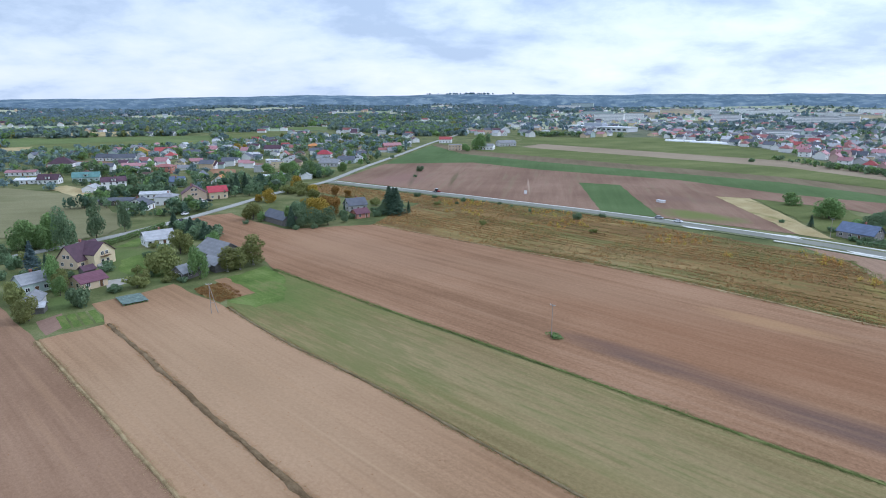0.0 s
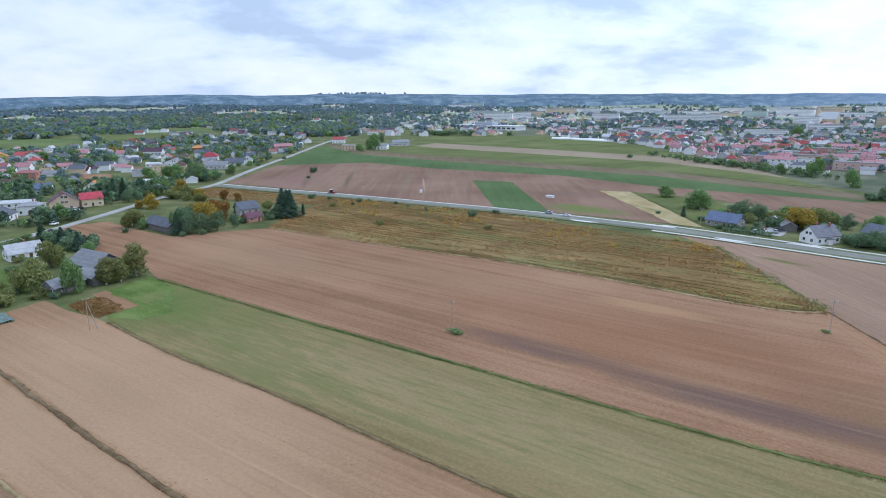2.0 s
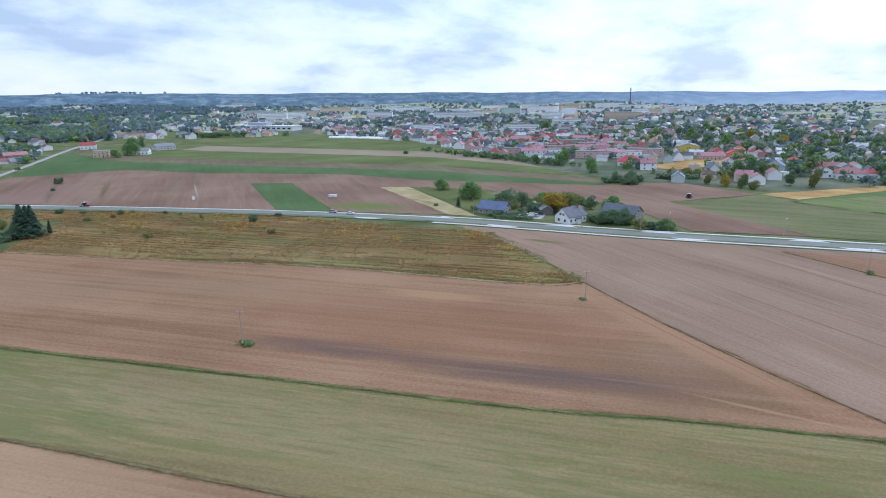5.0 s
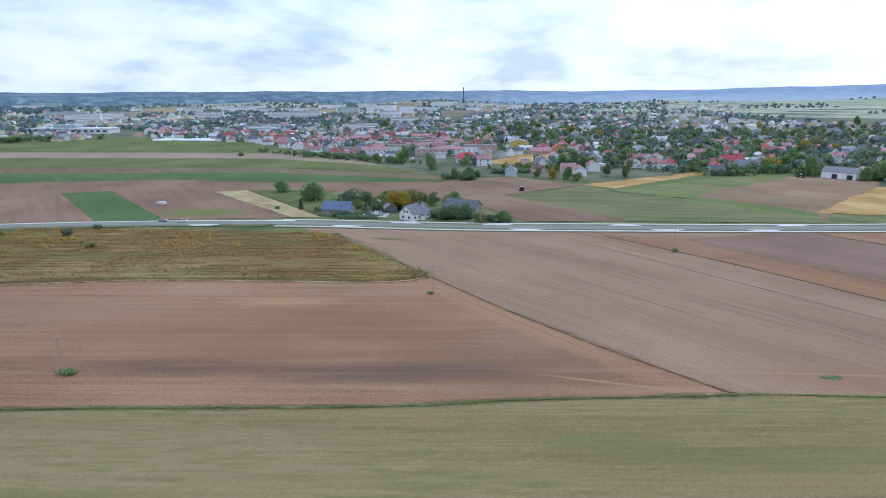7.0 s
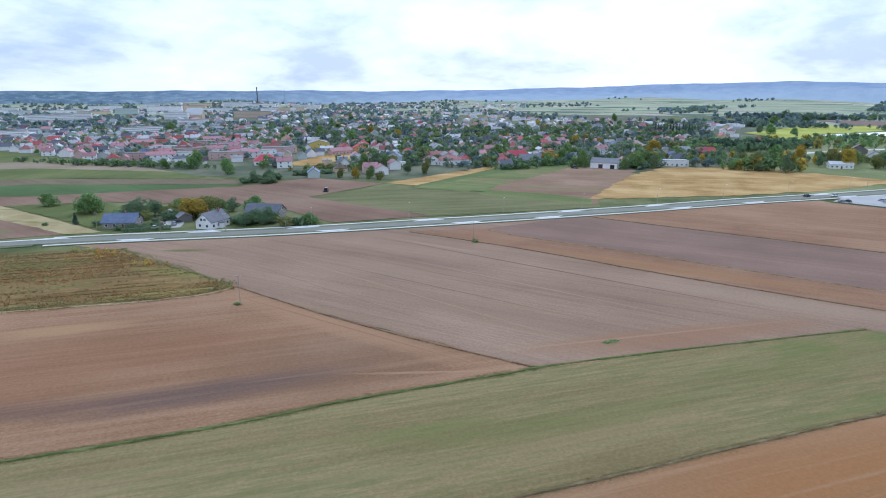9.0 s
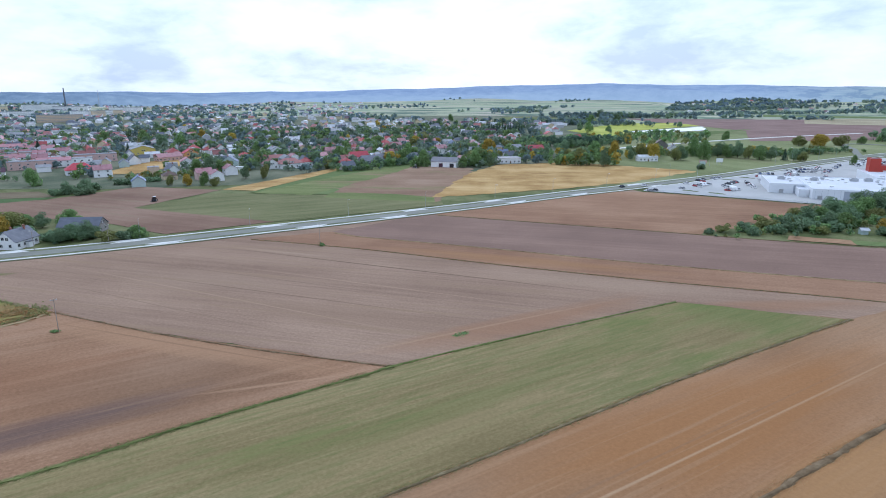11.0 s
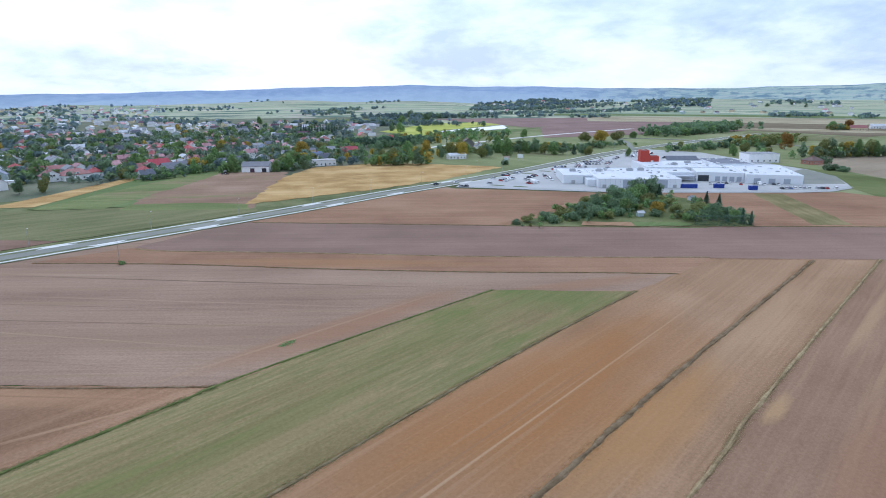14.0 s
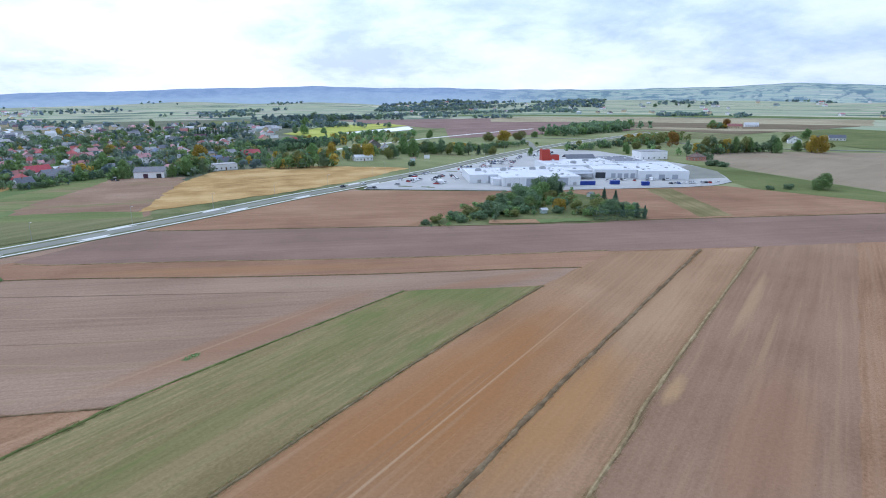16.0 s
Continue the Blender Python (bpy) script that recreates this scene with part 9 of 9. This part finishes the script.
def ridge(points, width, tall, mat, label, seed):
    """A low uneven bank left by the plough along a boundary."""
    r = np.random.RandomState(seed)
    line = smooth_line(points, 1.5)
    n = len(line)
    prof = [(-1, 0), (-0.55, 0.6), (-0.1, 1), (0.35, 0.75), (1, 0)]
    v = []
    for o, h in prof:
        p = beside(line, 0) + 0
        t = np.gradient(line, axis=0)
        t /= np.linalg.norm(t, axis=1)[:, None]
        q = p + np.stack([-t[:, 1], t[:, 0]], 1) * (o * width / 2 * (1 + 0.25 * np.sin(np.arange(n) / 3.1 + o) + 0.2 * r.normal(size=n)))[:, None]
        v.append(np.stack([q[:, 0], q[:, 1], 0.06 + h * tall * (0.7 + 0.5 * r.uniform(size=n)) + (0.12 if h else 0)], 1))
    v = np.concatenate(v)
    f = [(a * n + i, (a + 1) * n + i, (a + 1) * n + i + 1, a * n + i + 1) for a in range(len(prof) - 1) for i in range(n - 1)]
    return tagged(mesh_object("field_bank", v, [q[::-1] for q in f], mat), label, "field bank", kind="structure")


BANK_SOIL = land("bank_soil", (0.115, 0.078, 0.042), (0.165, 0.115, 0.064), (0.23, 0.168, 0.10), -45, 0.8, 0.3, patch=0.25, contrast=1.3)
BANK_DARK = land("dark_furrow_soil", (0.118, 0.090, 0.046), (0.168, 0.132, 0.070), (0.235, 0.188, 0.108), -45, 0.8, 0.3, patch=0.25, contrast=1.2)
BANK_GRASS = land("grassy_bank", (0.085, 0.105, 0.032), (0.13, 0.155, 0.048), (0.19, 0.20, 0.075), -45, 0.8, 0.3, patch=0.25, contrast=1.4)
BANK_STRAW = land("straw_bank", (0.20, 0.145, 0.075), (0.29, 0.215, 0.115), (0.39, 0.305, 0.17), -45, 0.8, 0.3, patch=0.3, contrast=1.3)
ROW_GROWTH = land("orchard_row_growth", (0.125, 0.085, 0.031), (0.205, 0.138, 0.05), (0.30, 0.215, 0.083), -45, 0.5, 0.2, patch=0.06, contrast=1.4, weeds=((0.12, 0.13, 0.04), (0.2, 0.19, 0.07)), weed_amount=0.08, weed_scale=0.05)
for n_row, row_s in enumerate(np.arange(196, 276, 3.6)):
    k = np.arange(-370, 190, 3.0)
    line = u[None] * k[:, None] + w[None] * row_s
    ok = in_orchard(line[:, 0], line[:, 1]) & (np.sin(line[:, 0] / 31 + 1) + np.sin(line[:, 1] / 23 + n_row * 0.35) + 0.012 * line[:, 0] > 0.45)
    cuts = np.flatnonzero(np.diff(np.concatenate([[0], ok.astype(int), [0]])))
    for a, b in zip(cuts[::2], cuts[1::2]):
        if b - a > 7:
            ridge([tuple(q) for q in line[a + 1:b - 1:3]], 1.5, 0.14, ROW_GROWTH, "overgrown old orchard row", 300 + n_row)
B1 = [(-60, 212), (-17, 169.5), (24, 130), (67, 88), (91, 68), (117, 44), (122, 40), (144, 16), (182, -28)]
B2 = [(-63, 171.5), (-42, 147.5), (-13, 119), (24, 80), (81, 24), (131, -24), (177, -72)]
B3 = [(-91, 158), (-75, 141), (-22, 84), (82, -21), (118, -57), (206, -149)]
B4 = [(-103, 146), (-41, 83), (77, -41), (107, -71), (205, -174)]
DIAG = [(135, 143), (128, 106), (124, 74), (122, 41)]
DE = [(227, 134), (221, 81), (211, 30.5), (202.6, -20.6), (197.7, -64.7), (194, -93)]
EF = [(246, 105), (241, 90), (234, 40), (223.3, -22.7), (217.6, -71), (213.8, -114)]
FTOP = [(294, 70), (279, -28), (269.5, -87), (264, -158), (252, -262), (250, -286)]
ORCH_EDGE = [(-33, 290.5), (24, 241.5), (69, 204.5), (117, 152.5), (133, 144)]
ridge(B1, 0.8, 0.12, BANK_GRASS, "narrow grassy bank between sown and tilled land", 90)
ridge(B2, 0.8, 0.10, BANK_DARK, "low dark furrow bank between the strips", 91)
ridge(B3, 1.3, 0.16, BANK_SOIL, "broad brownish weedy bank between pale strips", 92)
ridge(B4, 0.9, 0.18, BANK_STRAW, "low straw-coloured bank at the edge of the pale strip", 93)
ridge(DE, 0.7, 0.14, BANK_DARK, "dark furrow bank between fields", 94)
ridge(EF, 0.7, 0.14, BANK_STRAW, "thin pale bank between reddish and dark soil", 95)
ridge(FTOP, 0.8, 0.16, BANK_DARK, "low bank between ploughed fields", 97)
ridge(DIAG, 0.7, 0.07, BANK_SOIL, "dark furrow along the field's headland", 98)
ridge(ORCH_EDGE, 1.4, 0.2, BANK_STRAW, "straw-coloured bank along the old orchard", 99)
EDGE_GRASS = foliage("field_edge_grass", (0.085, 0.115, 0.034), (0.19, 0.215, 0.07))
STRAW_TUFT = foliage("straw_tufts", (0.27, 0.205, 0.10), (0.44, 0.35, 0.19))
edge("grass_edge", "green grass edge between field and strip", B1[:7], 1.7, 0.16, EDGE_GRASS, 60, 101, 0.065, 4)
edge("grass_edge", "thin grass edge along the pinkish field", B1[6:], 0.7, 0.12, EDGE_GRASS, 20, 103, 0.06, 4)
edge("grass_edge", "dry weeds between the strips", B2, 0.9, 0.16, WEED_BROWN, 22, 105, 0.06, 4)
edge("grass_edge", "thin grass between the strips", B2, 1.3, 0.16, EDGE_GRASS, 22, 106, 0.06, 4)
edge("grass_edge", "brown weeds on the bank", B3, 2.0, 0.16, WEED_BROWN, 26, 107, 0.06, 4)
edge("grass_edge", "pale dry grass on the bank", B3, 1.9, 0.18, STRAW_TUFT, 16, 109, 0.06, 4)
edge("grass_edge", "pale dry grass along the strip's edge", B4, 1.4, 0.3, STRAW_TUFT, 34, 111, 0.07, 4)
edge("grass_edge", "thin dry weeds across the slope", DIAG, 0.9, 0.12, WEED_BROWN, 16, 113, 0.06, 4)
edge("grass_edge", "weeds in the furrow between fields", DE, 1.0, 0.2, WEED_BROWN, 12, 115, 0.09)
edge("grass_edge", "thin weeds between reddish and dark soil", EF, 0.7, 0.15, STRAW_TUFT, 9, 117, 0.08)
edge("grass_edge", "dry weeds along the old orchard", ORCH_EDGE, 2.4, 0.5, WEED_BROWN, 8, 119)
edge("grass_edge", "yellow-green grass along the old orchard", [(a + 1.6, b + 1.6) for a, b in ORCH_EDGE[1:]], 4.5, 0.5, LEAF_OLIVE, 16, 120)
edge("grass_edge", "yellow-green grass at the orchard's end", [(136, 147), (142, 180), (150, 220)], 5.0, 0.5, LEAF_OLIVE, 16, 124)
edge("grass_edge", "grass along the ploughed edge", FTOP, 0.8, 0.2, WEED_GREEN, 8, 121, 0.1)
edge("weed_patch", "small green weed patch in the tilled field", [(142.5, 29.6), (144, 28.6), (145.3, 27.6)], 0.9, 0.1, LEAF_GREEN, 22, 123)
# straw scattered on the near strips, weeds on bare soil
r = np.random.RandomState(131)
k = 900
a, s = r.uniform(-130, 260, k), r.uniform(-10, 100, k)
p = u[None] * (a - 10)[:, None] + w[None] * (s * 0.7071)[:, None]
clumps_mesh("soil_clods", "dark clods and weed tufts on the tilled strips", p[:, 0], p[:, 1], r.uniform(0.05, 0.15, k), r.uniform(0.08, 0.25, k), WEED_BROWN, 4, 0.08, 132, "clods", 0.1)

# ---- driveway aprons across the verge ----
for i, side in ((62, -1), (70, 1), (78, -1), (84, 1), (94, 1), (97, -1), (108, 1), (112, -1), (122, -1), (126, 1), (138, 1), (140, -1), (152, -1), (166, 1), (168, -1)):
    if i < len(main_line) - 3:
        t = main_line[i + 1] - main_line[i]
        t = t / np.linalg.norm(t)
        n2 = np.array([-t[1], t[0]]) * side
        c = main_line[i]
        q = [c + n2 * 3.9 - t * 7.5, c + n2 * 3.9 + t * 7.5, c + n2 * 6.2 + t * 4, c + n2 * 6.2 - t * 4]
        v = [(x, y, z) for z in (0.30, 0.475) for x, y in q]
        ob = mesh_object("driveway", v, [(4, 5, 6, 7), (0, 1, 5, 4), (1, 2, 6, 5), (2, 3, 7, 6), (3, 0, 4, 7)], PAVING)
        tagged(ob, "flared pale driveway apron across the verge", "driveway", kind="structure")

# ---- far fields beyond the shopping centre ----
YELLOW = land("yellow_blossom_field", (0.26, 0.30, 0.05), (0.38, 0.40, 0.08), (0.47, 0.48, 0.13), 30, 0.1, 0.3)
PURPLE = land("purplish_far_soil", (0.18, 0.115, 0.10), (0.22, 0.145, 0.125), (0.27, 0.185, 0.155), 30, 0.1, 0.3)
field([(1437, -74), (1455, -628), (921, -529), (821, -197), (1033, -238)], PURPLE, "wide purplish ploughed field far off", 4, 60)
field([(985, 29), (1230, -64), (1269, -168), (1160, -190), (1130, -160), (985, -58), (930, -60), (844, -60), (880, -30)], YELLOW, "bright yellow flowering field far off", 3, 40)
field([(930, -75), (1010, -180), (1082, -259), (844, -112)], GREEN_CROP, "light green far field", 3, 40)
field([(981, -62), (1140, -191), (1040, -185), (940, -76)], WHITE_SHEET, "field covered with white fleece", 1, 40)
PALE_FAR = land("pale_far_fields", (0.25, 0.215, 0.13), (0.33, 0.285, 0.18), (0.42, 0.375, 0.25), 52, 0.05, 0.8, contrast=1.5)
field([(1455, -640), (1062, -1116), (900, -940), (780, -612), (921, -540)], SOIL_DULL, "wide brown far field", 4, 60)
field([polar(a, 1330) for a in (-107, -113, -118, -124, -130, -137)] + [polar(a, 1600) for a in (-137, -130, -124, -118, -113, -107)], PALE_FAR, "band of pale stubble fields far off", 4, 60)
field([polar(a, 1085) for a in (-118, -124, -130, -137)] + [polar(a, 1150) for a in (-137, -130, -124, -118)], PALE_FAR, "narrow band of pale stubble far off", 3, 60)
field([polar(a, 1640) for a in (-104, -112, -120, -128, -138)] + [polar(a, 1760) for a in (-138, -128, -120, -112, -104)], GREEN_CROP, "long band of green crop on the slope", 4, 60)
field([(709, -620), (549, -582), (500, -640), (680, -900), (860, -860), (800, -700)], GREEN_OLIVE, "green far meadow", 4, 60)
field([(780, -420), (900, -520), (770, -606), (700, -540)], GREEN_STRIPED, "striped plots far off", 3, 40)
field([(1240, -60), (1440, -60), (1500, 200), (1200, 150)], GREEN_OLIVE, "pale green far meadow", 4, 60)
ribbon("road_far", smooth_line([(640, -246), (720, -270), (800, -300), (700, -420), (600, -470), (540, -540), (480, -640)], 12), 3.2, -3.2, 0.5, ASPHALT, "road under the avenue", "road", 0.4)
ribbon("road_far", smooth_line([(620, 20), (720, -60), (860, -200), (1000, -380)], 12), 3.5, -3.5, 0.5, PAVING, "pale far road", "road", 0.4)

# ---- the patterns from which copies were made are taken away ----
for pattern in (*TREES.values(), *CARS, *KINDS, *TERRACES[1:], *SMALL):
    template_away(pattern)
